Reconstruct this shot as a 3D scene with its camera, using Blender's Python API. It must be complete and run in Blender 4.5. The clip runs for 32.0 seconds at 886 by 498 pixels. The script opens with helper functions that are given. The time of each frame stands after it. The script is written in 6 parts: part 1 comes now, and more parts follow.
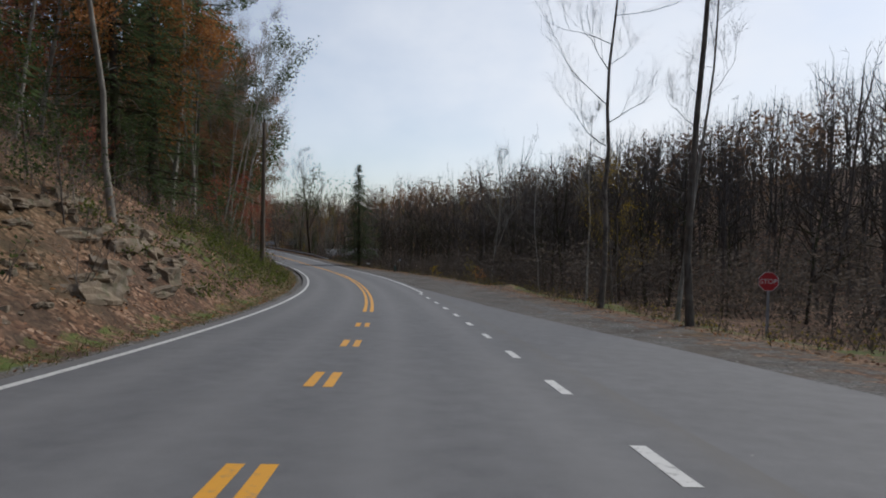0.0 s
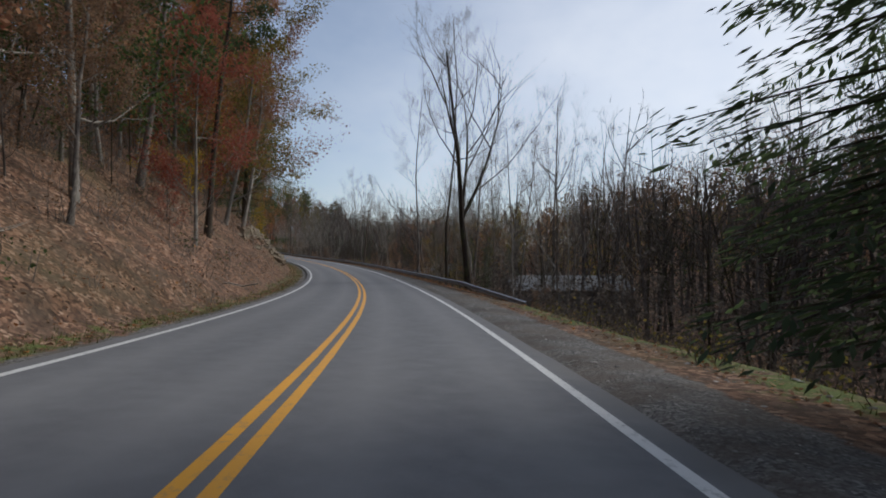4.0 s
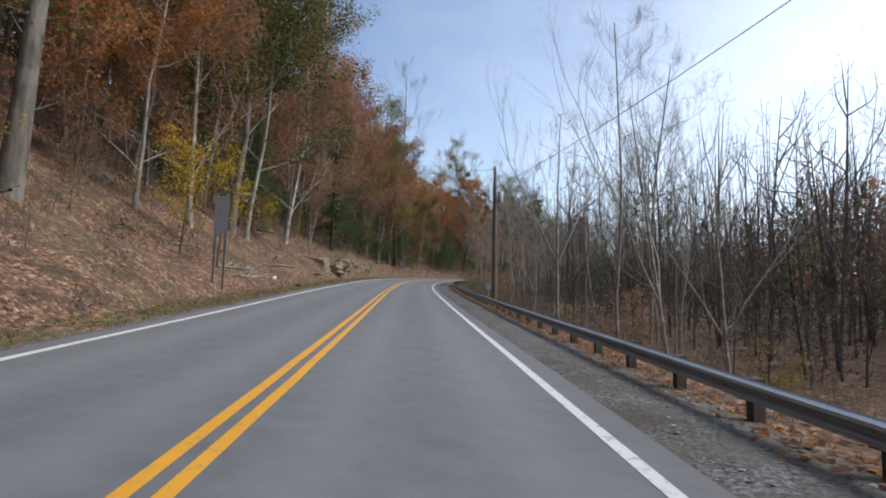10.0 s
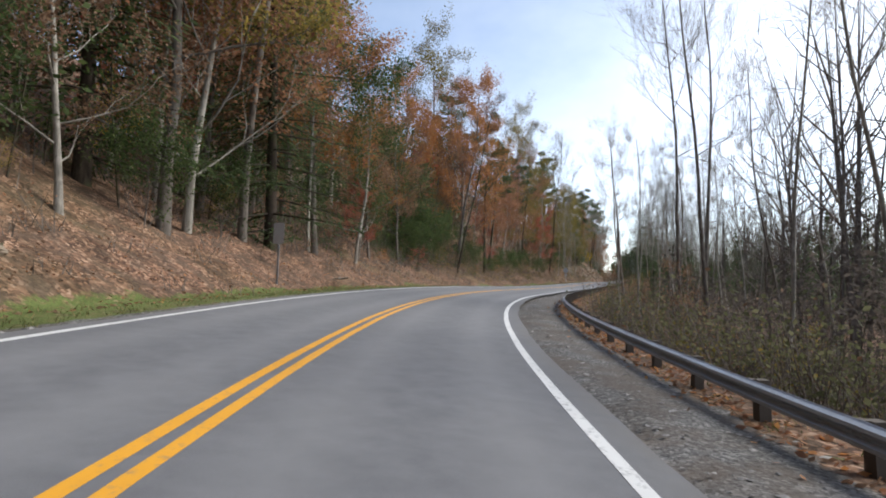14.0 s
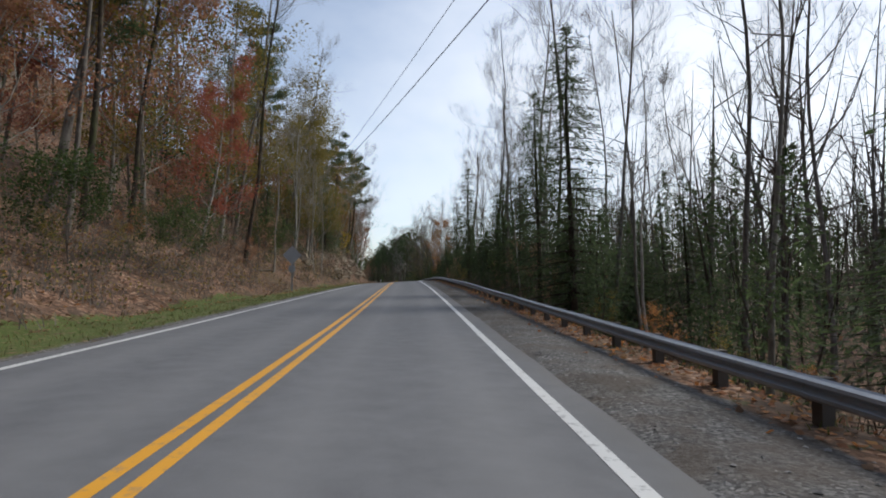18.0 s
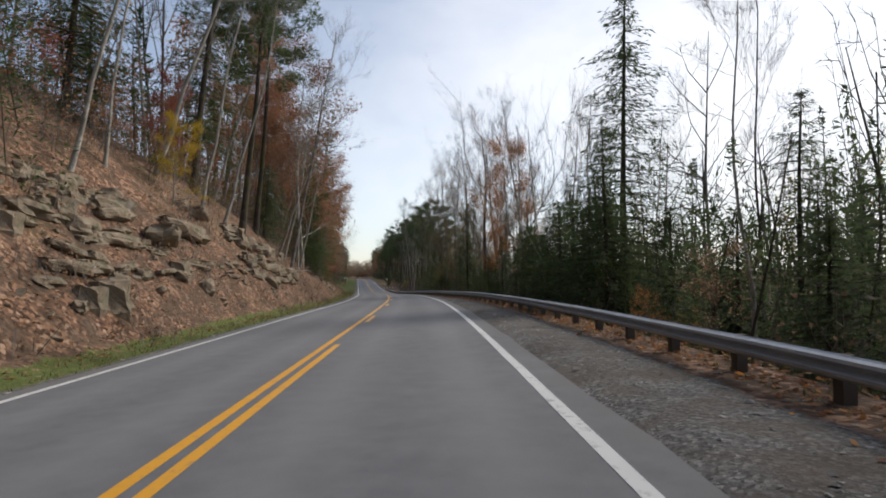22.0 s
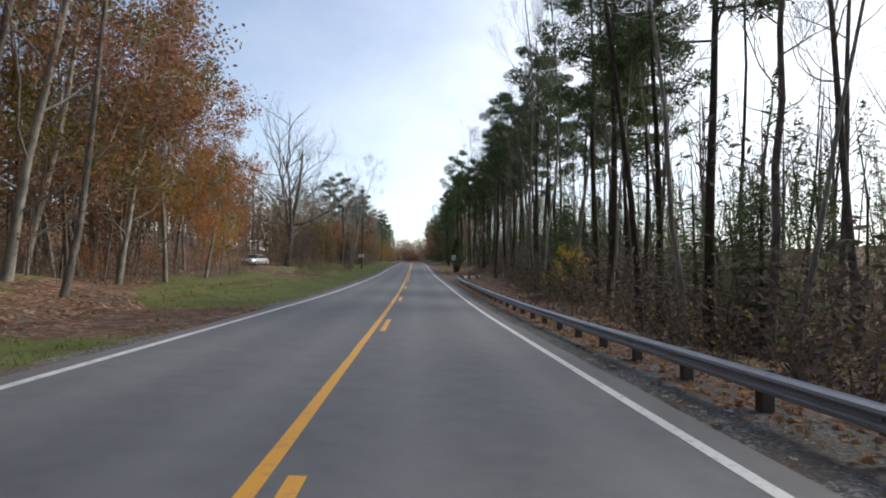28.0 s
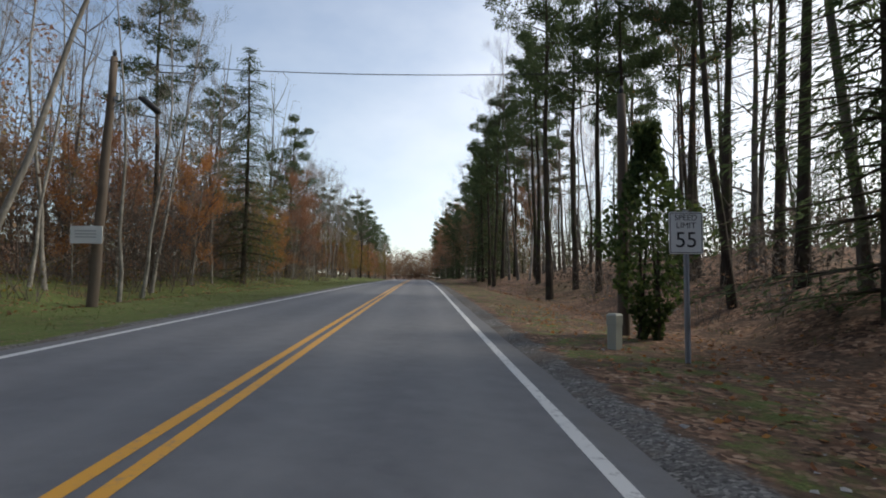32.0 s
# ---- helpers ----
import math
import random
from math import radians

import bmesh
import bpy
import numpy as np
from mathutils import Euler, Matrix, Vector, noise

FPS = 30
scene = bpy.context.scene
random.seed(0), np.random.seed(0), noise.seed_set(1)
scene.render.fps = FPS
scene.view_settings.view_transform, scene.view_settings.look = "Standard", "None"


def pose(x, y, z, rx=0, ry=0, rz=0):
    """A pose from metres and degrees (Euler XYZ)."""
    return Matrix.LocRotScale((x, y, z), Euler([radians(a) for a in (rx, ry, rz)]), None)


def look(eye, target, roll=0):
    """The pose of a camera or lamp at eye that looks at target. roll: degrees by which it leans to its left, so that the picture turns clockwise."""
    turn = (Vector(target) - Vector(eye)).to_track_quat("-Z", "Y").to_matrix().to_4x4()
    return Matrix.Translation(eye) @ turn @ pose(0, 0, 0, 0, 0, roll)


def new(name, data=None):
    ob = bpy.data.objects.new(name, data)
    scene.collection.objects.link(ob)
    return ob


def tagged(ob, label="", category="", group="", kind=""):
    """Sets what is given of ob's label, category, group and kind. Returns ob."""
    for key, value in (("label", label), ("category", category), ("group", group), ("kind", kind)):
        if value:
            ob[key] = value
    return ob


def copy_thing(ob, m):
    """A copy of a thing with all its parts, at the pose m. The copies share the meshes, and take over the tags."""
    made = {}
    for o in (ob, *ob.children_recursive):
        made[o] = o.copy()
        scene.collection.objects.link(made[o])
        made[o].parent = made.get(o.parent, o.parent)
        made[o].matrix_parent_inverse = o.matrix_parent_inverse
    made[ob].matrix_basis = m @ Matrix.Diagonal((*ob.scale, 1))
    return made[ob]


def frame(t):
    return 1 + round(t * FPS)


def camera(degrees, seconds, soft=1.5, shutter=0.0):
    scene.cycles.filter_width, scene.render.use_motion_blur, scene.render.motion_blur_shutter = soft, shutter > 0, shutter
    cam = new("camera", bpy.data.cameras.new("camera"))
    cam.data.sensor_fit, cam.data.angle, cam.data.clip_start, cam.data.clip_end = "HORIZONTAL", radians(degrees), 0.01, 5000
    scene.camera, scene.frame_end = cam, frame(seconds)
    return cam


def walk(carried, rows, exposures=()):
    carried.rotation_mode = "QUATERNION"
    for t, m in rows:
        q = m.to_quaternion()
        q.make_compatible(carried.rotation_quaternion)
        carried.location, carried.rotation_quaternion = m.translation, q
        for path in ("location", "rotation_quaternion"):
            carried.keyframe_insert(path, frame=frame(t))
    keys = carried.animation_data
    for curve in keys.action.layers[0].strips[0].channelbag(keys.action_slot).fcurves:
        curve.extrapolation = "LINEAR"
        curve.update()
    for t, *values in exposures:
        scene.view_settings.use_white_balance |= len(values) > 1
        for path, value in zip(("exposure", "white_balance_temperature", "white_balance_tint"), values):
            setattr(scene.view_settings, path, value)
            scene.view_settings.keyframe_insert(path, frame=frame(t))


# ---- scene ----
FOV = 76.00
KAPPA = [0.146, 0.167, 0.209, 0.314, 0.523, 0.653, 0.530, 0.312, 0.263, 0.263, 0.376, 0.382, 0.353, 0.329, 0.367, 0.433, 0.382, 0.288, 0.143, 0.027, -0.022, -0.063, -0.151, -0.240, -0.452, -0.750, -0.954, -0.851, -0.584, -0.259, -0.052, -0.006, 0.059, 0.029, 0.034, -0.004, -0.050, -0.010, 0.055, 0.153, 0.160, 0.228, 0.247, 0.152, 0.019, -0.036, -0.023, -0.008, 0.009, 0.013, 0.011, 0.031, 0.012, -0.016, -0.027, -0.015, 0.022, 0.029, 0.009, -0.001, 0.016, 0.011, 0.006, 0.002, 0.000, 0.000, 0.000, 0.000, 0.000, 0.000, 0.000, 0.000, 0.000, 0.000, 0.000, 0.000, 0.000]
SLOPE = [-8.768, -9.743, -9.131, -6.555, -4.048, -3.917, -3.323, -1.628, -0.401, 1.018, 1.806, 2.392, 2.919, 3.331, 3.628, 3.947, 3.524, 3.670, 3.449, 3.108, 1.918, 0.946, 1.073, 2.020, 2.655, 2.564, 2.007, 1.528, 0.643, -0.074, -1.138, -0.865, -1.451, -1.952, -1.898, -0.930, -0.593, 0.852, 1.055, 1.652, 2.571, 2.403, 2.362, 1.803, 1.698, 1.623, 1.520, 1.282, 0.917, 0.644, 0.454, 0.322, 0.229, 0.164, 0.118, 0.085, 0.063, 0.047]
BANK = [-2.372, -3.010, -4.571, -4.717, -4.718, -2.849, -1.245, -1.524, -2.164, -5.277, -8.096, -9.435, -9.646, -8.695, -8.311, -4.176, -1.927, 1.431, 3.779, 4.801, 4.313, 1.114, -1.180, -3.224, -5.606, -4.682, -4.664, -3.859, -2.231, -1.419, -0.870, -0.586, -0.384, -0.234, -0.142, -0.087, -0.053, -0.033, -0.021]
ROWS = [
    (0.0, 1.13, 3.37, 1.021, -2.45, -2.09, 0.27),
    (0.5, 0.88, 13.00, 0.131, -1.99, -0.70, 0.17),
    (1.0, 0.33, 22.62, -0.646, -1.31, 1.26, 0.17),
    (1.5, -0.52, 32.24, -1.278, -0.73, 3.96, 0.18),
    (2.0, -1.89, 41.80, -1.762, -0.43, 7.01, 0.26),
    (2.5, -3.83, 51.26, -2.152, -0.31, 10.00, 0.20),
    (3.0, -6.19, 60.61, -2.534, 0.05, 12.38, 0.24),
    (3.5, -8.95, 69.82, -2.885, 0.41, 14.29, 0.18),
    (4.0, -12.02, 78.94, -3.186, 0.97, 15.92, 0.07),
    (4.5, -15.32, 87.97, -3.392, 1.52, 17.55, -0.03),
    (5.0, -18.87, 96.90, -3.511, 2.08, 19.54, -0.14),
    (5.5, -22.74, 105.71, -3.562, 2.64, 21.78, -0.24),
    (6.0, -26.85, 114.40, -3.537, 2.99, 23.68, -0.06),
    (6.5, -31.24, 122.95, -3.440, 3.27, 25.66, -0.07),
    (7.0, -35.87, 131.36, -3.299, 3.40, 27.77, -0.09),
    (7.5, -40.81, 139.59, -3.116, 3.86, 29.75, -0.06),
    (8.0, -46.08, 147.61, -2.902, 3.91, 31.94, -0.17),
    (8.5, -51.62, 155.43, -2.657, 3.89, 34.15, -0.14),
    (9.0, -57.38, 163.06, -2.391, 4.11, 35.97, -0.08),
    (9.5, -63.37, 170.50, -2.110, 4.23, 37.48, 0.14),
    (10.0, -69.53, 177.77, -1.811, 4.39, 38.58, 0.44),
    (10.5, -75.79, 184.91, -1.494, 4.40, 39.19, 0.48),
    (11.0, -82.05, 192.02, -1.164, 4.42, 39.36, 0.64),
    (11.5, -88.27, 199.14, -0.819, 4.75, 39.27, 0.36),
    (12.0, -94.47, 206.27, -0.486, 4.41, 38.91, 0.18),
    (12.5, -100.63, 213.41, -0.165, 4.28, 38.15, -0.02),
    (13.0, -106.71, 220.60, 0.172, 4.25, 37.08, 0.08),
    (13.5, -112.67, 227.86, 0.515, 4.03, 35.91, 0.23),
    (14.0, -118.40, 235.28, 0.852, 3.93, 33.72, 0.28),
    (14.5, -123.72, 242.96, 1.177, 3.82, 30.34, 0.32),
    (15.0, -128.44, 250.99, 1.472, 3.72, 25.92, 0.37),
    (15.5, -132.45, 259.39, 1.701, 3.61, 21.07, 0.41),
    (16.0, -135.74, 268.12, 1.864, 3.35, 17.22, 0.33),
    (16.5, -138.36, 277.11, 1.973, 3.14, 13.65, 0.05),
    (17.0, -140.59, 286.25, 2.091, 3.17, 10.88, -0.15),
    (17.5, -142.44, 295.51, 2.217, 3.40, 9.36, -0.19),
    (18.0, -144.24, 304.81, 2.390, 3.55, 8.69, -0.23),
    (18.5, -145.96, 314.14, 2.606, 3.96, 8.44, -0.19),
    (19.0, -147.69, 323.49, 2.862, 3.92, 8.78, -0.19),
    (19.5, -149.64, 332.81, 3.141, 3.93, 9.05, -0.20),
    (20.0, -151.63, 342.13, 3.413, 4.10, 9.30, -0.23),
    (20.5, -153.74, 351.44, 3.650, 3.77, 9.44, -0.22),
    (21.0, -155.88, 360.75, 3.852, 3.56, 9.64, -0.19),
    (21.5, -158.12, 370.04, 4.020, 3.57, 9.74, 0.10),
    (22.0, -160.28, 379.37, 4.135, 3.11, 10.38, 0.13),
    (22.5, -162.61, 388.69, 4.191, 2.72, 10.86, 0.23),
    (23.0, -164.95, 398.02, 4.200, 2.56, 11.63, 0.09),
    (23.5, -167.40, 407.34, 4.156, 2.17, 12.53, -0.02),
    (24.0, -169.97, 416.62, 4.054, 1.95, 13.43, -0.18),
    (24.5, -172.54, 425.91, 3.941, 1.99, 14.18, -0.00),
    (25.0, -175.30, 435.15, 3.841, 1.83, 15.07, 0.17),
    (25.5, -178.13, 444.36, 3.716, 1.65, 15.81, 0.13),
    (26.0, -181.16, 453.51, 3.559, 1.67, 16.58, 0.12),
    (26.5, -184.28, 462.63, 3.374, 1.69, 16.80, 0.12),
    (27.0, -187.40, 471.74, 3.181, 1.71, 16.66, 0.11),
    (27.5, -190.49, 480.83, 2.999, 1.73, 16.42, 0.11),
    (28.0, -193.51, 489.95, 2.864, 1.80, 16.12, -0.03),
    (28.5, -196.46, 499.07, 2.767, 2.19, 16.08, -0.12),
    (29.0, -199.39, 508.18, 2.688, 2.24, 15.89, -0.06),
    (29.5, -202.29, 517.28, 2.684, 2.72, 15.82, 0.01),
    (30.0, -205.19, 526.37, 2.753, 2.77, 15.61, 0.17),
    (30.5, -208.13, 535.44, 2.842, 2.70, 15.61, 0.28),
    (31.0, -211.09, 544.49, 2.947, 3.10, 15.97, 0.30),
    (31.5, -214.15, 553.50, 3.090, 3.42, 16.52, 0.28),
    (32.0, -217.25, 562.49, 3.287, 3.60, 16.72, 0.41),
]
def lane(s):
    """Centre line of the road at arclength s: x, y, z, heading, cross slope."""
    return (np.interp(s, ARC, RX), np.interp(s, ARC, RY), np.interp(s, ARC, RZ), np.interp(s, ARC, RH), np.interp(s, ARC, RB))


ARC = -20.0 + 2.0 * np.arange(461)
_k = np.interp(ARC, -20 + 12.0 * np.arange(len(KAPPA)), KAPPA) / 100
_g = np.interp(ARC, -20 + 16.0 * np.arange(len(SLOPE)), SLOPE) / 100
RH = np.cumsum(_k) * 2
RH -= np.interp(0, ARC, RH)
RX, RY, RZ = np.cumsum(-np.sin(RH)) * 2, np.cumsum(np.cos(RH)) * 2, np.cumsum(_g) * 2
for _a in (RX, RY, RZ):
    _a -= np.interp(0, ARC, _a)
RB = np.interp(ARC, -20 + 24.0 * np.arange(len(BANK)), BANK) / 100
_b = np.arange(-60.0, -20.5, 2.0)          # straight on behind the start
RX = np.concatenate([RX[0] - math.sin(RH[0]) * (_b + 20), RX])
RY = np.concatenate([RY[0] + math.cos(RH[0]) * (_b + 20), RY])
RZ = np.concatenate([RZ[0] + _g[0] * (_b + 20), RZ])
RH, RB, ARC = np.concatenate([0 * _b + RH[0], RH]), np.concatenate([0 * _b + RB[0], RB]), np.concatenate([_b, ARC])

cam = camera(FOV, 32.0, soft=1.9)
walk(cam, [(t, pose(x, y, z, 90 + p, 0, yaw) @ pose(0, 0, 0, 0, 0, roll)) for t, x, y, z, p, yaw, roll in ROWS],
     exposures=[(0, -0.8, 6500, 10), (3, -0.85, 6450, 10), (6, -0.45, 6250, 10), (9, -0.25, 6250, 10), (12, 0.28, 6400, 10), (14.5, 0.22, 6500, 10), (17, -0.2, 6500, 9), (19, -0.45, 6500, 9), (21, -0.25, 6900, 11),
                (23, -0.35, 6900, 11), (25, -0.25, 6800, 11), (28, 0.0, 6700, 10), (30, -0.1, 6900, 9), (32, -0.15, 6900, 9)])

# ---- sky and sun ----
SUN_AZ, SUN_EL = 52.0, 39.0          # degrees right of +y, and up
world = bpy.data.worlds.new("sky")
scene.world = world
world.use_nodes = True
wt = world.node_tree
wt.nodes.clear()
w_out, w_bg, w_sky, w_mix = (wt.nodes.new("ShaderNode" + n) for n in ("OutputWorld", "Background", "TexSky", "Mix"))
w_co, w_map, w_n1, w_ramp = (wt.nodes.new("ShaderNode" + n) for n in ("TexCoord", "Mapping", "TexNoise", "ValToRGB"))
w_sky.sky_type, w_sky.sun_disc = "NISHITA", False
w_sky.sun_elevation, w_sky.sun_rotation = radians(SUN_EL), radians(SUN_AZ)
w_sky.air_density, w_sky.dust_density, w_sky.ozone_density = 1.0, 0.8, 2.5
w_map.inputs["Scale"].default_value = (1.2, 1.2, 2.2)
w_n1.inputs["Scale"].default_value, w_n1.inputs["Detail"].default_value, w_n1.inputs["Roughness"].default_value = 1.0, 6, 0.58
w_ramp.color_ramp.elements[0].position, w_ramp.color_ramp.elements[1].position = 0.30, 0.70
w_ramp.color_ramp.elements[0].color, w_ramp.color_ramp.elements[1].color = (0.16, 0.16, 0.16, 1), (0.78, 0.78, 0.78, 1)
w_mix.data_type = "RGBA"
w_mix.inputs[7].default_value = (8.5, 8.8, 9.3, 1)      # sunlit thin cloud
w_bg.inputs["Strength"].default_value = 0.18
w_dot, w_haze, w_fac = wt.nodes.new("ShaderNodeVectorMath"), wt.nodes.new("ShaderNodeMapRange"), wt.nodes.new("ShaderNodeMath")
w_dot.operation, w_fac.operation = "DOT_PRODUCT", "MULTIPLY"          # the thin cloud thickens towards the sun
w_dot.inputs[1].default_value = (math.sin(radians(SUN_AZ)), math.cos(radians(SUN_AZ)), 0.0)
w_haze.inputs["From Min"].default_value, w_haze.inputs["From Max"].default_value = -0.2, 0.95
w_haze.inputs["To Min"].default_value, w_haze.inputs["To Max"].default_value = 0.22, 1.25
for a, b in ((w_co.outputs["Generated"], w_dot.inputs[0]), (w_dot.outputs["Value"], w_haze.inputs["Value"]), (w_ramp.outputs[0], w_fac.inputs[0]), (w_haze.outputs[0], w_fac.inputs[1]), (w_fac.outputs[0], w_mix.inputs[0]), (w_co.outputs["Generated"], w_map.inputs["Vector"]), (w_map.outputs[0], w_n1.inputs["Vector"]), (w_n1.outputs[0], w_ramp.inputs[0]),
             (w_sky.outputs[0], w_mix.inputs[6]), (w_mix.outputs[2], w_bg.inputs[0]), (w_bg.outputs[0], w_out.inputs[0])):
    wt.links.new(a, b)
sun = new("sun", bpy.data.lights.new("sun", "SUN"))
sun.data.energy, sun.data.angle, sun.data.color = 3.8, radians(20), (1.0, 0.955, 0.89)
_sd = Vector((math.sin(radians(SUN_AZ)) * math.cos(radians(SUN_EL)), math.cos(radians(SUN_AZ)) * math.cos(radians(SUN_EL)), math.sin(radians(SUN_EL))))
sun.matrix_world = look(_sd * 60, (0, 0, 0))


# ---- materials ----
class Mat:
    """A small builder of node materials."""

    def __init__(self, name):
        self.m = bpy.data.materials.new(name)
        self.m.use_nodes = True
        self.t = self.m.node_tree
        self.b = self.t.nodes["Principled BSDF"]
        self.co = self.t.nodes.new("ShaderNodeTexCoord")

    def node(self, kind, **sets):
        n = self.t.nodes.new("ShaderNode" + kind)
        for k, v in sets.items():
            n.inputs[k].default_value = v
        return n

    def link(self, a, b):
        self.t.links.new(a, b)

    def noise(self, scale, detail=4, rough=0.55, stretch=None, space="Object"):
        n = self.node("TexNoise", Scale=scale, Detail=detail, Roughness=rough)
        if stretch:
            mp = self.node("Mapping", Scale=stretch)
            self.link(self.co.outputs[space], mp.inputs["Vector"])
            self.link(mp.outputs[0], n.inputs["Vector"])
        else:
            self.link(self.co.outputs[space], n.inputs["Vector"])
        return n.outputs[0]

    def voronoi(self, scale, out="Color", space="Object"):
        n = self.node("TexVoronoi", Scale=scale)
        self.link(self.co.outputs[space], n.inputs["Vector"])
        return n.outputs[out]

    def ramp(self, fac, *stops):
        n = self.node("ValToRGB")
        e = n.color_ramp.elements
        while len(e) < len(stops):
            e.new(0.5)
        for el, (p, c) in zip(e, stops):
            el.position, el.color = p, (c if len(c) == 4 else (*c, 1))
        self.link(fac, n.inputs[0])
        return n.outputs[0]

    def mix(self, fac, a, b, mode="MIX"):
        n = self.t.nodes.new("ShaderNodeMix")
        n.data_type, n.blend_type = "RGBA", mode
        for sock, v in ((n.inputs[0], fac), (n.inputs[6], a), (n.inputs[7], b)):
            if isinstance(v, (int, float)):
                sock.default_value = v
            elif isinstance(v, tuple):
                sock.default_value = (*v, 1) if len(v) == 3 else v
            else:
                self.link(v, sock)
        return n.outputs[2]

    def math(self, op, a, b):
        n = self.t.nodes.new("ShaderNodeMath")
        n.operation = op
        for sock, v in zip(n.inputs, (a, b)):
            if isinstance(v, (int, float)):
                sock.default_value = v
            else:
                self.link(v, sock)
        return n.outputs[0]

    def attr(self, name):
        n = self.t.nodes.new("ShaderNodeAttribute")
        n.attribute_name = name
        return n.outputs["Fac"]

    def random(self):
        return self.t.nodes.new("ShaderNodeObjectInfo").outputs["Random"]

    def island(self):
        return self.t.nodes.new("ShaderNodeNewGeometry").outputs["Random Per Island"]

    def done(self, color, rough=0.8, bump=None, strength=0.3, dist=0.02, metal=0.0, leaf=0.0, spec=None):
        if isinstance(color, tuple):
            self.b.inputs["Base Color"].default_value = (*color, 1)
        else:
            self.link(color, self.b.inputs["Base Color"])
        if isinstance(rough, (int, float)):
            self.b.inputs["Roughness"].default_value = rough
        else:
            self.link(rough, self.b.inputs["Roughness"])
        self.b.inputs["Metallic"].default_value = metal
        if spec is not None:
            self.b.inputs["Specular IOR Level"].default_value = spec
        if bump is not None:
            n = self.node("Bump", Strength=strength, Distance=dist)
            self.link(bump, n.inputs["Height"])
            self.link(n.outputs[0], self.b.inputs["Normal"])
        if leaf:
            tr = self.node("BsdfTranslucent")
            ms = self.node("MixShader", Fac=leaf)
            if isinstance(color, tuple):
                tr.inputs[0].default_value = (*color, 1)
            else:
                self.link(color, tr.inputs[0])
            self.link(self.b.outputs[0], ms.inputs[1])
            self.link(tr.outputs[0], ms.inputs[2])
            self.link(ms.outputs[0], self.t.nodes["Material Output"].inputs[0])
        return self.m


def mat_asphalt():
    m = Mat("asphalt")
    fine, mid, big = m.noise(160, 2), m.noise(3.0, 5), m.noise(0.22, 4, stretch=(1, 1, 1))
    c = m.ramp(fine, (0.3, (0.085, 0.087, 0.092)), (0.7, (0.17, 0.172, 0.178)))
    c = m.mix(0.55, c, m.ramp(mid, (0.3, (0.095, 0.097, 0.102)), (0.7, (0.165, 0.167, 0.172))))
    c = m.mix(m.ramp(big, (0.42, (0, 0, 0)), (0.66, (0.32, 0.32, 0.32))), c, (0.105, 0.106, 0.11))
    wheel = m.attr("wheel")
    c = m.mix(m.math("MULTIPLY", wheel, 0.5), c, (0.19, 0.19, 0.192))
    dirt = m.attr("dust")
    c = m.mix(m.math("MULTIPLY", dirt, m.ramp(m.noise(1.2, 5), (0.3, (0, 0, 0)), (0.55, (0.95, 0.95, 0.95)))), c, (0.125, 0.12, 0.114))
    return m.done(c, 0.82, fine, 0.35, 0.004)


def mat_paint(name, base, wear):
    m = Mat(name)
    w = m.noise(9, 6, 0.7)
    f = m.ramp(w, (0.54, (0, 0, 0)), (0.68, (wear, wear, wear)))
    c = m.mix(f, m.mix(m.noise(1.1, 3), base, tuple(v * 0.86 for v in base)), (0.17, 0.17, 0.17))
    return m.done(c, 0.6, m.noise(140, 2), 0.25, 0.003)


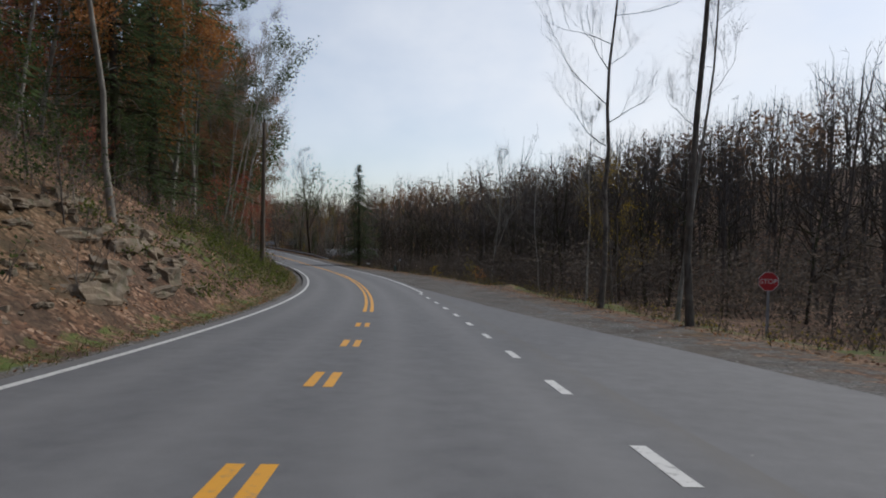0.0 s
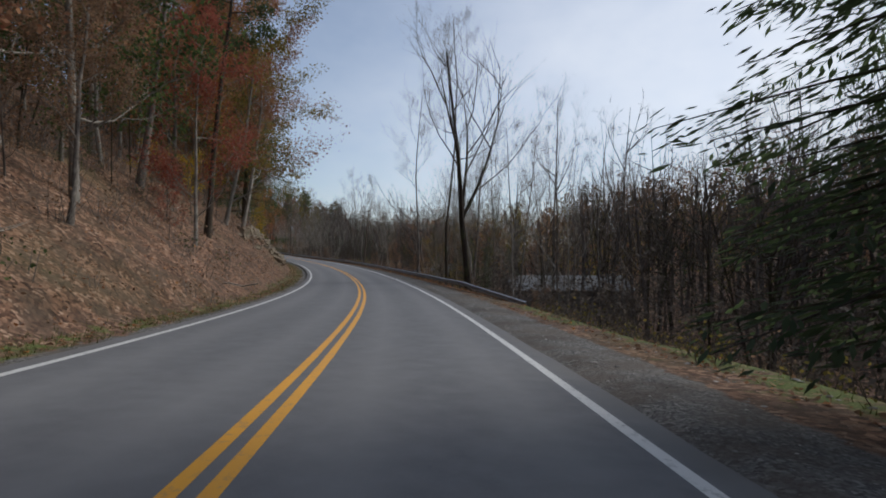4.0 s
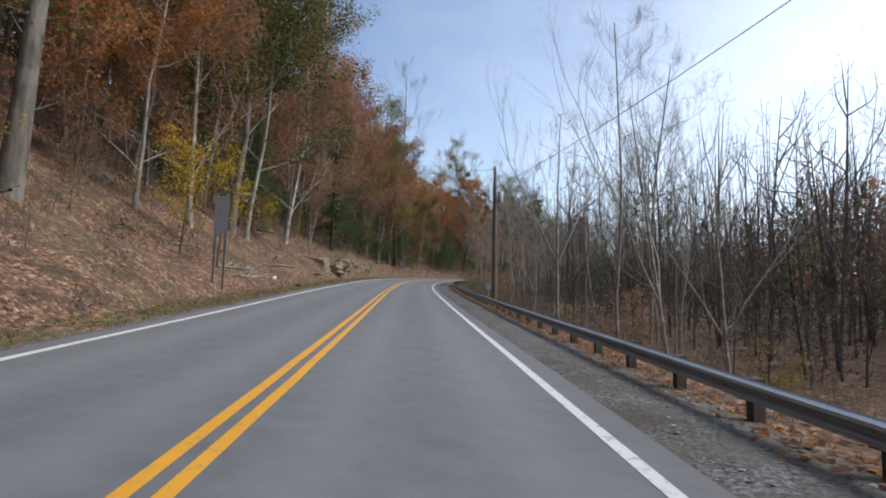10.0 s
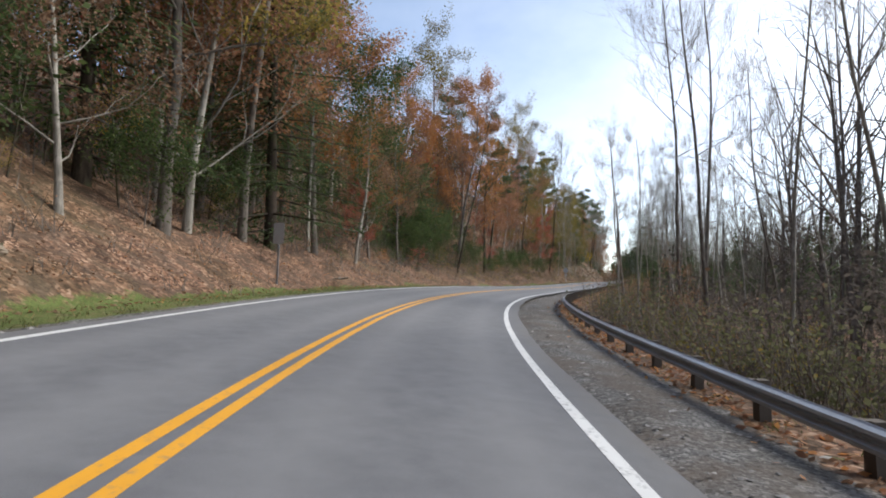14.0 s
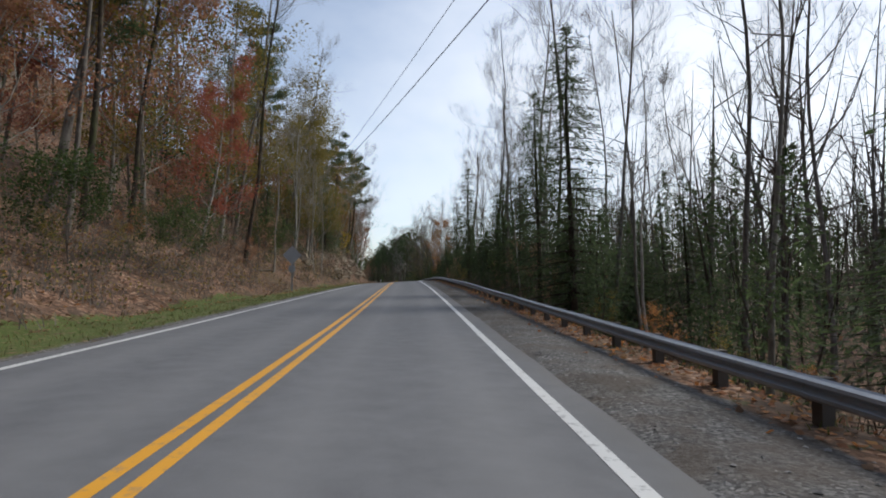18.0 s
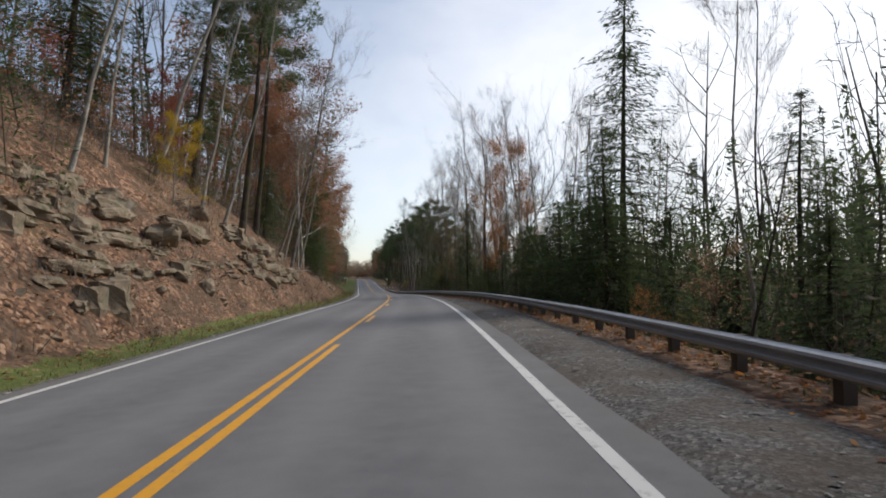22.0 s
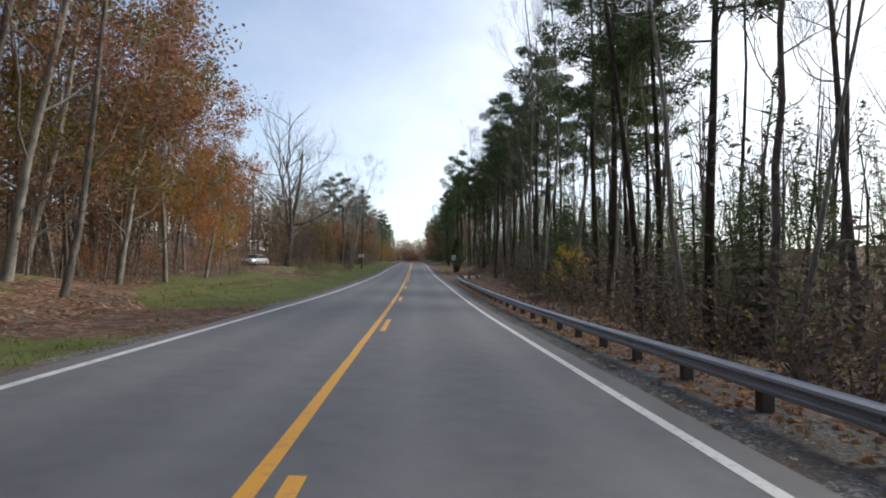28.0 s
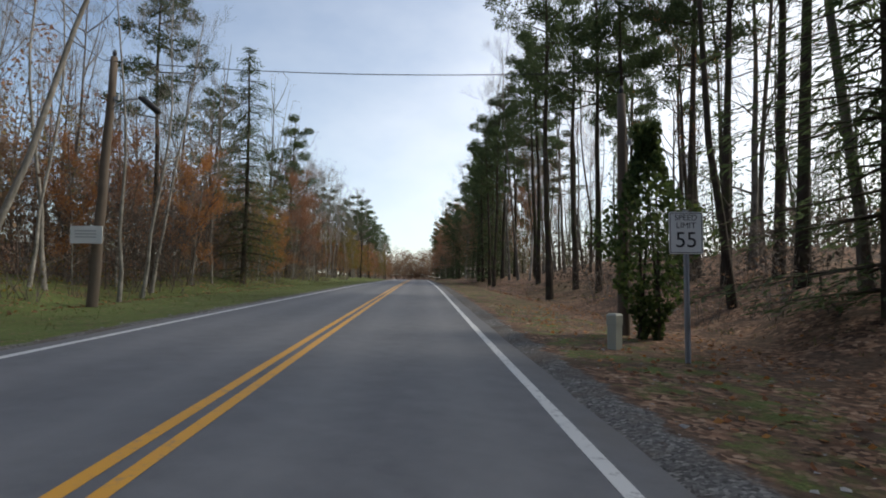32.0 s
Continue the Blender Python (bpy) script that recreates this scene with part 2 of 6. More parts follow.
def mat_ground():
    m = Mat("ground_litter")
    big, mid, fine = m.noise(0.16, 4), m.noise(1.3, 5), m.noise(9, 5, 0.7)
    leaf = m.voronoi(11.0)
    sep = m.node("SeparateColor")
    m.link(leaf, sep.inputs[0])
    litter = m.ramp(sep.outputs[0], (0.0, (0.045, 0.026, 0.018)), (0.3, (0.115, 0.064, 0.042)), (0.6, (0.21, 0.118, 0.074)), (0.85, (0.32, 0.19, 0.122)), (1.0, (0.44, 0.30, 0.21)))
    earth = m.ramp(fine, (0.3, (0.045, 0.032, 0.024)), (0.7, (0.13, 0.092, 0.066)))
    c = m.mix(m.ramp(mid, (0.36, (0.1, 0.1, 0.1)), (0.6, (0.95, 0.95, 0.95))), earth, litter)
    c = m.mix(m.ramp(big, (0.5, (0, 0, 0)), (0.7, (0.4, 0.4, 0.4))), c, m.ramp(fine, (0.3, (0.05, 0.05, 0.02)), (0.7, (0.13, 0.12, 0.05))))
    stone = m.voronoi(30.0)
    sep2 = m.node("SeparateColor")
    m.link(stone, sep2.inputs[0])
    gravel = m.ramp(sep2.outputs[0], (0.0, (0.06, 0.059, 0.057)), (0.45, (0.125, 0.122, 0.118)), (0.8, (0.18, 0.175, 0.168)), (1.0, (0.28, 0.27, 0.255)))
    gravel = m.mix(m.ramp(mid, (0.4, (0, 0, 0)), (0.62, (0.75, 0.75, 0.75))), gravel, (0.115, 0.095, 0.078))
    grass = m.ramp(m.noise(30, 4, 0.7), (0.3, (0.045, 0.052, 0.017)), (0.5, (0.090, 0.125, 0.034)), (0.72, (0.20, 0.20, 0.078)))
    grass = m.mix(m.ramp(m.noise(4.5, 5, 0.7), (0.52, (0, 0, 0)), (0.68, (0.8, 0.8, 0.8))), grass, litter)
    edge = m.noise(1.7, 6, 0.65)
    for key, col in (("grass", grass), ("gravel", gravel)):
        a = m.math("ADD", m.attr(key), m.math("MULTIPLY", m.math("SUBTRACT", edge, 0.5), 1.5))
        c = m.mix(m.ramp(a, (0.42, (0, 0, 0)), (0.6, (1, 1, 1))), c, col)
    c = m.mix(m.ramp(m.noise(0.55, 5, 0.6), (0.46, (0, 0, 0)), (0.64, (0.6, 0.6, 0.6))), c, m.mix(1.0, c, (0.52, 0.50, 0.46), "MULTIPLY"))
    h = m.mix(0.5, fine, leaf)
    return m.done(c, 0.95, h, 0.8, 0.07, spec=0.15)


def mat_bark(name, dark, light, moss=0.0):
    m = Mat(name)
    g = m.noise(14, 6, 0.65, stretch=(1, 1, 0.16))
    spots = m.noise(2.2, 3)
    c = m.ramp(g, (0.3, dark), (0.68, light))
    c = m.mix(m.ramp(spots, (0.48, (0, 0, 0)), (0.62, (0.55, 0.55, 0.55))), c, tuple(min(1, v * 1.45) for v in light))
    c = m.mix(m.math("MULTIPLY", m.random(), 0.45), c, dark)
    if moss:
        c = m.mix(m.ramp(m.noise(1.1, 4), (0.5, (0, 0, 0)), (0.6, (moss, moss, moss))), c, (0.06, 0.075, 0.025))
    return m.done(c, 0.95, g, 0.8, 0.03, spec=0.1)


def mat_leaf(name, *cols):
    m = Mat(name)
    n = len(cols)
    c = m.ramp(m.island(), *[(i / (n - 1), col) for i, col in enumerate(cols)])
    c = m.mix(m.math("MULTIPLY", m.random(), 0.4), c, tuple(v * 0.75 for v in cols[0]))
    return m.done(c, 0.7, leaf=0.56, spec=0.2)


def mat_rock():
    m = Mat("sandstone")
    bed, mid = m.noise(3.2, 6, 0.6, stretch=(0.8, 0.8, 1.3)), m.noise(1.3, 4)
    c = m.ramp(bed, (0.25, (0.085, 0.068, 0.052)), (0.50, (0.185, 0.145, 0.104)), (0.78, (0.31, 0.250, 0.180)))
    c = m.mix(m.ramp(mid, (0.5, (0, 0, 0)), (0.66, (0.7, 0.7, 0.7))), c, (0.24, 0.215, 0.185))
    c = m.mix(m.math("MULTIPLY", m.random(), 0.5), c, (0.29, 0.232, 0.165))
    c = m.mix(m.ramp(m.noise(0.8, 5), (0.57, (0, 0, 0)), (0.66, (0.6, 0.6, 0.6))), c, (0.07, 0.08, 0.035))
    return m.done(c, 0.92, m.mix(0.5, bed, m.noise(16, 5)), 0.9, 0.06, spec=0.2)


def mat_metal(name, base, rough=0.5, metal=0.85, rust=0.25):
    m = Mat(name)
    n, st = m.noise(2.4, 6, 0.65), m.noise(26, 3)
    c = m.mix(m.ramp(n, (0.5, (0, 0, 0)), (0.72, (rust, rust, rust))), m.mix(st, base, tuple(v * 0.75 for v in base)), (0.13, 0.075, 0.04))
    return m.done(c, m.ramp(n, (0.3, (rough - 0.1,) * 3), (0.7, (min(1, rough + 0.2),) * 3)), st, 0.12, 0.004, metal)


def mat_plain(name, base, rough=0.6, var=0.2, metal=0.0):
    m = Mat(name)
    c = m.mix(m.noise(3.5, 5), base, tuple(v * (1 - var) for v in base))
    c = m.mix(m.ramp(m.noise(17, 4), (0.55, (0, 0, 0)), (0.8, (0.35, 0.35, 0.35))), c, tuple(v * 0.6 for v in base))
    return m.done(c, rough, m.noise(40, 3), 0.1, 0.004, metal)


ASPHALT = mat_asphalt()
WHITE = mat_paint("white_road_paint", (0.62, 0.62, 0.60), 0.8)
YELLOW = mat_paint("yellow_road_paint", (0.72, 0.34, 0.025), 0.45)
GROUND = mat_ground()
ROCK = mat_rock()
BARK = mat_bark("grey_bark", (0.065, 0.056, 0.047), (0.22, 0.195, 0.168))
BARK_PALE = mat_bark("pale_bark", (0.13, 0.118, 0.098), (0.37, 0.345, 0.30))
BARK_DARK = mat_bark("dark_bark", (0.028, 0.022, 0.018), (0.085, 0.068, 0.052), 0.5)
TWIG = mat_bark("twig_bark", (0.06, 0.050, 0.042), (0.18, 0.155, 0.134))
LEAVES = {
    "rust": mat_leaf("rust_leaves", (0.20, 0.100, 0.060), (0.34, 0.165, 0.092), (0.45, 0.255, 0.145)),
    "orange": mat_leaf("orange_leaves", (0.27, 0.110, 0.042), (0.44, 0.190, 0.066), (0.53, 0.285, 0.105)),
    "red": mat_leaf("red_leaves", (0.20, 0.060, 0.042), (0.35, 0.105, 0.068), (0.46, 0.18, 0.115)),
    "yellow": mat_leaf("yellow_leaves", (0.30, 0.19, 0.02), (0.50, 0.34, 0.03), (0.62, 0.46, 0.065)),
    "olive": mat_leaf("olive_leaves", (0.10, 0.095, 0.03), (0.22, 0.175, 0.045), (0.37, 0.27, 0.07)),
    "brown": mat_leaf("brown_leaves", (0.14, 0.085, 0.055), (0.27, 0.165, 0.10), (0.40, 0.27, 0.17)),
    "green": mat_leaf("dark_green_leaves", (0.034, 0.054, 0.020), (0.070, 0.108, 0.036), (0.125, 0.160, 0.052)),
    "sage": mat_leaf("grey_green_leaves", (0.080, 0.086, 0.040), (0.150, 0.155, 0.078), (0.240, 0.230, 0.130)),
    "ivy": mat_leaf("ivy_leaves", (0.060, 0.085, 0.020), (0.135, 0.165, 0.036), (0.240, 0.240, 0.065)),
    "twiggy": mat_leaf("fine_twigs", (0.060, 0.050, 0.042), (0.115, 0.096, 0.080), (0.18, 0.152, 0.128)),
    "needle": mat_leaf("evergreen_needles", (0.045, 0.066, 0.030), (0.080, 0.115, 0.050), (0.120, 0.160, 0.072)),
}
LEAVES["brushy"] = LEAVES["tangle"] = LEAVES["twiggy"]
STEEL = mat_metal("galvanised_steel", (0.42, 0.435, 0.455), 0.45, 0.6, 0.12)
POSTWOOD = mat_plain("weathered_post_wood", (0.13, 0.11, 0.09), 0.95, 0.5)
SIGN_BACK = mat_metal("aluminium_sign_back", (0.42, 0.43, 0.44), 0.6, 0.15, 0.1)
SIGN_WHITE = mat_plain("white_sign_sheeting", (0.72, 0.72, 0.70), 0.45, 0.12)
# sign ink and dark panes; also paints the shade in the culvert mouth
SIGN_SHADE_BLACK = mat_plain("black_sign_ink_and_shade", (0.015, 0.015, 0.015), 0.5, 0.2)
SIGN_RED = mat_plain("red_sign_sheeting", (0.45, 0.02, 0.025), 0.45, 0.15)
POLEWOOD = mat_plain("utility_pole_wood", (0.15, 0.115, 0.085), 0.95, 0.45)
WIRE = mat_plain("black_cable", (0.02, 0.02, 0.022), 0.6, 0.2)


# ---- mesh helpers ----
class Shape:
    """Collects vertices and faces of one mesh."""

    def __init__(self):
        self.v, self.f, self.mi = [], [], []

    def tube(self, pts, radii, sides, mi=0, cap=False):
        base = len(self.v)
        n = len(pts)
        pts = [Vector(p) for p in pts]
        for i, (p, r) in enumerate(zip(pts, radii)):
            d = (pts[min(i + 1, n - 1)] - pts[max(i - 1, 0)]).normalized()
            a = d.cross(Vector((0.31, 0.87, 0.2))).normalized()
            b = d.cross(a)
            for j in range(sides):
                w = 2 * math.pi * j / sides
                q = p + (a * math.cos(w) + b * math.sin(w)) * r
                self.v.append((q.x, q.y, q.z))
        for i in range(n - 1):
            for j in range(sides):
                k = (j + 1) % sides
                self.f.append((base + i * sides + j, base + i * sides + k, base + (i + 1) * sides + k, base + (i + 1) * sides + j))
                self.mi.append(mi)
        if cap:
            self.f.append(tuple(base + (n - 1) * sides + j for j in range(sides)))
            self.mi.append(mi)

    def face(self, pts, mi=0):
        b = len(self.v)
        self.v += [tuple(p) for p in pts]
        self.f.append(tuple(range(b, b + len(pts))))
        self.mi.append(mi)

    def box(self, c, size, rot=None, mi=0):
        b = len(self.v)
        for dx in (-0.5, 0.5):
            for dy in (-0.5, 0.5):
                for dz in (-0.5, 0.5):
                    p = Vector((dx * size[0], dy * size[1], dz * size[2]))
                    if rot:
                        p = rot @ p
                    self.v.append(tuple(p + Vector(c)))
        for q in ((0, 1, 3, 2), (4, 6, 7, 5), (0, 4, 5, 1), (2, 3, 7, 6), (0, 2, 6, 4), (1, 5, 7, 3)):
            self.f.append(tuple(b + i for i in q))
            self.mi.append(mi)

    def leaves(self, pts, size, rng, mi=0, flat=0.0, droop=0.0, slim=1.0):
        """One small folded leaf spray at each point."""
        pts = np.asarray(pts, float)
        n = len(pts)
        u = rng.normal(size=(n, 3))
        u[:, 2] = u[:, 2] * (1 - flat) - droop
        u /= np.linalg.norm(u, axis=1)[:, None] + 1e-9
        w = np.cross(u, rng.normal(size=(n, 3)) + np.array([0, 0, 4.0 * max(0.0, flat - 0.4)]))
        w *= slim / (np.linalg.norm(w, axis=1)[:, None] + 1e-9)
        s = (size * rng.uniform(0.6, 1.4, n))[:, None]
        b = len(self.v)
        quad = np.stack([pts - u * s * 0.5, pts + w * s * 0.36, pts + u * s * 0.5, pts - w * s * 0.30], 1).reshape(-1, 3)
        self.v += [tuple(q) for q in quad.tolist()]
        self.f += [(b + 4 * i, b + 4 * i + 1, b + 4 * i + 2, b + 4 * i + 3) for i in range(n)]
        self.mi += [mi] * n

    def mesh(self, name, *mats, smooth=False):
        me = bpy.data.meshes.new(name)
        me.from_pydata(self.v, [], self.f)
        for m in mats:
            me.materials.append(m)
        if len(mats) > 1:
            me.polygons.foreach_set("material_index", self.mi)
        if smooth:
            me.polygons.foreach_set("use_smooth", [True] * len(me.polygons))
        me.update()
        return me


def child(name, mesh, parent, label="", m=None):
    ob = new(name, mesh)
    ob.parent = parent
    if m is not None:
        ob.matrix_local = m
    if label:
        ob["label"] = label
    return ob


def thing(name, m, label, category, group="", kind=""):
    ob = new(name)
    ob.matrix_world = m
    ob.empty_display_size = 0.3
    return tagged(ob, label, category, group, kind)


# ---- lie of the land: heights over the road's centre line, by arclength and offset (right is positive) ----
LS = [-60, 4, 38, 58, 83, 112, 131, 158, 178, 214, 251, 280, 305, 332, 370, 402, 429, 456, 484, 518, 541, 564, 612, 700, 900]
L_FOOT = [4.6, 4.6, 4.7, 4.8, 4.9, 5.0, 5.2, 5.2, 5.2, 5.3, 5.6, 5.8, 6.2, 6.6, 6.4, 5.8, 5.4, 5.2, 5.4, 5.6, 6.5, 9.5, 8.5, 8.5, 9.0]
L_TAN = [.8, .8, .75, .7, .8, .85, 1.1, 1.0, .8, .6, .75, .7, .5, .45, .4, .6, 1.0, 1.15, .75, .6, .35, .1, .07, .08, .1]
L_TOP = [5, 5, 5, 5, 5, 5.5, 6, 6, 5, 4, 4.5, 4, 4, 4, 3.5, 4.5, 6, 7, 5, 4, 3, 1.5, 1, 1.5, 2]
L_HILL = [.6, .6, .6, .6, .6, .6, .6, .62, .65, .64, .64, .62, .58, .52, .50, .55, .6, .62, .58, .52, .5, .45, .32, .12, .05]
R_EDGE = [11, 11, 11, 10, 7.5, 6.4, 6.3, 6.2, 6.2, 6.4, 6.6, 6.4, 6.2, 6.2, 6.4, 6.6, 7.0, 6.8, 6.4, 6.0, 5.8, 5.8, 10, 7.0, 7.0]
R_TAN = [-.12, -.12, -.15, -.2, -.35, -.5, -.5, -.5, -.5, -.5, -.4, -.3, -.35, -.4, -.35, -.3, -.3, -.3, -.35, -.3, -.2, -.05, .3, .1, .0]
R_DEEP = [-1.2, -1.2, -1.5, -2.0, -3, -4, -4.5, -5, -5, -5, -4, -3, -3.5, -4, -3.5, -3, -3, -3, -3, -2.5, -1.5, -.5, 3, 2.0, .5]
R_FAR = [36, 36, 36, 32, 32, 36, 42, 46, 48, 52, 62, 70, 70, 70, 65, 60, 60, 60, 60, 60, 60, 60, 40, 60, 60]
R_HILL = [.24, .24, .26, .28, .29, .28, .28, .30, .30, .25, .14, .06, .05, .05, .05, .05, .05, .05, .05, .05, .04, .03, .05, .03, .03]


RAIL_S = [95, 104, 112, 117, 125, 130, 144, 162, 183, 201, 238, 258, 270, 315, 333, 391, 409, 429, 447, 467, 486, 536, 564, 582, 597, 600, 602, 604.5]
RAIL_O = [8.2, 7.2, 6.5, 6.2, 5.85, 5.65, 5.5, 5.35, 5.5, 5.5, 5.9, 5.9, 5.7, 6.0, 6.1, 5.7, 5.8, 6.15, 5.85, 5.4, 5.27, 4.85, 4.95, 4.95, 5.4, 6.2, 7.4, 8.8]


def rail_at(s):
    """Offset of the guardrail from the centre line."""
    return float(np.interp(s, RAIL_S, RAIL_O))


def ground(s, o):
    """Height of the ground over the centre line."""
    b = float(np.interp(s, ARC, RB))
    if abs(o) <= 3.75:
        return b * o - 0.14
    if o > 0:
        edge = float(np.interp(s, LS, R_EDGE))
        h = b * min(o, 6.0) - 0.025 - 0.02 * (min(o, edge) - 3.75)
        if o <= edge:
            return h
        t, deep = float(np.interp(s, LS, R_TAN)), float(np.interp(s, LS, R_DEEP))
        run = abs(deep / t) if t else 1
        x = (o - edge) / max(run, 0.5)
        h += deep * (1 - math.exp(-1.25 * x)) / (1 - math.exp(-1.25)) if x < 1 else deep
        far = float(np.interp(s, LS, R_FAR))
        if o > far:
            q = o - far
            h += float(np.interp(s, LS, R_HILL)) * q * min(1, q / 15) * (1 if q < 75 else 75 / q)
    else:
        a = -o
        foot = float(np.interp(s, LS, L_FOOT))
        h = -b * min(a, 4.5) - 0.03 - 0.06 * math.sin(math.pi * min(1, (min(a, foot) - 3.75) / max(foot - 3.75, 0.2)))
        if a <= foot:
            return h
        t, top, hill = (float(np.interp(s, LS, q)) for q in (L_TAN, L_TOP, L_HILL))
        x = a - foot
        k = top / t
        if x < k:
            h += t * x * min(1, 0.35 + x / 1.2)
        else:
            q = x - k
            h += top + hill * (q if q < 75 else 75 + 30 * (1 - math.exp((75 - q) / 30)))
    rough = min(1, max(0, (-o - 5.2) / 3 if o < 0 else (o - 7) / 4))
    x, y, z, hd, _ = lane(s)
    wx, wy = x + o * math.cos(hd), y + o * math.sin(hd)
    return h + rough * (0.6 * noise.noise((wx / 6, wy / 6, 0)) + 0.34 * noise.noise((wx / 1.9, wy / 1.9, 3)))


def at(s, o, h=None, lift=0.0):
    """World place at arclength s and offset o, on the ground or h over the centre line."""
    x, y, z, hd, b = (float(q) for q in lane(s))
    return Vector((x + o * math.cos(hd), y + o * math.sin(hd), z + (ground(s, o) if h is None else h) + lift))


def facing(s, o, h=None, turn=0.0, lift=0.0):
    """Pose there, x to the right of the road, y along it."""
    p = at(s, o, h, lift)
    return pose(p.x, p.y, p.z, 0, 0, math.degrees(float(np.interp(s, ARC, RH))) + turn)


# ---- ground sheet ----
OFFS = [-40, -34, -29, -25, -21.5, -18.5, -16, -14, -12.5, -11.2, -10.1, -9.2, -8.4, -7.7, -7.1, -6.6, -6.1, -5.7, -5.3, -4.9, -4.5, -4.1, -3.72, 0,
        3.72, 4.2, 4.7, 5.2, 5.7, 6.2, 6.7, 7.3, 8, 8.8, 9.8, 11, 12.5, 14.5, 17, 20, 24, 28, 34, 40]


def zone(s, o):
    """Shares of grass and gravel."""
    g = v = 0.0
    if o > 3.7:
        edge = float(np.interp(s, LS, R_EDGE))
        v = 1.0 if o < min(edge - 0.5, 5.6) or (s < 76 and o < edge - 2.6) or (s > 602 and s < 616 and o < 9) else 0.0
        if o > 5.6 and s > 76:
            g = 0.25
        if s < 76 and 5.2 <= o < edge - 0.4:
            v = 0.72 if o < edge - 2.6 else 0.5
        if s < 104 and o > edge - 0.8:
            g = 0.62 if o < edge + 3 else 0.3
        if s > 616:
            v, g = (0.8, 0.0) if o < 4.7 else (0.0, 0.45 if o < 8 else 0.0)
        if o > 14:
            g = 0.2
    elif o < -3.7:
        foot = float(np.interp(s, LS, L_FOOT))
        a = -o
        v = 0.75 if a < 4.2 else 0.0
        if a < foot + 0.3:
            g = 0.72 if s > 260 else 0.45
        if 26 < s < 46 and 5.4 < a < 9:
            g = 0.5
        if s > 548 and a < 17:
            g = 0.8 if a < 11 else 0.62
        if 591 < s < 600 and 9 < a < 32:
            v, g = 0.36, 0.0
        if 548 < s < 592:
            c = 6.5 + 0.42 * (s - 548)
            if abs(a - c) < 1.6 or (s < 556 and a < 8):
                v, g = 0.36, 0.0
    return g, v


def build_ground():
    sh = Shape()
    ss = np.concatenate([np.arange(-58, 680, 1.5), np.arange(680, 897, 5)])
    no = len(OFFS)
    grass, grav = [], []
    for s in ss:
        x, y, z, hd, b = (float(q) for q in lane(s))
        c, n = math.cos(hd), math.sin(hd)
        for o in OFFS:
            sh.v.append((x + o * c, y + o * n, z + ground(s, o)))
            g, v = zone(s, o)
            grass.append(g)
            grav.append(v)
    for i in range(len(ss) - 1):
        for j in range(no - 1):
            sh.f.append((i * no + j, i * no + j + 1, (i + 1) * no + j + 1, (i + 1) * no + j))
    # far country, under and beyond the strip
    base = len(sh.v)
    gx = np.concatenate([[-3000, -1800, -1100, -760], np.arange(-560, 421, 14), [620, 1000, 1800, 3000]])
    gy = np.concatenate([[-3000, -1500, -700, -380], np.arange(-240, 1041, 14), [1240, 1600, 2200, 3000]])
    step = slice(None, None, 4)
    for yy in gy:
        for xx in gx:
            d = np.hypot(RX[step] - xx, RY[step] - yy)
            i = int(np.argmin(d)) * 4
            s, hd = float(ARC[i]), float(RH[i])
            o = math.cos(hd) * (xx - RX[i]) + math.sin(hd) * (yy - RY[i])
            along = -math.sin(hd) * (xx - RX[i]) + math.cos(hd) * (yy - RY[i])
            dist = math.hypot(o, along)
            oo = math.copysign(max(abs(o), dist * 0.7), o)
            h = ground(s, max(-260, min(260, oo)))
            if abs(along) > 30:
                h = h * 0.4 + min(3, abs(along) * 0.02)
            if abs(o) < 37 and abs(along) < 8:
                h = min(h, ground(s, math.copysign(36, o)) if abs(o) > 30 else -4) - 2.5
                h = min(h, ground(s, o) - 2.5, ground(s, o * 0.6) - 2.5)
            sh.v.append((xx, yy, float(RZ[i]) + h))
            grass.append(0.15)
            grav.append(0.0)
    nx = len(gx)
    for j in range(len(gy) - 1):
        for i in range(nx - 1):
            sh.f.append((base + j * nx + i, base + j * nx + i + 1, base + (j + 1) * nx + i + 1, base + (j + 1) * nx + i))
    me = sh.mesh("ground", GROUND, smooth=True)
    for key, vals in (("grass", grass), ("gravel", grav)):
        me.attributes.new(key, "FLOAT", "POINT").data.foreach_set("value", vals)
    tagged(new("ground", me), "leaf-littered roadside banks, grass verge and gravel shoulder", "ground", kind="structure")


build_ground()


# ---- road and its markings ----
def ribbon(name, s0, s1, o0, o1, mat, lift, step=1.5, rows=2, wob=0.0):
    sh = Shape()
    n = max(1, int(round((s1 - s0) / step)))
    for i in range(n + 1):
        s = s0 + (s1 - s0) * i / n
        x, y, z, hd, b = (float(q) for q in lane(s))
        for j in range(rows):
            u = j / (rows - 1)
            a, c = (o(s) if callable(o) else o for o in (o0, o1))
            o = a + (c - a) * u
            if wob and j in (0, rows - 1):
                o += wob * noise.noise((s * 0.8, j * 3.0, 0))
            sh.v.append((x + o * math.cos(hd), y + o * math.sin(hd), z + b * o + lift))
    for i in range(n):
        for j in range(rows - 1):
            sh.f.append((i * rows + j, i * rows + j + 1, (i + 1) * rows + j + 1, (i + 1) * rows + j))
    return sh, sh.mesh(name, mat)


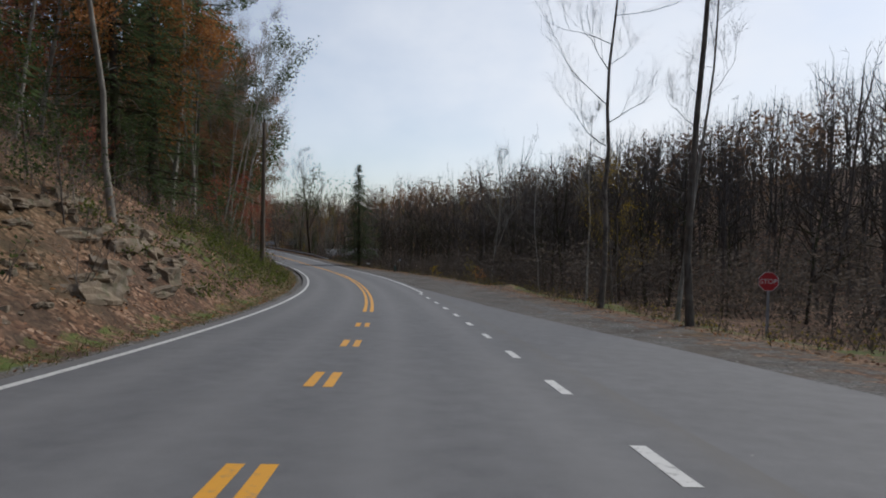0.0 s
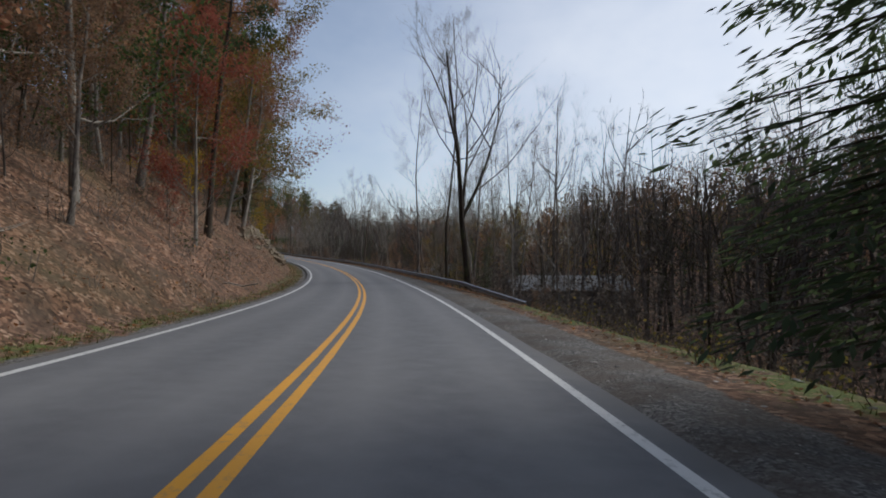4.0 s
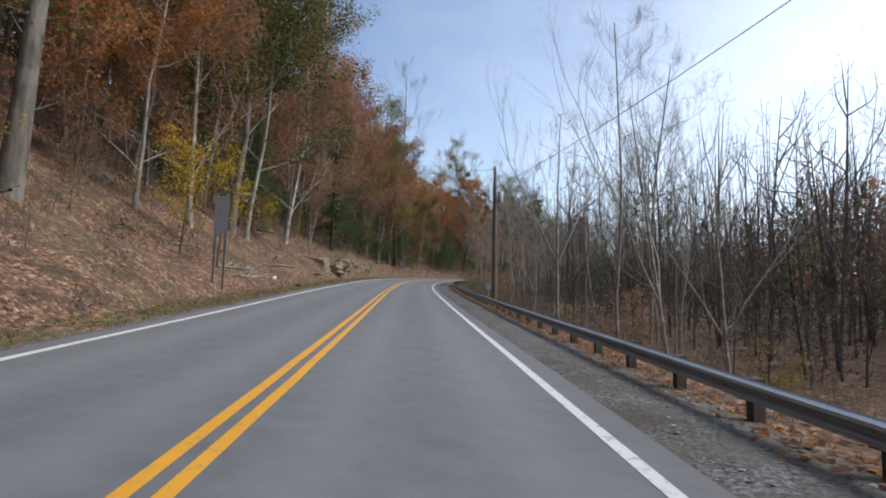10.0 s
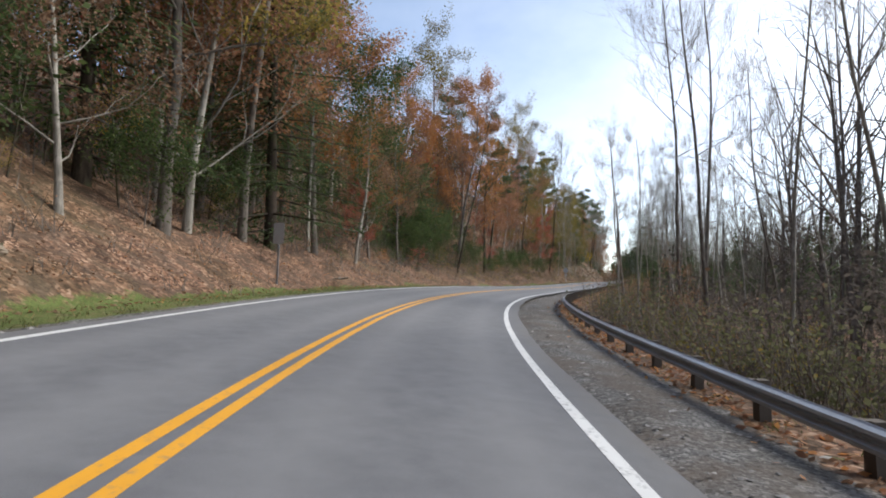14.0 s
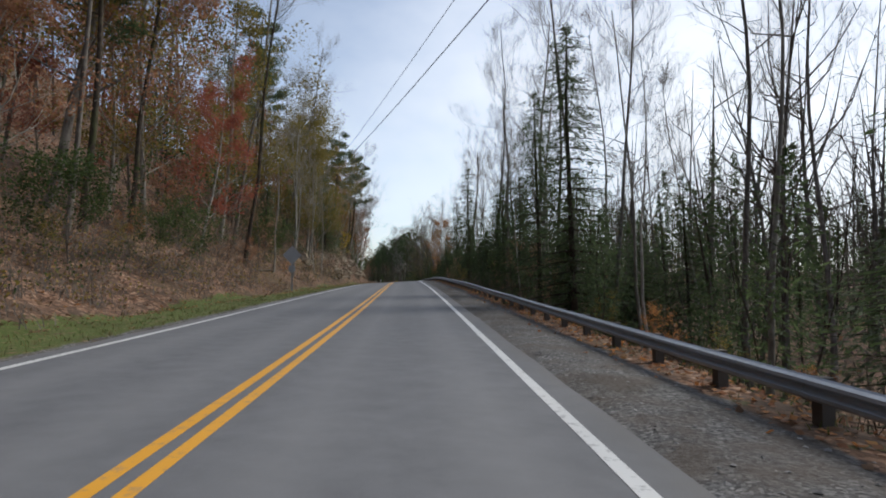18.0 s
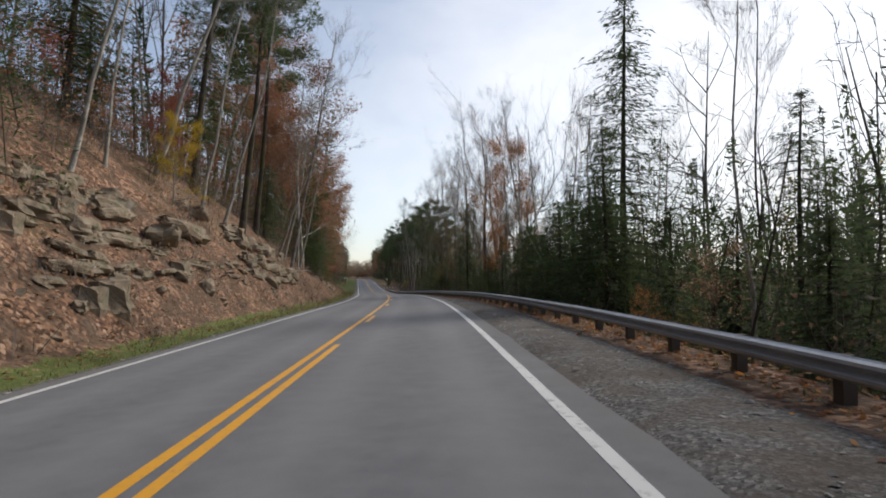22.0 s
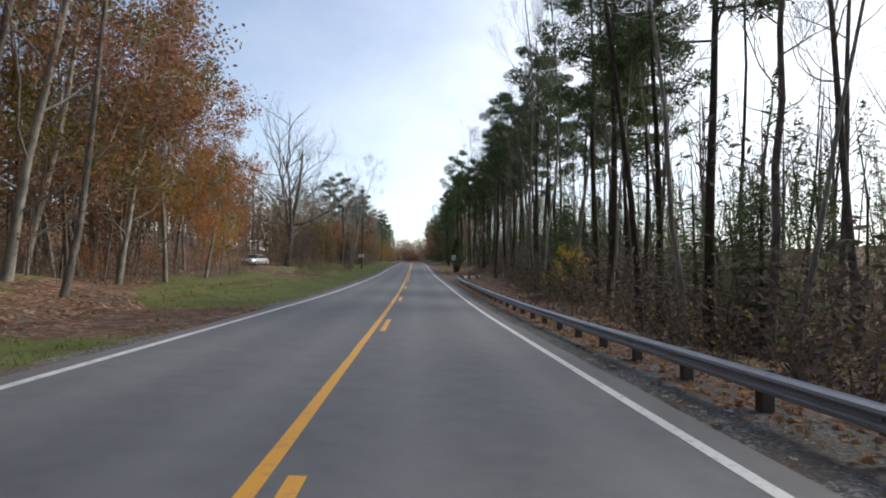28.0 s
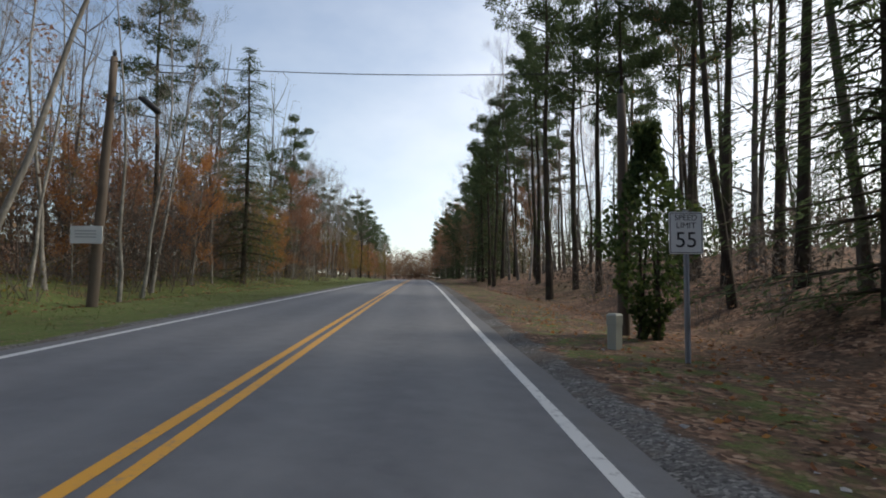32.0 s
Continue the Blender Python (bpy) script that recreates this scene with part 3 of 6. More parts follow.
def build_road():
    s0, s1, rows = -58, 895, 27
    sh, me = ribbon("road", s0, s1, lambda s: -3.74, lambda s: 3.74, ASPHALT, 0.0, 1.5, rows, 0.09)
    n = len(sh.v) // rows
    wheel, dust = [], []
    for i in range(n):
        for j in range(rows):
            o = -3.74 + 7.48 * j / (rows - 1)
            w = max(math.exp(-((abs(o) - c) / 0.36) ** 2) for c in (0.85, 2.5))
            wheel.append(w)
            dust.append(min(1.0, max(0, (abs(o) - 3.38) / 0.25)))
    me.attributes.new("wheel", "FLOAT", "POINT").data.foreach_set("value", wheel)
    me.attributes.new("dust", "FLOAT", "POINT").data.foreach_set("value", dust)
    road = tagged(new("road", me), "grey worn two-lane asphalt road with faded patches", "road", kind="structure")
    # apron of the side road at the start
    sh, me = ribbon("apron", -50, 40, 3.55, lambda s: float(np.interp(s, [-50, 6, 15, 25, 40], [8.8, 7.8, 7.0, 5.6, 3.9])), ASPHALT, -0.008, 1.5, 8, 0.1)
    child("apron", me, road, "weathered asphalt apron of a side road")

    def mark(name, a, b, o, w, mat, label=""):
        _, q = ribbon(name, a, b, o - w / 2, o + w / 2, mat, 0.004, 1.5, 3, 0.012)
        child(name, q, road, label)
    mark("edge_line", -58, 895, -3.38, 0.13, WHITE, "white painted edge line")
    mark("edge_line", 36, 895, 3.31, 0.14, WHITE, "white painted edge line")
    for a in np.arange(-57, 35, 3.05):
        mark("edge_dash", a, a + 0.95, 3.05, 0.14, WHITE, "short white dash")
    for o in (-0.12, 0.12):
        for a in np.arange(-57, 21, 3.9):
            mark("centre_dash", a + 0.95, a + 2.0, o, 0.13, YELLOW, "short yellow dash")
    mark("centre_line", 23, 895, -0.12, 0.125, YELLOW, "solid yellow centre line")
    mark("centre_line", 23, 434.5, 0.12, 0.125, YELLOW, "solid yellow centre line")
    for a in np.arange(440.9, 590, 12.19):
        mark("centre_dash", a, a + 3.1, 0.12, 0.125, YELLOW, "yellow dash of a passing zone")
    mark("centre_line", 593, 895, 0.12, 0.125, YELLOW, "solid yellow centre line")


build_road()


# ---- guardrail ----
POST = 1.905


def build_guardrail():
    root = thing("guardrail", Matrix.Identity(4), "long galvanised W-beam steel guardrail on short posts", "guardrail")
    prof = [(-0.005, 0.125), (-0.02, 0.108), (-0.075, 0.085), (-0.082, 0.05), (-0.03, 0.024), (-0.012, 0.0), (-0.03, -0.024), (-0.082, -0.05), (-0.075, -0.085), (-0.02, -0.108), (-0.005, -0.125)]
    post_mesh = Shape()
    post_mesh.box((0, 0, 0.0), (0.14, 0.15, 0.98))
    post_me = post_mesh.mesh("post", POSTWOOD)
    block = Shape()
    block.box((-0.13, 0, 0.38), (0.11, 0.13, 0.24))
    block_me = block.mesh("block", POSTWOOD)
    bolt = Shape()
    bolt.tube([(-0.185, 0, 0.40), (-0.225, 0, 0.40)], (0.02, 0.016), 6, cap=True)
    bolt_me = bolt.mesh("bolt", STEEL)
    s, i, last = 104.0, 0, None
    while s < 603.5:
        o = rail_at(s)
        turn = -math.degrees(math.atan2(rail_at(s + 0.8) - rail_at(s - 0.8), 1.6))
        if s > 599:
            turn = max(turn, -62)
        h = ground(s, o)
        m = facing(s, o, h, turn)
        lean = 1.6 * noise.noise((s, 0, 7))
        p = child("post", post_me, root, m=m @ pose(0, 0, 0, 0, lean, 0))
        child("block", block_me, p)
        if i % 2 == 0:
            child("bolt", bolt_me, p)
        i += 1
        s += POST
    s = 103.8
    k = 0
    while s < 603.0:
        e = min(s + 3.81, 604.3)
        sh = Shape()
        n = 5 if s < 590 else 9
        for j in range(n + 1):
            q = s + (e - s) * j / n + (0.06 if j == n else 0)
            o = rail_at(q) - 0.19 + (0.006 if j == 0 else 0)
            x, y, z, hd, b = (float(v) for v in lane(q))
            c = z + ground(q, rail_at(q)) + 0.395 + 0.02 * noise.noise((q * 0.13, 2, 0))
            hd2 = hd - math.atan2(rail_at(q + 0.3) - rail_at(q - 0.3), 0.6)
            bx, by = x + o * math.cos(hd), y + o * math.sin(hd)
            for dx, dz in prof:
                sh.v.append((bx + dx * math.cos(hd2), by + dx * math.sin(hd2), c + dz))
            for dx, dz in reversed(prof):
                sh.v.append((bx + (dx + 0.006) * math.cos(hd2), by + (dx + 0.006) * math.sin(hd2), c + dz * 0.985))
        w = 2 * len(prof)
        for j in range(n):
            for t in range(w):
                u = (t + 1) % w
                sh.f.append((j * w + t, j * w + u, (j + 1) * w + u, (j + 1) * w + t))
        sh.f.append(tuple(range(w)))
        sh.f.append(tuple(n * w + t for t in reversed(range(w))))
        child("rail_panel", sh.mesh("rail_panel", STEEL), root, "weathered galvanised W-beam panel")
        s = e
        k += 1


build_guardrail()


# ---- poles, wires, signs ----
def utility_pole(s, o, height, label, lean=0.0, arm=False, transformer=False):
    root = thing("utility_pole", facing(s, o) @ pose(0, 0, 0, 0, lean, 0), label, "utility pole")
    sh = Shape()
    zs = [-0.6] + [height * k / 7 for k in range(8)]
    sh.tube([(0.02 * noise.noise((s, z, 0)), 0.02 * noise.noise((s, z, 5)), z) for z in zs], [0.165 - 0.06 * max(0, z) / height for z in zs], 12, cap=True)
    child("shaft", sh.mesh("shaft", POLEWOOD, smooth=True), root)
    ins = Shape()
    ins.tube([(0, 0, height), (0, 0, height + 0.10), (0, 0, height + 0.22)], (0.025, 0.07, 0.04), 8, cap=True)
    child("insulator", ins.mesh("insulator", WIRE, smooth=True), root, "dark porcelain insulator")
    br = Shape()
    br.box((0.12, 0, height - 1.3), (0.24, 0.08, 0.10))
    br.tube([(0.22, 0, height - 1.35), (0.22, 0, height - 1.18)], (0.05, 0.045), 8, cap=True)
    child("bracket", br.mesh("bracket", STEEL), root)
    if transformer:
        tr = Shape()
        tr.tube([(0.36, 0, height - 2.2), (0.36, 0, height - 2.15), (0.36, 0, height - 1.5), (0.36, 0, height - 1.45)], (0.16, 0.19, 0.19, 0.1), 14, cap=True)
        child("transformer", tr.mesh("transformer", SIGN_BACK, smooth=True), root, "grey can transformer")
    if arm:
        la = Shape()
        la.tube([(0.1, 0, height - 1.6), (0.5, 0, height - 1.3), (1.0, 0, height - 1.25)], (0.03, 0.025, 0.025), 8)
        child("lamp_arm", la.mesh("lamp_arm", STEEL), root)
        lh = Shape()
        lh.tube([(0.85, 0, height - 1.22), (1.0, 0, height - 1.28), (1.45, 0, height - 1.62), (1.5, 0, height - 1.68)], (0.05, 0.10, 0.11, 0.05), 10, cap=True)
        child("lamp_head", lh.mesh("lamp_head", WIRE, smooth=True), root, "dark street lamp head")
    return root


def wire(a, b, sag, r=0.012):
    sh = Shape()
    a, b = Vector(a), Vector(b)
    sh.tube([a.lerp(b, t / 14) - Vector((0, 0, sag * 4 * (t / 14) * (1 - t / 14))) for t in range(15)], [r] * 15, 4)
    tagged(new("overhead_wire", sh.mesh("overhead_wire", WIRE)), "thin dark overhead utility wire", "wire", "wires along the poles")


utility_pole(42.5, -6.35, 9.4, "weathered wooden utility pole on the leafy bank", 1.5)
utility_pole(231.5, 6.9, 9.0, "dark wooden utility pole behind the guardrail with a transformer", 0.4, transformer=True)
utility_pole(181.2, 10.4, 12.2, "old dark leaning wooden pole among the bare trees", 5.0)
utility_pole(341.5, 7.2, 8.6, "wooden utility pole behind the guardrail", 0.0)
utility_pole(631.5, -7.9, 7.7, "old wooden utility pole with a street lamp and notice board", 2.5, arm=True)
utility_pole(628.5, 7.2, 6.3, "wooden utility pole wrapped by ivy", 0.0)
for hh, rr in ((0.1, 0.012), (-1.2, 0.016)):
    wire(at(231.5, 6.9, 9.0 + ground(231.5, 6.9) + hh), at(341.5, 7.2, 8.6 + ground(341.5, 7.2) + hh), 1.2, rr)
    wire(at(341.5, 7.2, 8.6 + ground(341.5, 7.2) + hh), at(420, -11, 12.0), 1.0, rr)
wire(at(181.2, 11.4, 8.6), at(231.5, 6.9, 7.8 + ground(231.5, 6.9)), 1.0)
wire(at(181.2, 11.4, 8.6), at(158, 46, 12.5), 0.9)
wire(at(231.5, 6.9, 9.0 + ground(231.5, 6.9)), at(262, -16, 13.0), 0.4)
wire(at(420, -11, 12.0), at(631.5, -7.9, 7.7), 2.2)
wire(at(631.5, -7.9, 7.7), at(628.5, 7.2, 6.6), 0.25)
wire(at(628.5, 7.2, 6.5), at(740, 8.5, 8.0), 1.2)


def plate(w, h, t, r, diamond=False, sides=None):
    """Rounded sign plate in the x-z plane, its face towards -y."""
    pts = []
    if sides:
        pts = [(w / 2 * math.cos(math.pi / 8 + k * math.pi / 4), w / 2 * math.sin(math.pi / 8 + k * math.pi / 4)) for k in range(8)]
    else:
        for cx, cy, a0 in ((1, 1, 0), (-1, 1, 90), (-1, -1, 180), (1, -1, 270)):
            for k in range(4):
                a = radians(a0 + 30 * k)
                pts.append((cx * (w / 2 - r) + r * math.cos(a), cy * (h / 2 - r) + r * math.sin(a)))
        if diamond:
            c = math.sqrt(0.5)
            pts = [((x - y) * c, (x + y) * c) for x, y in pts]
    sh = Shape()
    n = len(pts)
    sh.v = [(x, -t / 2, z) for x, z in pts] + [(x, t / 2, z) for x, z in pts]
    sh.f = [tuple(range(n)), tuple(range(2 * n - 1, n - 1, -1))] + [(k, (k + 1) % n, n + (k + 1) % n, n + k) for k in range(n)]
    return sh


def post_mesh(h, w=0.05):
    sh = Shape()
    for dx, dy, sx, sy in ((0, 0.018, w, 0.006), (-w / 2, 0, 0.006, 0.04), (w / 2, 0, 0.006, 0.04), (-w / 2 - 0.012, -0.018, 0.028, 0.006), (w / 2 + 0.012, -0.018, 0.028, 0.006)):
        sh.box((dx, dy, h / 2 - 0.2), (sx, sy, h + 0.4))
    return sh.mesh("sign_post", STEEL)


def road_sign(s, o, h, label, plates, turn=0.0, lean=0.0, posts=(0.0,), name="road_sign"):
    root = thing(name, facing(s, o, None, turn) @ pose(0, 0, 0, 0, lean, 0), label, "road sign")
    for px in posts:
        child("sign_post", post_mesh(h), root, "galvanised steel channel post", pose(px, 0.03, 0))
    for (w, hh, z, dia) in plates:
        child("sign_panel", plate(w, hh, 0.004, 0.04, dia).mesh("sign_panel", SIGN_BACK), root, "bare grey aluminium back", pose(0, -0.002, z))
    return root


road_sign(183, -5.9, 2.9, "warning sign on the verge seen from its grey back", [(0.76, 0.76, 2.35, True)], 6)
road_sign(217.2, -6.0, 3.6, "tall two-panel route sign seen from its dark back", [(0.62, 0.75, 3.15, False), (0.62, 0.75, 2.38, False)], -14, 2.0, (-0.22, 0.22))
road_sign(294, -6.6, 2.6, "narrow road sign seen from its grey back", [(0.61, 0.9, 2.2, False)], -20, 2)
road_sign(384.3, -6.0, 2.9, "diamond warning sign with a small plaque seen from the back", [(0.88, 0.88, 2.42, True), (0.42, 0.42, 1.50, False)], 4)


def lettering(word, size, parent, x, z, y, mat, name="lettering"):
    cu = bpy.data.curves.new(name, "FONT")
    cu.body, cu.size, cu.align_x, cu.align_y, cu.extrude = word, size, "CENTER", "CENTER", 0.002
    tmp = bpy.data.objects.new(name, cu)
    scene.collection.objects.link(tmp)
    me = bpy.data.meshes.new_from_object(tmp.evaluated_get(bpy.context.evaluated_depsgraph_get()))
    bpy.data.objects.remove(tmp)
    me.materials.clear()
    me.materials.append(mat)
    return child(name, me, parent, m=pose(x, y, z, 90, 0, 0))


lim = thing("speed_limit_sign", facing(624.0, 6.72, None, -4), "white speed limit 55 sign on a steel post", "road sign")
child("sign_post", post_mesh(2.75), lim, "galvanised steel channel post", pose(0, 0.03, 0))
child("sign_panel", plate(0.61, 0.76, 0.004, 0.04).mesh("sign_panel", SIGN_WHITE), lim, "white sheet panel", pose(0, -0.002, 2.33))
for w, h, z in ((0.57, 0.012, 2.685), (0.57, 0.012, 1.975)):
    child("border", plate(w, h, 0.003, 0.004).mesh("border", SIGN_SHADE_BLACK), lim, "thin black border", pose(0, -0.006, z))
for x in (-0.28, 0.28):
    child("border", plate(0.012, 0.70, 0.003, 0.004).mesh("border", SIGN_SHADE_BLACK), lim, "thin black border", pose(x, -0.006, 2.33))
lettering("SPEED", 0.15, lim, 0, 2.60, -0.007, SIGN_SHADE_BLACK)
lettering("LIMIT", 0.15, lim, 0, 2.46, -0.007, SIGN_SHADE_BLACK)
lettering("55", 0.40, lim, 0, 2.19, -0.007, SIGN_SHADE_BLACK)

stop = thing("stop_sign", facing(24.0, 15.6, None, -12), "red octagonal stop sign facing the road", "road sign")
child("sign_post", post_mesh(2.5), stop, "galvanised steel channel post", pose(0, 0.03, 0))
child("sign_rim", plate(0.80, 0.80, 0.004, 0, sides=8).mesh("sign_rim", SIGN_WHITE), stop, "white octagonal rim", pose(0, -0.002, 2.2))
child("sign_panel", plate(0.76, 0.76, 0.004, 0, sides=8).mesh("sign_panel", SIGN_RED), stop, "faded red sheet panel", pose(0, -0.007, 2.2))
lettering("STOP", 0.27, stop, 0, 2.2, -0.011, SIGN_WHITE)

board = thing("notice_board", facing(631.3, -7.95, None, 0), "pale blank notice board fixed to the pole", "notice board")
child("panel", plate(0.92, 0.52, 0.02, 0.02).mesh("panel", SIGN_WHITE), board, "", pose(0.02, -0.2, 2.15))
for z in (2.26, 2.17, 2.08):
    child("text_bar", plate(0.62, 0.03, 0.003, 0.005).mesh("text_bar", SIGN_BACK), board, "faint unreadable text line", pose(0.0, -0.214, z))

ped = thing("utility_pedestal", facing(625.6, 5.95, None, 10), "pale green plastic utility pedestal beside the road", "utility box")
sh = Shape()
sh.tube([(0, 0, -0.1), (0, 0, 0.5), (0, 0, 0.52)], (0.15, 0.15, 0.17), 4)
sh.tube([(0, 0, 0.50), (0, 0, 0.70), (0, 0, 0.74)], (0.165, 0.165, 0.13), 4, cap=True)
child("case", sh.mesh("case", mat_plain("pedestal_plastic", (0.40, 0.41, 0.33), 0.6)), ped)
ebox = thing("meter_box", facing(231.2, 6.5, None, 0), "small pale grey box at the foot of the pole", "utility box")
sh = Shape()
sh.box((0, 0, 0.95), (0.30, 0.18, 0.42))
sh.box((0, 0, 0.4), (0.06, 0.06, 1.2))
sh.box((0, -0.095, 0.95), (0.24, 0.02, 0.34))
child("case", sh.mesh("case", SIGN_BACK), ebox)

mail = thing("mailbox", facing(87.2, 9.2, None, -80), "grey mailbox on a post near the spruce", "mailbox")
sh = Shape()
sh.box((0, 0, 0.45), (0.11, 0.11, 1.3))
sh.box((0, 0.1, 1.08), (0.09, 0.5, 0.05))
child("post", sh.mesh("post", POSTWOOD), mail)
sh = Shape()
for y in (-0.24, 0.24):
    b = len(sh.v)
    sh.v += [(-0.09, y, 1.11), (0.09, y, 1.11)] + [(0.09 * math.cos(a), y, 1.22 + 0.09 * math.sin(a)) for a in (0, .5, 1.05, 1.57, 2.1, 2.64, 3.14)]
sh.f = [tuple(range(9)), tuple(range(17, 8, -1))] + [(k, (k + 1) % 9, 9 + (k + 1) % 9, 9 + k) for k in range(9)]
child("box", sh.mesh("box", SIGN_BACK), mail, "dented grey metal box")

GREEN_BOX = mat_plain("green_box_plastic", (0.045, 0.085, 0.07), 0.55, 0.3)
NAVY = mat_plain("navy_plate_paint", (0.02, 0.03, 0.075), 0.5, 0.2)
gb = thing("utility_pedestal", facing(69.3, 8.15, None, 8), "dark green plastic utility pedestal on the grassy verge", "utility box")
sh = Shape()
sh.tube([(0, 0, -0.15), (0, 0, 0.60), (0, 0, 0.62)], (0.145, 0.145, 0.15), 4)
child("case", sh.mesh("case", GREEN_BOX), gb)
sh = Shape()
sh.tube([(0, 0, 0.60), (0, 0, 0.68), (0, 0, 0.71)], (0.155, 0.15, 0.10), 4, cap=True)
child("lid", sh.mesh("lid", GREEN_BOX), gb)
np_ = thing("marker_post", facing(69.3, 8.55, None, 0) @ pose(0, 0, 0, 0, 3, 0), "dark leaning wooden post with a small navy plate", "post")
sh = Shape()
sh.tube([(0, 0, -0.3), (0, 0, 0.7), (0.01, 0, 1.42), (0.01, 0, 1.45)], (0.105, 0.095, 0.09, 0.06), 10, cap=True)
child("shaft", sh.mesh("shaft", POLEWOOD, smooth=True), np_)
child("plate", plate(0.24, 0.32, 0.006, 0.02).mesh("plate", NAVY), np_, "navy plate with pale lines", pose(0.12, -0.105, 1.40))
for k in range(4):
    child("text_bar", plate(0.17, 0.022, 0.003, 0.004).mesh("text_bar", SIGN_WHITE), np_, "unreadable pale text line", pose(0.12, -0.112, 1.49 - 0.055 * k))
sh = Shape()
sh.box((-0.10, -0.05, 1.2), (0.05, 0.02, 0.36))
child("tag_strip", sh.mesh("tag_strip", SIGN_WHITE), np_, "pale vertical tag strip")


# ---- trees ----
def limb(sh, rng, p, d, length, r, depth, tips, mi=0, up=0.25, sides=5, spread=0.8, main=None):
    """A bent tapering branch with its own side branches; gathers the tips."""
    n = 4 if depth > 0 else 2
    pts, q, v = [p], Vector(p), Vector(d).normalized()
    for k in range(n):
        v = (v + Vector(rng.normal(0, 0.16, 3)) + Vector((0, 0, up * 0.3))).normalized()
        q = q + v * (length / n)
        pts.append(q.copy())
    (main or sh).tube(pts, [r * (1 - 0.78 * k / n) for k in range(n + 1)], sides, mi)
    if depth == 0:
        for k in range(1, n + 1):
            tips.append((pts[k], v.copy()))
            tips.append((pts[k].lerp(pts[k - 1], 0.5), v.copy()))
        return
    if depth == 1:
        tips += [(pts[k], v.copy()) for k in range(2, n)]
    kids = rng.integers(3, 5)
    for k in range(kids):
        t = 0.2 + 0.78 * (k + rng.uniform(0.1, 0.9)) / kids
        i = min(n - 1, int(t * n))
        a = pts[i].lerp(pts[i + 1], t * n - i)
        side = Vector(rng.normal(0, 1, 3))
        w = ((pts[i + 1] - pts[i]).normalized() + side.normalized() * spread + Vector((0, 0, up))).normalized()
        limb(sh, rng, a, w, length * rng.uniform(0.45, 0.72), r * 0.45, depth - 1, tips, mi, up, max(3, sides - 1), spread)
    tips.append((pts[-1], v.copy()))


def stem(rng, height, r, bend=0.5, lean=0.0, seg=9):
    pts, x, y = [], 0.0, 0.0
    a = rng.uniform(0, 6.28)
    for k in range(seg + 1):
        z = height * k / seg
        pts.append(Vector((x + lean * z, y, z - (0.5 if k == 0 else 0))))
        a += rng.normal(0, 0.7)
        x += bend * math.cos(a) * height / seg * 0.12
        y += bend * math.sin(a) * height / seg * 0.12
    return pts, [r * (1.35 if k == 0 else 1.05 - 0.83 * (k / seg) ** 0.9) for k in range(seg + 1)]


def wood_and_crown(seed, height, r, first, limbs, depth, reach, lean=0.0, up=0.35, fork=0, spread=0.8):
    rng = np.random.default_rng(seed)
    sh, tips = Shape(), []
    pts, rad = stem(rng, height, r, 0.9, lean)
    tk = Shape()
    tk.tube(pts, rad, 8)
    n = len(pts) - 1
    if fork:
        for k in range(fork):
            i = int(n * first)
            d = Vector((math.cos(k * 2.6 + seed), math.sin(k * 2.6 + seed), 2.2)).normalized()
            limb(sh, rng, pts[i], d, height * (1 - first) * 0.95, rad[i] * 0.75, depth, tips, up=up, sides=6, spread=0.75, main=tk)
    for k in range(limbs):
        t = first + (0.98 - first) * (k + rng.uniform(0, 1)) / limbs
        i = min(n - 1, int(t * n))
        p = pts[i].lerp(pts[i + 1], t * n - i)
        a = k * 2.4 + rng.uniform(-0.5, 0.5)
        d = Vector((math.cos(a), math.sin(a), rng.uniform(0.25, 0.9)))
        ln = reach * (1.15 - 0.5 * (t - first) / (1 - first)) * rng.uniform(0.7, 1.25)
        limb(sh, rng, p, d, ln, rad[i] * 0.36, depth, tips, up=up, spread=spread, main=tk)
    return tk, sh, tips, rng


def join(a, b):
    k = len(a.v)
    a.v += b.v
    a.f += [tuple(i + k for i in f) for f in b.f]
    a.mi += b.mi
    return a


def sprigs(sh, tips, rng, per, length, width=0.006, loose=0.45):
    """Fine forked twigs that carry the branch tips on: a long shoot with two side shoots each."""
    t = np.repeat(np.array([tuple(p) for p, _ in tips]), per, 0)
    n = len(t)

    def norm(q):
        return q / (np.linalg.norm(q, axis=1)[:, None] + 1e-9)
    u = norm(rng.normal(0, loose, (n, 3)) + np.repeat(np.array([tuple(d) for _, d in tips]), per, 0) + np.array([0, 0, 0.12]))
    side = norm(np.cross(u, rng.normal(size=(n, 3))))
    ln = (length * rng.uniform(0.5, 1.5, n))[:, None]
    bits = [(t, u, ln, width)]
    for f, sg in ((0.25, 1.0), (0.55, -1.0)):
        bits.append((t + u * ln * f, norm(u + sg * side * rng.uniform(0.45, 0.9, (n, 1)) + rng.normal(0, 0.12, (n, 3))), ln * rng.uniform(0.35, 0.65, (n, 1)), width * 0.7))
    for a, d, l, w in bits:
        x = norm(np.cross(d, rng.normal(size=(n, 3)))) * w
        quad = np.stack([a - x, a + x, a + d * l], 1).reshape(-1, 3)
        k = len(sh.v)
        sh.v += [tuple(q) for q in quad.tolist()]
        sh.f += [(k + 3 * i, k + 3 * i + 1, k + 3 * i + 2) for i in range(n)]
        sh.mi += [0] * n


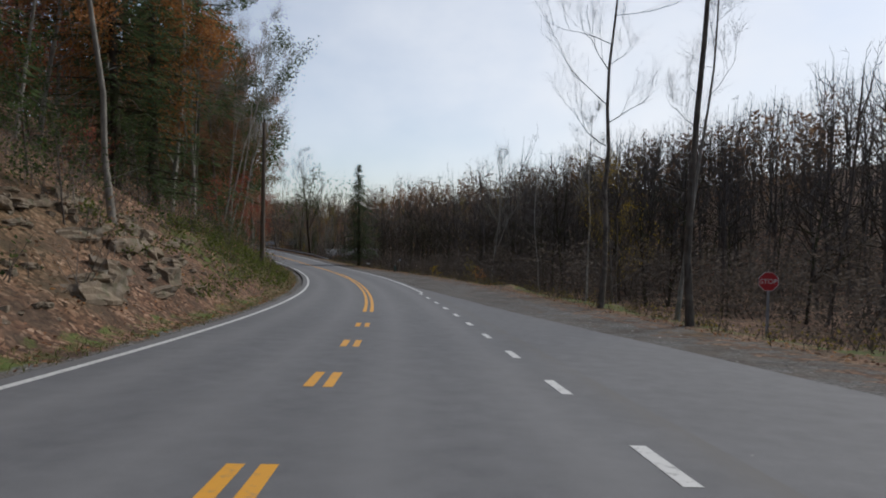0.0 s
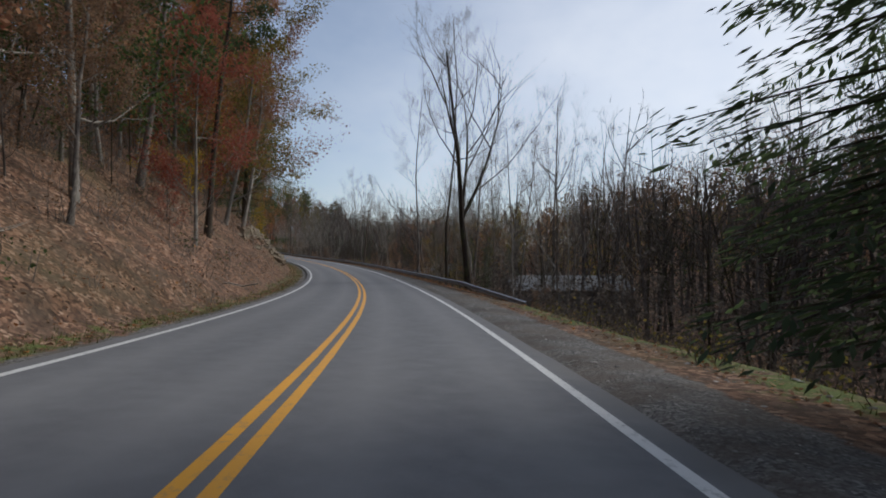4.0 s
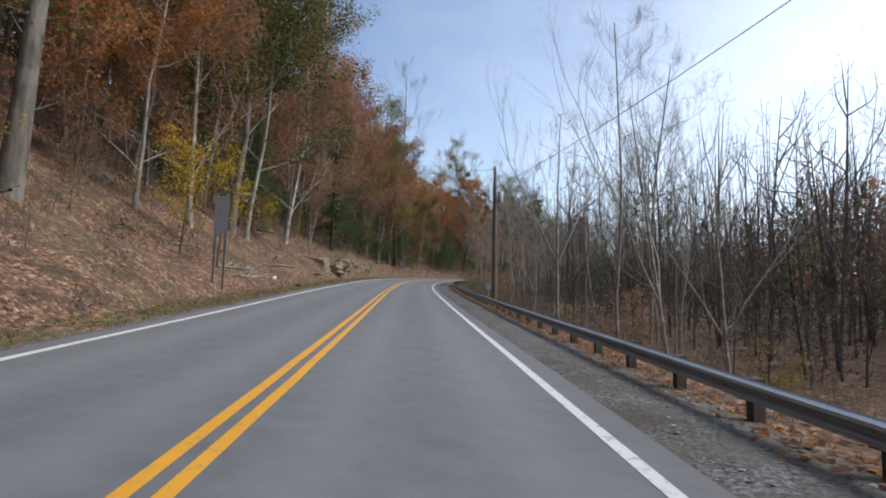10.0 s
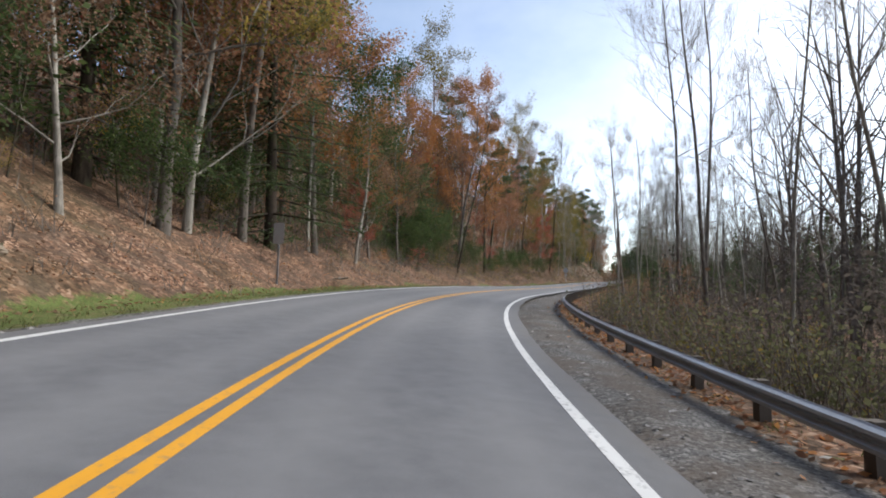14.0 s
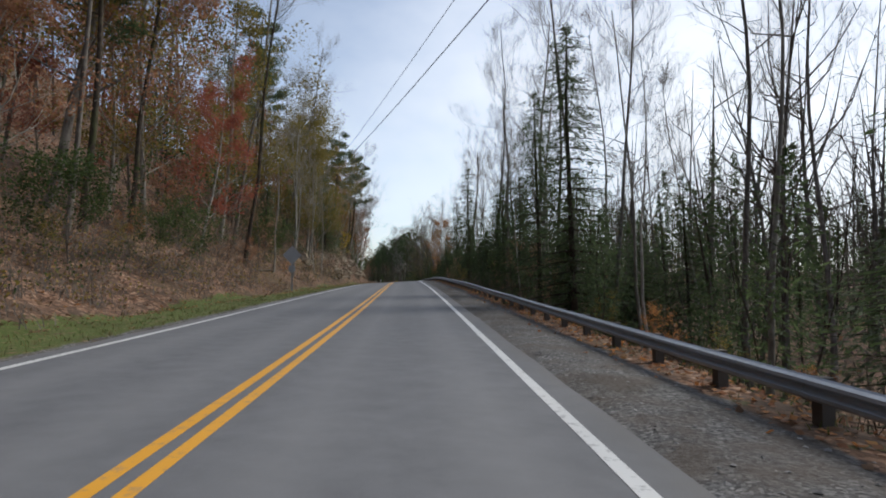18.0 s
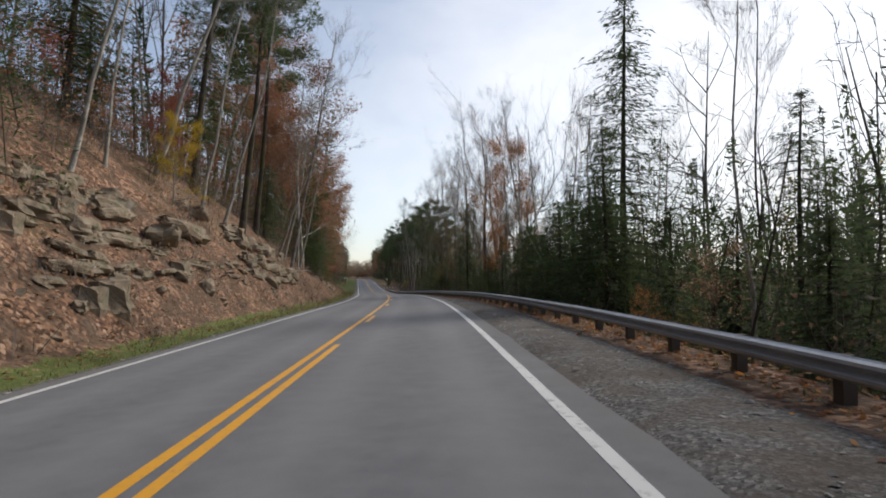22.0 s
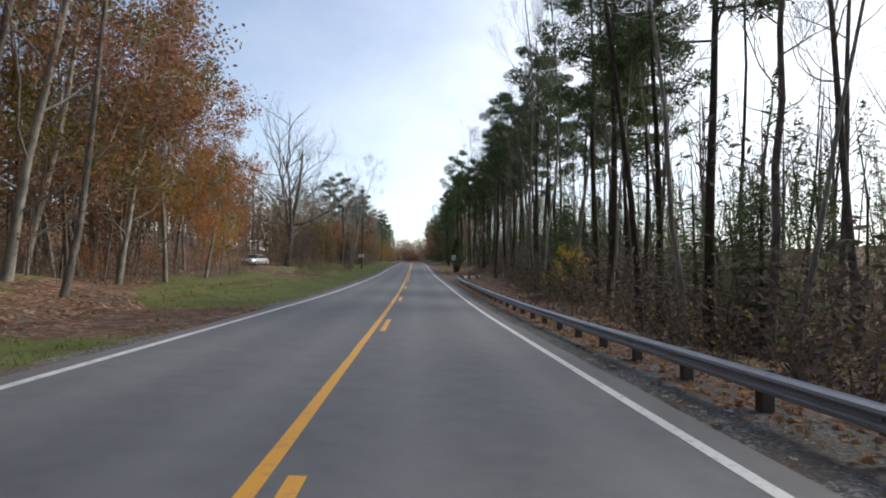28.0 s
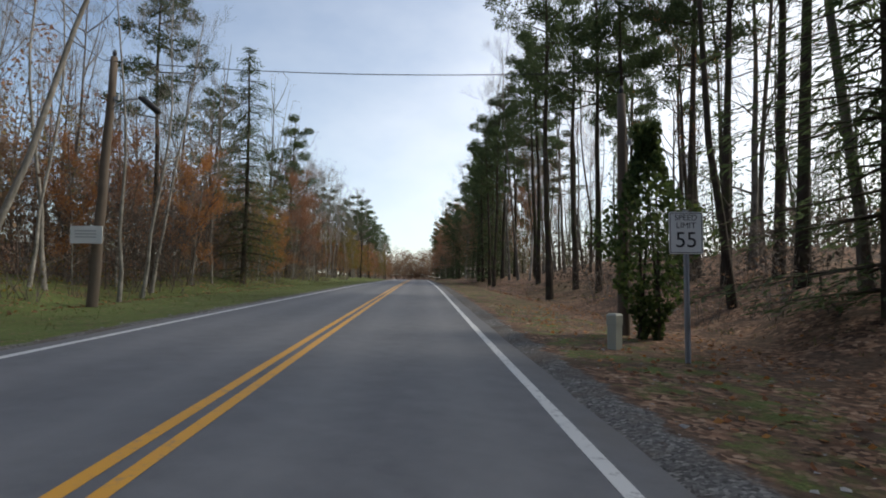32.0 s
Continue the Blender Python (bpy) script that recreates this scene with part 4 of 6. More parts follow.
def make_bare(seed, height=19, r=0.17, first=0.5, limbs=13, depth=2, reach=3.0, lean=0.0, fork=0, bark=None, few=0, leaf="brown", up=0.42, spread=0.68):
    tk, sh, tips, rng = wood_and_crown(seed, height, r, first, limbs, depth, reach, lean, up, fork, spread)
    # dead stubs low on the trunk
    for k in range(5):
        z = rng.uniform(0.05, max(first, 0.1)) * height
        a = rng.uniform(0, 6.28)
        p = Vector((lean * z, 0, z))
        sh.tube([p, p + Vector((math.cos(a), math.sin(a), 0.5)) * rng.uniform(0.3, 0.9)], (0.018, 0.004), 3)
    sprigs(sh, tips[::2], rng, 1, 0.75, 0.0045)
    out = [("trunk", tk.mesh("trunk", bark or BARK, smooth=True), ""), ("crown", sh.mesh("crown", TWIG if bark is not BARK_PALE else BARK_PALE), "bare spreading branches")]
    if few:
        lf = Shape()
        pick = [tips[i][0] for i in rng.integers(0, len(tips), few)]
        lf.leaves([tuple(p + Vector(rng.normal(0, 0.2, 3))) for p in pick], 0.062, rng)
        out.append(("remaining_leaves", lf.mesh("remaining_leaves", LEAVES[leaf]), "last withered leaves"))
    return out


def make_leafy(seed, height=16, r=0.16, first=0.32, limbs=15, reach=3.4, leaf="rust", count=1500, size=0.34, bark=None, lean=0.0):
    tk, sh, tips, rng = wood_and_crown(seed, height, r, first, limbs, 2, reach, lean, 0.3)
    lf = Shape()
    t = np.array([tuple(p) for p, _ in tips])
    idx = rng.integers(0, len(t), count)
    pts = t[idx] + np.clip(rng.normal(0, 1, (count, 3)), -1.7, 1.7) * np.array([0.27, 0.27, 0.2]) * (reach / 3.0)
    lf.leaves(pts, size, rng, flat=0.3)
    return [("trunk", join(tk, sh).mesh("trunk", bark or BARK, smooth=True), ""), ("crown", lf.mesh("crown", LEAVES[leaf]), leaf + " autumn foliage" if leaf not in ("green",) else "dark green foliage")]


def make_conifer(seed, height=15, r=0.17, first=0.12, reach=2.9, droop=0.25, tiers=26, needles=44, ragged=0.25, leaf="needle", round_=0.75):
    rng = np.random.default_rng(seed)
    sh, lf = Shape(), Shape()
    pts, rad = stem(rng, height, r, 0.25)
    rad[-1] = 0.015
    sh.tube(pts, rad, 8)
    allp = []
    for k in range(tiers):
        t = first + (0.985 - first) * k / (tiers - 1)
        z = t * height
        ln0 = reach * (1 - (t - first) / (1 - first)) ** round_ + 0.18
        for j in range(7 if t < 0.85 else 6):
            if rng.uniform() < ragged * 0.6:
                continue
            a = j * 2 * math.pi / 7 + k * 0.9 + rng.uniform(-0.4, 0.4)
            ln = ln0 * rng.uniform(1 - ragged, 1 + ragged * 0.6)
            d = Vector((math.cos(a), math.sin(a), 0))
            base = Vector((pts[min(9, int(t * 9))].x, pts[min(9, int(t * 9))].y, z))
            b = [base, base + d * ln * 0.5 + Vector((0, 0, -droop * ln * 0.25)), base + d * ln + Vector((0, 0, -droop * ln * 0.55))]
            sh.tube(b, (0.035 * (1 - t) + 0.012, 0.018, 0.006), 3)
            m = max(5, int(needles * (0.25 + 0.75 * ln / reach)))
            u = rng.uniform(0.08, 1.0, m)
            c = np.array([tuple(b[0].lerp(b[1], 2 * x) if x < 0.5 else b[1].lerp(b[2], 2 * x - 1)) for x in u])
            side = np.array([-math.sin(a), math.cos(a), 0])
            off = rng.normal(0, 0.5, m) * (1.08 - u) * ln * 0.42
            c = c + off[:, None] * side + rng.normal(0, 0.11, (m, 3)) - np.array([0, 0, 1]) * (np.abs(off) * 0.25 + 0.03)[:, None]
            way = np.array(d)[None] + side[None] * (np.sign(off) * rng.uniform(0.3, 1.1, m))[:, None] + np.array([0, 0, -0.25 - droop * 0.5])[None] + rng.normal(0, 0.15, (m, 3))
            way /= np.linalg.norm(way, axis=1)[:, None]
            allp.append((c, way))
    c = np.concatenate([q[0] for q in allp])
    u = np.concatenate([q[1] for q in allp])
    w = np.cross(u, rng.normal(0, 0.35, (len(c), 3)) + np.array([0, 0, 1]))
    w /= np.linalg.norm(w, axis=1)[:, None]
    s = (rng.uniform(0.13, 0.32, len(c)))[:, None]
    quad = np.stack([c - u * s * 0.5, c + w * s * 0.11, c + u * s * 0.55, c - w * s * 0.11], 1).reshape(-1, 3)
    lf.v = [tuple(q) for q in quad.tolist()]
    lf.f = [(4 * i, 4 * i + 1, 4 * i + 2, 4 * i + 3) for i in range(len(c))]
    return [("trunk", sh.mesh("trunk", BARK_DARK, smooth=True), ""), ("crown", lf.mesh("crown", LEAVES[leaf]), "dark evergreen boughs")]


def make_pine(seed, height=19, r=0.18, first=0.5, limbs=15, reach=2.7):
    """A tall pine: bare lower trunk with dead stubs, limbs that end in rounded tufts of needles."""
    rng = np.random.default_rng(seed)
    sh, c, u = Shape(), [], []
    pts, rad = stem(rng, height, r, 0.4)
    sh.tube(pts, rad, 8)
    n = len(pts) - 1

    def on(t):
        i = min(n - 1, int(t * n))
        return pts[i].lerp(pts[i + 1], t * n - i)
    for k in range(12):
        a, p = rng.uniform(0, 6.28), on(rng.uniform(0.15, first))
        sh.tube([p, p + Vector((math.cos(a), math.sin(a), rng.uniform(-0.3, 0.3))) * rng.uniform(0.4, 1.3)], (0.02, 0.005), 3)
    for k in range(limbs):
        t = first + (0.99 - first) * (k + rng.uniform(0, 0.9)) / limbs
        a, p = k * 2.4 + rng.uniform(-0.5, 0.5), on(t)
        ln = reach * (1.1 - 0.75 * ((t - first) / (1 - first)) ** 1.3) * rng.uniform(0.65, 1.2)
        d = Vector((math.cos(a), math.sin(a), 0.12))
        e = p + d * ln + Vector((0, 0, 0.2 * ln))
        b = p.lerp(e, 0.55) - Vector((0, 0, 0.08 * ln))
        sh.tube([p, b, e], (0.05, 0.035, 0.012), 4)
        for q in (b.lerp(e, 0.1), b.lerp(e, 0.6), e):
            q = np.array(q) + rng.normal(0, 0.22, 3)
            m = int(rng.integers(150, 240))
            w = rng.normal(size=(m, 3))
            w /= np.linalg.norm(w, axis=1)[:, None]
            c.append(q + w * (rng.uniform(0.2, 1, (m, 1)) ** 0.5) * np.array([0.72, 0.72, 0.42]) * rng.uniform(0.7, 1.25))
            u.append(w + rng.normal(0, 0.5, (m, 3)) + np.array([0, 0, 0.3]))
    c, u = np.concatenate(c), np.concatenate(u)
    u /= np.linalg.norm(u, axis=1)[:, None]
    w = np.cross(u, rng.normal(size=(len(c), 3)))
    w /= np.linalg.norm(w, axis=1)[:, None]
    s = rng.uniform(0.16, 0.34, len(c))[:, None]
    lf = Shape()
    lf.v = [tuple(q) for q in np.stack([c - u * s * 0.5, c + w * s * 0.12, c + u * s * 0.5, c - w * s * 0.12], 1).reshape(-1, 3).tolist()]
    lf.f = [(4 * i, 4 * i + 1, 4 * i + 2, 4 * i + 3) for i in range(len(c))]
    return [("trunk", sh.mesh("trunk", BARK_DARK, smooth=True), ""), ("crown", lf.mesh("crown", LEAVES["needle"]), "rounded dark tufts of needles")]


KINDS = {}
for i, (h, r, f, n, d, rc, le, fk) in enumerate(((20, .16, .48, 10, 3, 3.0, .0, 0), (17, .12, .42, 9, 3, 2.3, .03, 0), (22, .21, .45, 10, 3, 3.7, -.02, 0),
                                                 (15, .10, .45, 8, 3, 1.8, .05, 0), (18, .17, .36, 6, 3, 3.2, .0, 2), (21, .14, .58, 8, 3, 2.4, .02, 0))):
    KINDS["bare%d" % i] = (("bare_tree", "slender_tree", "bare_tree", "sapling", "bare_tree", "bare_tree")[i], lambda i=i, h=h, r=r, f=f, n=n, d=d, rc=rc, le=le, fk=fk: make_bare(20 + i, h, r * 0.8, f, n, d, rc, le, fk, (BARK, BARK_PALE, BARK, BARK_PALE, BARK_PALE, BARK_DARK)[i], 46 if i in (1, 4) else 0),
                           ("tall leafless grey tree with upswept branches", "slender leafless pale-barked tree", "large leafless tree with heavy limbs", "thin leaning leafless sapling", "forked leafless tree with spreading branches", "tall dark straight leafless trunk")[i], "bare tree")
for i, c in enumerate(("rust", "orange", "red", "yellow", "olive", "brown", "green")):
    for v in range(2):
        KINDS["%s%d" % (c, v)] = ({"rust": "oak_tree", "brown": "oak_tree", "olive": "hickory_tree", "green": "hickory_tree"}.get(c, "maple_tree"), lambda i=i, v=v, c=c: make_leafy(100 + 10 * i + v, (15.5, 11)[v], (.16, .10)[v], (.18, .08)[v], (16, 15)[v], (3.4, 2.8)[v], c, (17000, 12500)[v], (.118, .105)[v], (BARK, BARK_PALE)[v]),
                                  ("woodland tree with %s autumn foliage" if c not in ("green",) else "tree with dark %s foliage") % {"olive": "olive-yellow", "rust": "rusty"}.get(c, c) + (" on the slope" if v == 0 else " and a slim trunk"), "autumn tree")
    KINDS["%s_small" % c] = ("roadside_shrub", lambda i=i, c=c: make_leafy(300 + i, 3.6, .035, .12, 11, 1.35, c, 1500, .085, TWIG),
                             "low straggling shrub with %s leaves" % c, "shrub")
for i, (h, rc, f, dr, rg, nd) in enumerate(((14, 3.2, .04, .30, .45, 105), (19, 3.3, .42, -.05, .5, 120), (8, 3.0, .02, .22, .45, 105))):
    KINDS["conifer%d" % i] = ("evergreen_tree", lambda i=i, h=h, rc=rc, f=f, dr=dr, rg=rg, nd=nd: make_pine(401) if i == 1 else make_conifer(400 + i, h, .17, f, rc, dr, (30, 26, 28)[i], nd, rg, round_=(0.6, 0.36, 0.55)[i]),
                              ("dark hemlock with drooping boughs", "tall ragged pine with a bare lower trunk", "dense young hemlock reaching to the ground")[i], "evergreen")
KINDS["spruce"] = ("spruce_tree", lambda: make_conifer(440, 14.6, .2, .09, 3.2, .42, 40, 150, .42), "solitary dark green spruce beside the pull-off", "evergreen")
KINDS["sparse"] = ("hickory_tree", lambda: make_bare(83, 15, .17, .14, 14, 3, 3.6, .02, 0, BARK, 2800, "olive"), "half-bare roadside tree with sparse yellow-olive leaves", "autumn tree")
KINDS["rhododendron"] = ("rhododendron_bush", lambda: make_leafy(350, 3.0, .03, .03, 18, 1.9, "green", 4600, .10, TWIG), "dense dark green rhododendron bush on the bank", "shrub")
KINDS["sparse_orange"] = ("maple_tree", lambda: make_bare(86, 15, .15, .18, 13, 3, 3.2, .0, 0, BARK, 3400, "orange"), "half-bare tree with thin orange leaves", "autumn tree")
KINDS["sparse_small"] = ("hickory_tree", lambda: make_bare(84, 8, .08, .1, 10, 2, 2.4, .03, 0, BARK, 1500, "yellow"), "small half-bare tree with sparse yellow leaves", "autumn tree")
KINDS["lone"] = ("bare_tree", lambda: make_bare(77, 15.5, .42, .24, 14, 3, 6.4, .05, 2, BARK, 0, "brown", 0.24, 0.8), "broad leafless tree with a wide fan of branches", "bare tree")
KINDS["fork"] = ("bare_tree", lambda: make_bare(79, 19, .26, .42, 6, 3, 3.2, .0, 3, BARK_DARK, 0), "forked dark leafless tree beside the guardrail", "bare tree")

BUILT = {}
TREES = []
GROUPS = {"bare_tree": "bare trees of the wood", "slender_tree": "slender bare trees of the wood", "sapling": "saplings of the wood", "oak_tree": "rusty oaks of the wood", "maple_tree": "bright maples of the wood", "hickory_tree": "olive trees of the wood", "evergreen_tree": "evergreens of the wood", "roadside_shrub": "shrubs along the road", "rhododendron_bush": "rhododendrons on the bank"}


def plant(kind, s, o, k=1.0, turn=None, tilt=0.0, along=0.0):
    """A tree on the ground; tilt: degrees by which it leans to the right across the road, along: forwards."""
    name, make, label, cat = KINDS[kind]
    p = at(s, o, None, -0.05)
    turn = RNG.uniform(0, 360) if turn is None else turn
    m = pose(p.x, p.y, p.z, 0, 0, math.degrees(float(np.interp(s, ARC, RH)))) @ pose(0, 0, 0, -along, tilt, 0) @ pose(0, 0, 0, 0, 0, turn) @ Matrix.Diagonal((k, k, k * RNG.uniform(0.92, 1.1), 1))
    if kind in BUILT:
        ob = copy_thing(BUILT[kind], m)
    else:
        ob = thing(name, m, label, cat, GROUPS.get(name, ""))
        for n, me, lb in make():
            child(n, me, ob, lb)
        BUILT[kind] = ob
        ob.scale = (1, 1, 1)
        ob.matrix_world = m
        BUILT[kind] = ob
    TREES.append((s, o))
    return ob


RNG = np.random.default_rng(11)


def free(s, o, gap):
    return all((s - a) ** 2 + (o - b) ** 2 > gap * gap for a, b in TREES)


# trees that stand out, one by one
for kind, s, o, k in (("spruce", 85.2, 7.3, 1.0), ("bare2", 28.3, 10.6, .8), ("bare0", 21, 10.6, .95), ("bare1", 24, 11.8, .9), ("bare1", 68, 19.9, 1.15), ("bare3", 37, 14, .8),
                      ("fork", 120.5, 8.2, 1.0), ("bare5", 124.4, 7.3, 1.0), ("bare0", 137.5, 7.3, .95), ("sparse", 134, 12.0, 1.05), ("sparse", 144, 13.5, .9), ("sparse_small", 133, 10.5, .9), ("sparse_small", 144, 10.0, .8), ("sparse_small", 150, 12, .9), ("sparse_small", 341, 10.5, .6), ("sparse_small", 196, -7.6, .8), ("sparse_small", 190, -9, 1.0), ("lone", 168.7, 17.5, .95), ("bare1", 172, 12.5, .9),
                      ("bare1", 184.3, 14.6, .95), ("bare0", 186, 12.5, .85), ("bare4", 177, 14.0, .75), ("bare5", 193, 14.3, .9), ("bare1", 197.7, 15.5, .95), ("bare0", 199.6, 14.3, .95), ("bare2", 207.7, 15.9, .8),
                      ("bare4", 216, 14.0, .9), ("bare4", 231, 19.0, .95), ("bare1", 277.3, 13.3, 1.05), ("bare0", 280.1, 16.2, .9), ("bare1", 262, 13.0, .9),
                      ("yellow1", 181, -8.2, .8), ("yellow_small", 187.5, -6.9, 1.1), ("yellow_small", 221, -7.3, 1.2), ("yellow_small", 219.5, -8.4, 1.3), ("yellow1", 208, -10.6, .5), ("yellow1", 199, -10.5, .8), ("red1", 79.5, -9.0, .65), ("red1", 312, -10.5, .85), ("orange1", 318, -13, 1.0),
                      ("bare3", 391.6, -7.4, 1.0), ("bare1", 389, -8.3, .8), ("bare3", 405.9, -7.2, .9), ("bare3", 404, -7.6, 1.0), ("conifer0", 445.8, 10.4, 1.12), ("orange0", 472.3, 10.5, .9),
                      ("conifer1", 497.6, -9.4, .95), ("red_small", 519, -8.2, 1.0), ("red_small", 512, -8.5, .9), ("lone", 620.5, -17.6, 1.2), ("conifer1", 646, -13, .95), ("conifer0", 652, -9.8, .95),
                      ("conifer1", 674, -19, 1.2), ("conifer1", 675.5, -12.5, 1.0), ("bare1", 574.4, 9.0, 1.1), ("bare5", 577, 11, 1.1), ("bare1", 569, 9.6, 1.2), ("bare2", 553, 10.5, 1.05), ("bare5", 558, 9.0, 1.1), ("bare1", 562, 12, 1.1),
                      ("bare2", 600, 14, 1.1), ("bare2", 617, 13.5, 1.15), ("bare2", 609, 11.5, 1.1), ("bare5", 631, 11.5, 1.1), ("bare2", 627, 12.5, 1.05), ("bare1", 637, -10, .95), ("bare1", 634, -11.5, .8), ("bare3", 628, -9.3, .9),
                      ("conifer0", 491, -9.6, .9), ("conifer0", 503, -9.8, .9), ("conifer2", 496, -8.8, .8), ("sparse_small", 33, 13.5, 1.05), ("sparse_small", 36, 15.5, .8), ("orange_small", 52, 11.8, .45), ("olive_small", 56, 12.5, .6), ("yellow_small", 66, 12, .4), ("yellow_small", 566, 8.6, .7), ("orange_small", 440, 9.0, 1.0), ("olive_small", 425, 8.6, 1.0), ("conifer2", 430, 9.6, .8), ("bare2", 374, 10.5, 1.05), ("bare0", 377, 13, 1.1), ("bare2", 381, 9.6, 1.1), ("bare5", 384, 12.5, 1.15), ("bare2", 388.5, 9.4, 1.1), ("bare0", 392, 12.5, 1.1), ("bare5", 397, 10, 1.1), ("bare2", 403, 11, 1.05), ("conifer2", 455, 9.4, .8), ("conifer2", 461, 10.5, .9), ("conifer0", 416.8, 9.6, .95), ("conifer2", 446.5, 9.2, .95), ("conifer2", 449.5, 11.0, 1.15), ("conifer2", 452, 9.4, 1.0), ("conifer2", 455.5, 11.2, 1.2), ("conifer2", 458, 9.3, 1.0), ("conifer2", 464, 10.5, 1.05), ("conifer2", 472.5, 8.8, .7), ("conifer2", 475.5, 9.6, .75), ("conifer2", 478.5, 9.0, .6), ("sparse", 491, 9.0, 1.0), ("sparse", 497, 9.8, 1.05), ("sparse_orange", 501, 12, 1.0), ("sparse", 506, 9.4, 1.1), ("sparse_small", 493, 8.4, 1.2), ("sparse_small", 499, 8.2, 1.1), ("bare0", 375.5, 27, .9), ("yellow1", 605, -21.5, .75), ("orange1", 600.5, -19.5, .9), ("orange0", 594, -20, .8), ("bare4", 398, 33, 1.0), ("yellow1", 449, -9.6, .48), ("red1", 455, -12.5, .7)):
    plant(kind, s, o, k)

for kind, s, o, k, tilt, along in (("bare4", 174.2, 10.0, .8, 17, 0), ("bare3", 43, -8.6, 1.15, 10, 2), ("bare3", 46, -8.9, 1.25, 12, 0), ("bare1", 47.5, -9.4, 1.0, 9, 3), ("bare3", 51, -8.8, 1.2, 13, 2), ("bare3", 49, -9.8, 1.1, 8, 0), ("bare5", 333, -9.6, 1.0, 17, 4), ("bare0", 466, -7.5, 1.0, 13, 6), ("bare3", 469, -8.6, 1.2, 9, 3), ("bare1", 474, -8.2, 1.1, 6, 4), ("bare1", 471.5, -9.5, 1.1, 12, 0),
                                ("bare0", 557, -10.8, .95, 9, 2), ("bare1", 629, -9.6, 1.2, 12, 3), ("bare1", 456, -9.5, 1.1, 10, 8)):
    plant(kind, s, o, k, None, tilt, along)
for s, o, k in ((322, -9.5, 1.1), (325.5, -10.6, 1.35), (330, -12, 1.4), (337, -9.2, .9), (343, -8.6, .7), (352, -9.4, .9), (360, -10, .8), (367, -10.4, 1.0), (373, -9, .8), (268, -10.8, 1.2), (273, -11.4, 1.3), (277, -10.4, 1.0), (283, -11, 1.2), (290, -9.8, .9), (296, -10.5, 1.0), (391, -9.5, .9), (494, -9.4, 1.0), (489, -9.0, .9)):
    plant("rhododendron", s, o, k)
for s in np.arange(392, 520, 5.2):
    if not 470 < s < 492:
        plant("conifer2", s + RNG.uniform(-1.5, 1.5), rail_at(s) + RNG.uniform(2.6, 6.5), RNG.uniform(0.45, 0.8))
for s in np.arange(604, 690, 5.0):
    plant(("conifer1", "conifer0", "conifer1")[int(RNG.integers(3))], s + RNG.uniform(-1.5, 1.5), (11.0 if s < 640 else 8.0) + RNG.uniform(0, 3.5), RNG.uniform(0.9, 1.15))

# shrubs low on the bank and behind the rail
for s in np.arange(8, 545, 3.6):
    kinds = ("green brown red green" if s < 110 else "brown rust olive green yellow red" if s < 300 else "rust brown olive green red brown orange").split()
    foot = float(np.interp(s, LS, L_FOOT))
    low = 4.2 if 120 < s < 300 or 400 < s < 490 else 2.2
    plant(kinds[int(RNG.integers(len(kinds)))] + "_small", s + RNG.uniform(-1.6, 1.6), -(foot + RNG.uniform(low, low + 4.5)), RNG.uniform(0.5, 1.15))
for s in np.arange(108, 540, 5.0):
    kinds = ("olive brown brown olive" if s < 340 else "brown olive green orange").split()
    plant(kinds[int(RNG.integers(len(kinds)))] + "_small", s + RNG.uniform(-2, 2), rail_at(s) + RNG.uniform(1.5, 5.5), RNG.uniform(0.4, 0.9))
for s in np.arange(545, 640, 5.5):
    plant("conifer1" if RNG.uniform() < 0.85 else "conifer0", s + RNG.uniform(-1.2, 1.2), (9.5 if s < 602 else 13) + RNG.uniform(0, 9), RNG.uniform(0.9, 1.2))
for s in np.arange(452, 530, 4.0):
    plant("conifer0" if RNG.uniform() < 0.6 else "conifer2", s + RNG.uniform(-1.2, 1.2), rail_at(s) + RNG.uniform(2.4, 8), RNG.uniform(0.4, 0.75))
for s in np.arange(370, 446, 2.8):
    plant("conifer0" if RNG.uniform() < 0.5 else "conifer2", s + RNG.uniform(-1, 1), rail_at(s) + RNG.uniform(2.6, 10), RNG.uniform(0.5, 0.9) * (1.0 if s < 405 else 0.62))
for s, o, k in ((160, 28, .55), (164.5, 26, .5), (169, 29, .6), (174, 27, .5), (179, 31, .6), (185, 34, .65), (191, 36, .65), (200, 40, .8)):
    plant("conifer0", s, o, k)
for s, o, k, c in ((566, -15, 1.1, "orange"), (571, -17, 1.0, "rust"), (579, -18, 1.2, "orange"), (584, -15.5, 1.3, "orange"), (588, -16.5, 1.2, "yellow"), (593, -19, 1.2, "rust"), (560, -14, 1.0, "brown"), (602, -14, 0.8, "brown"), (618, -13, 0.8, "olive")):
    plant(c + "_small", s, o, k)

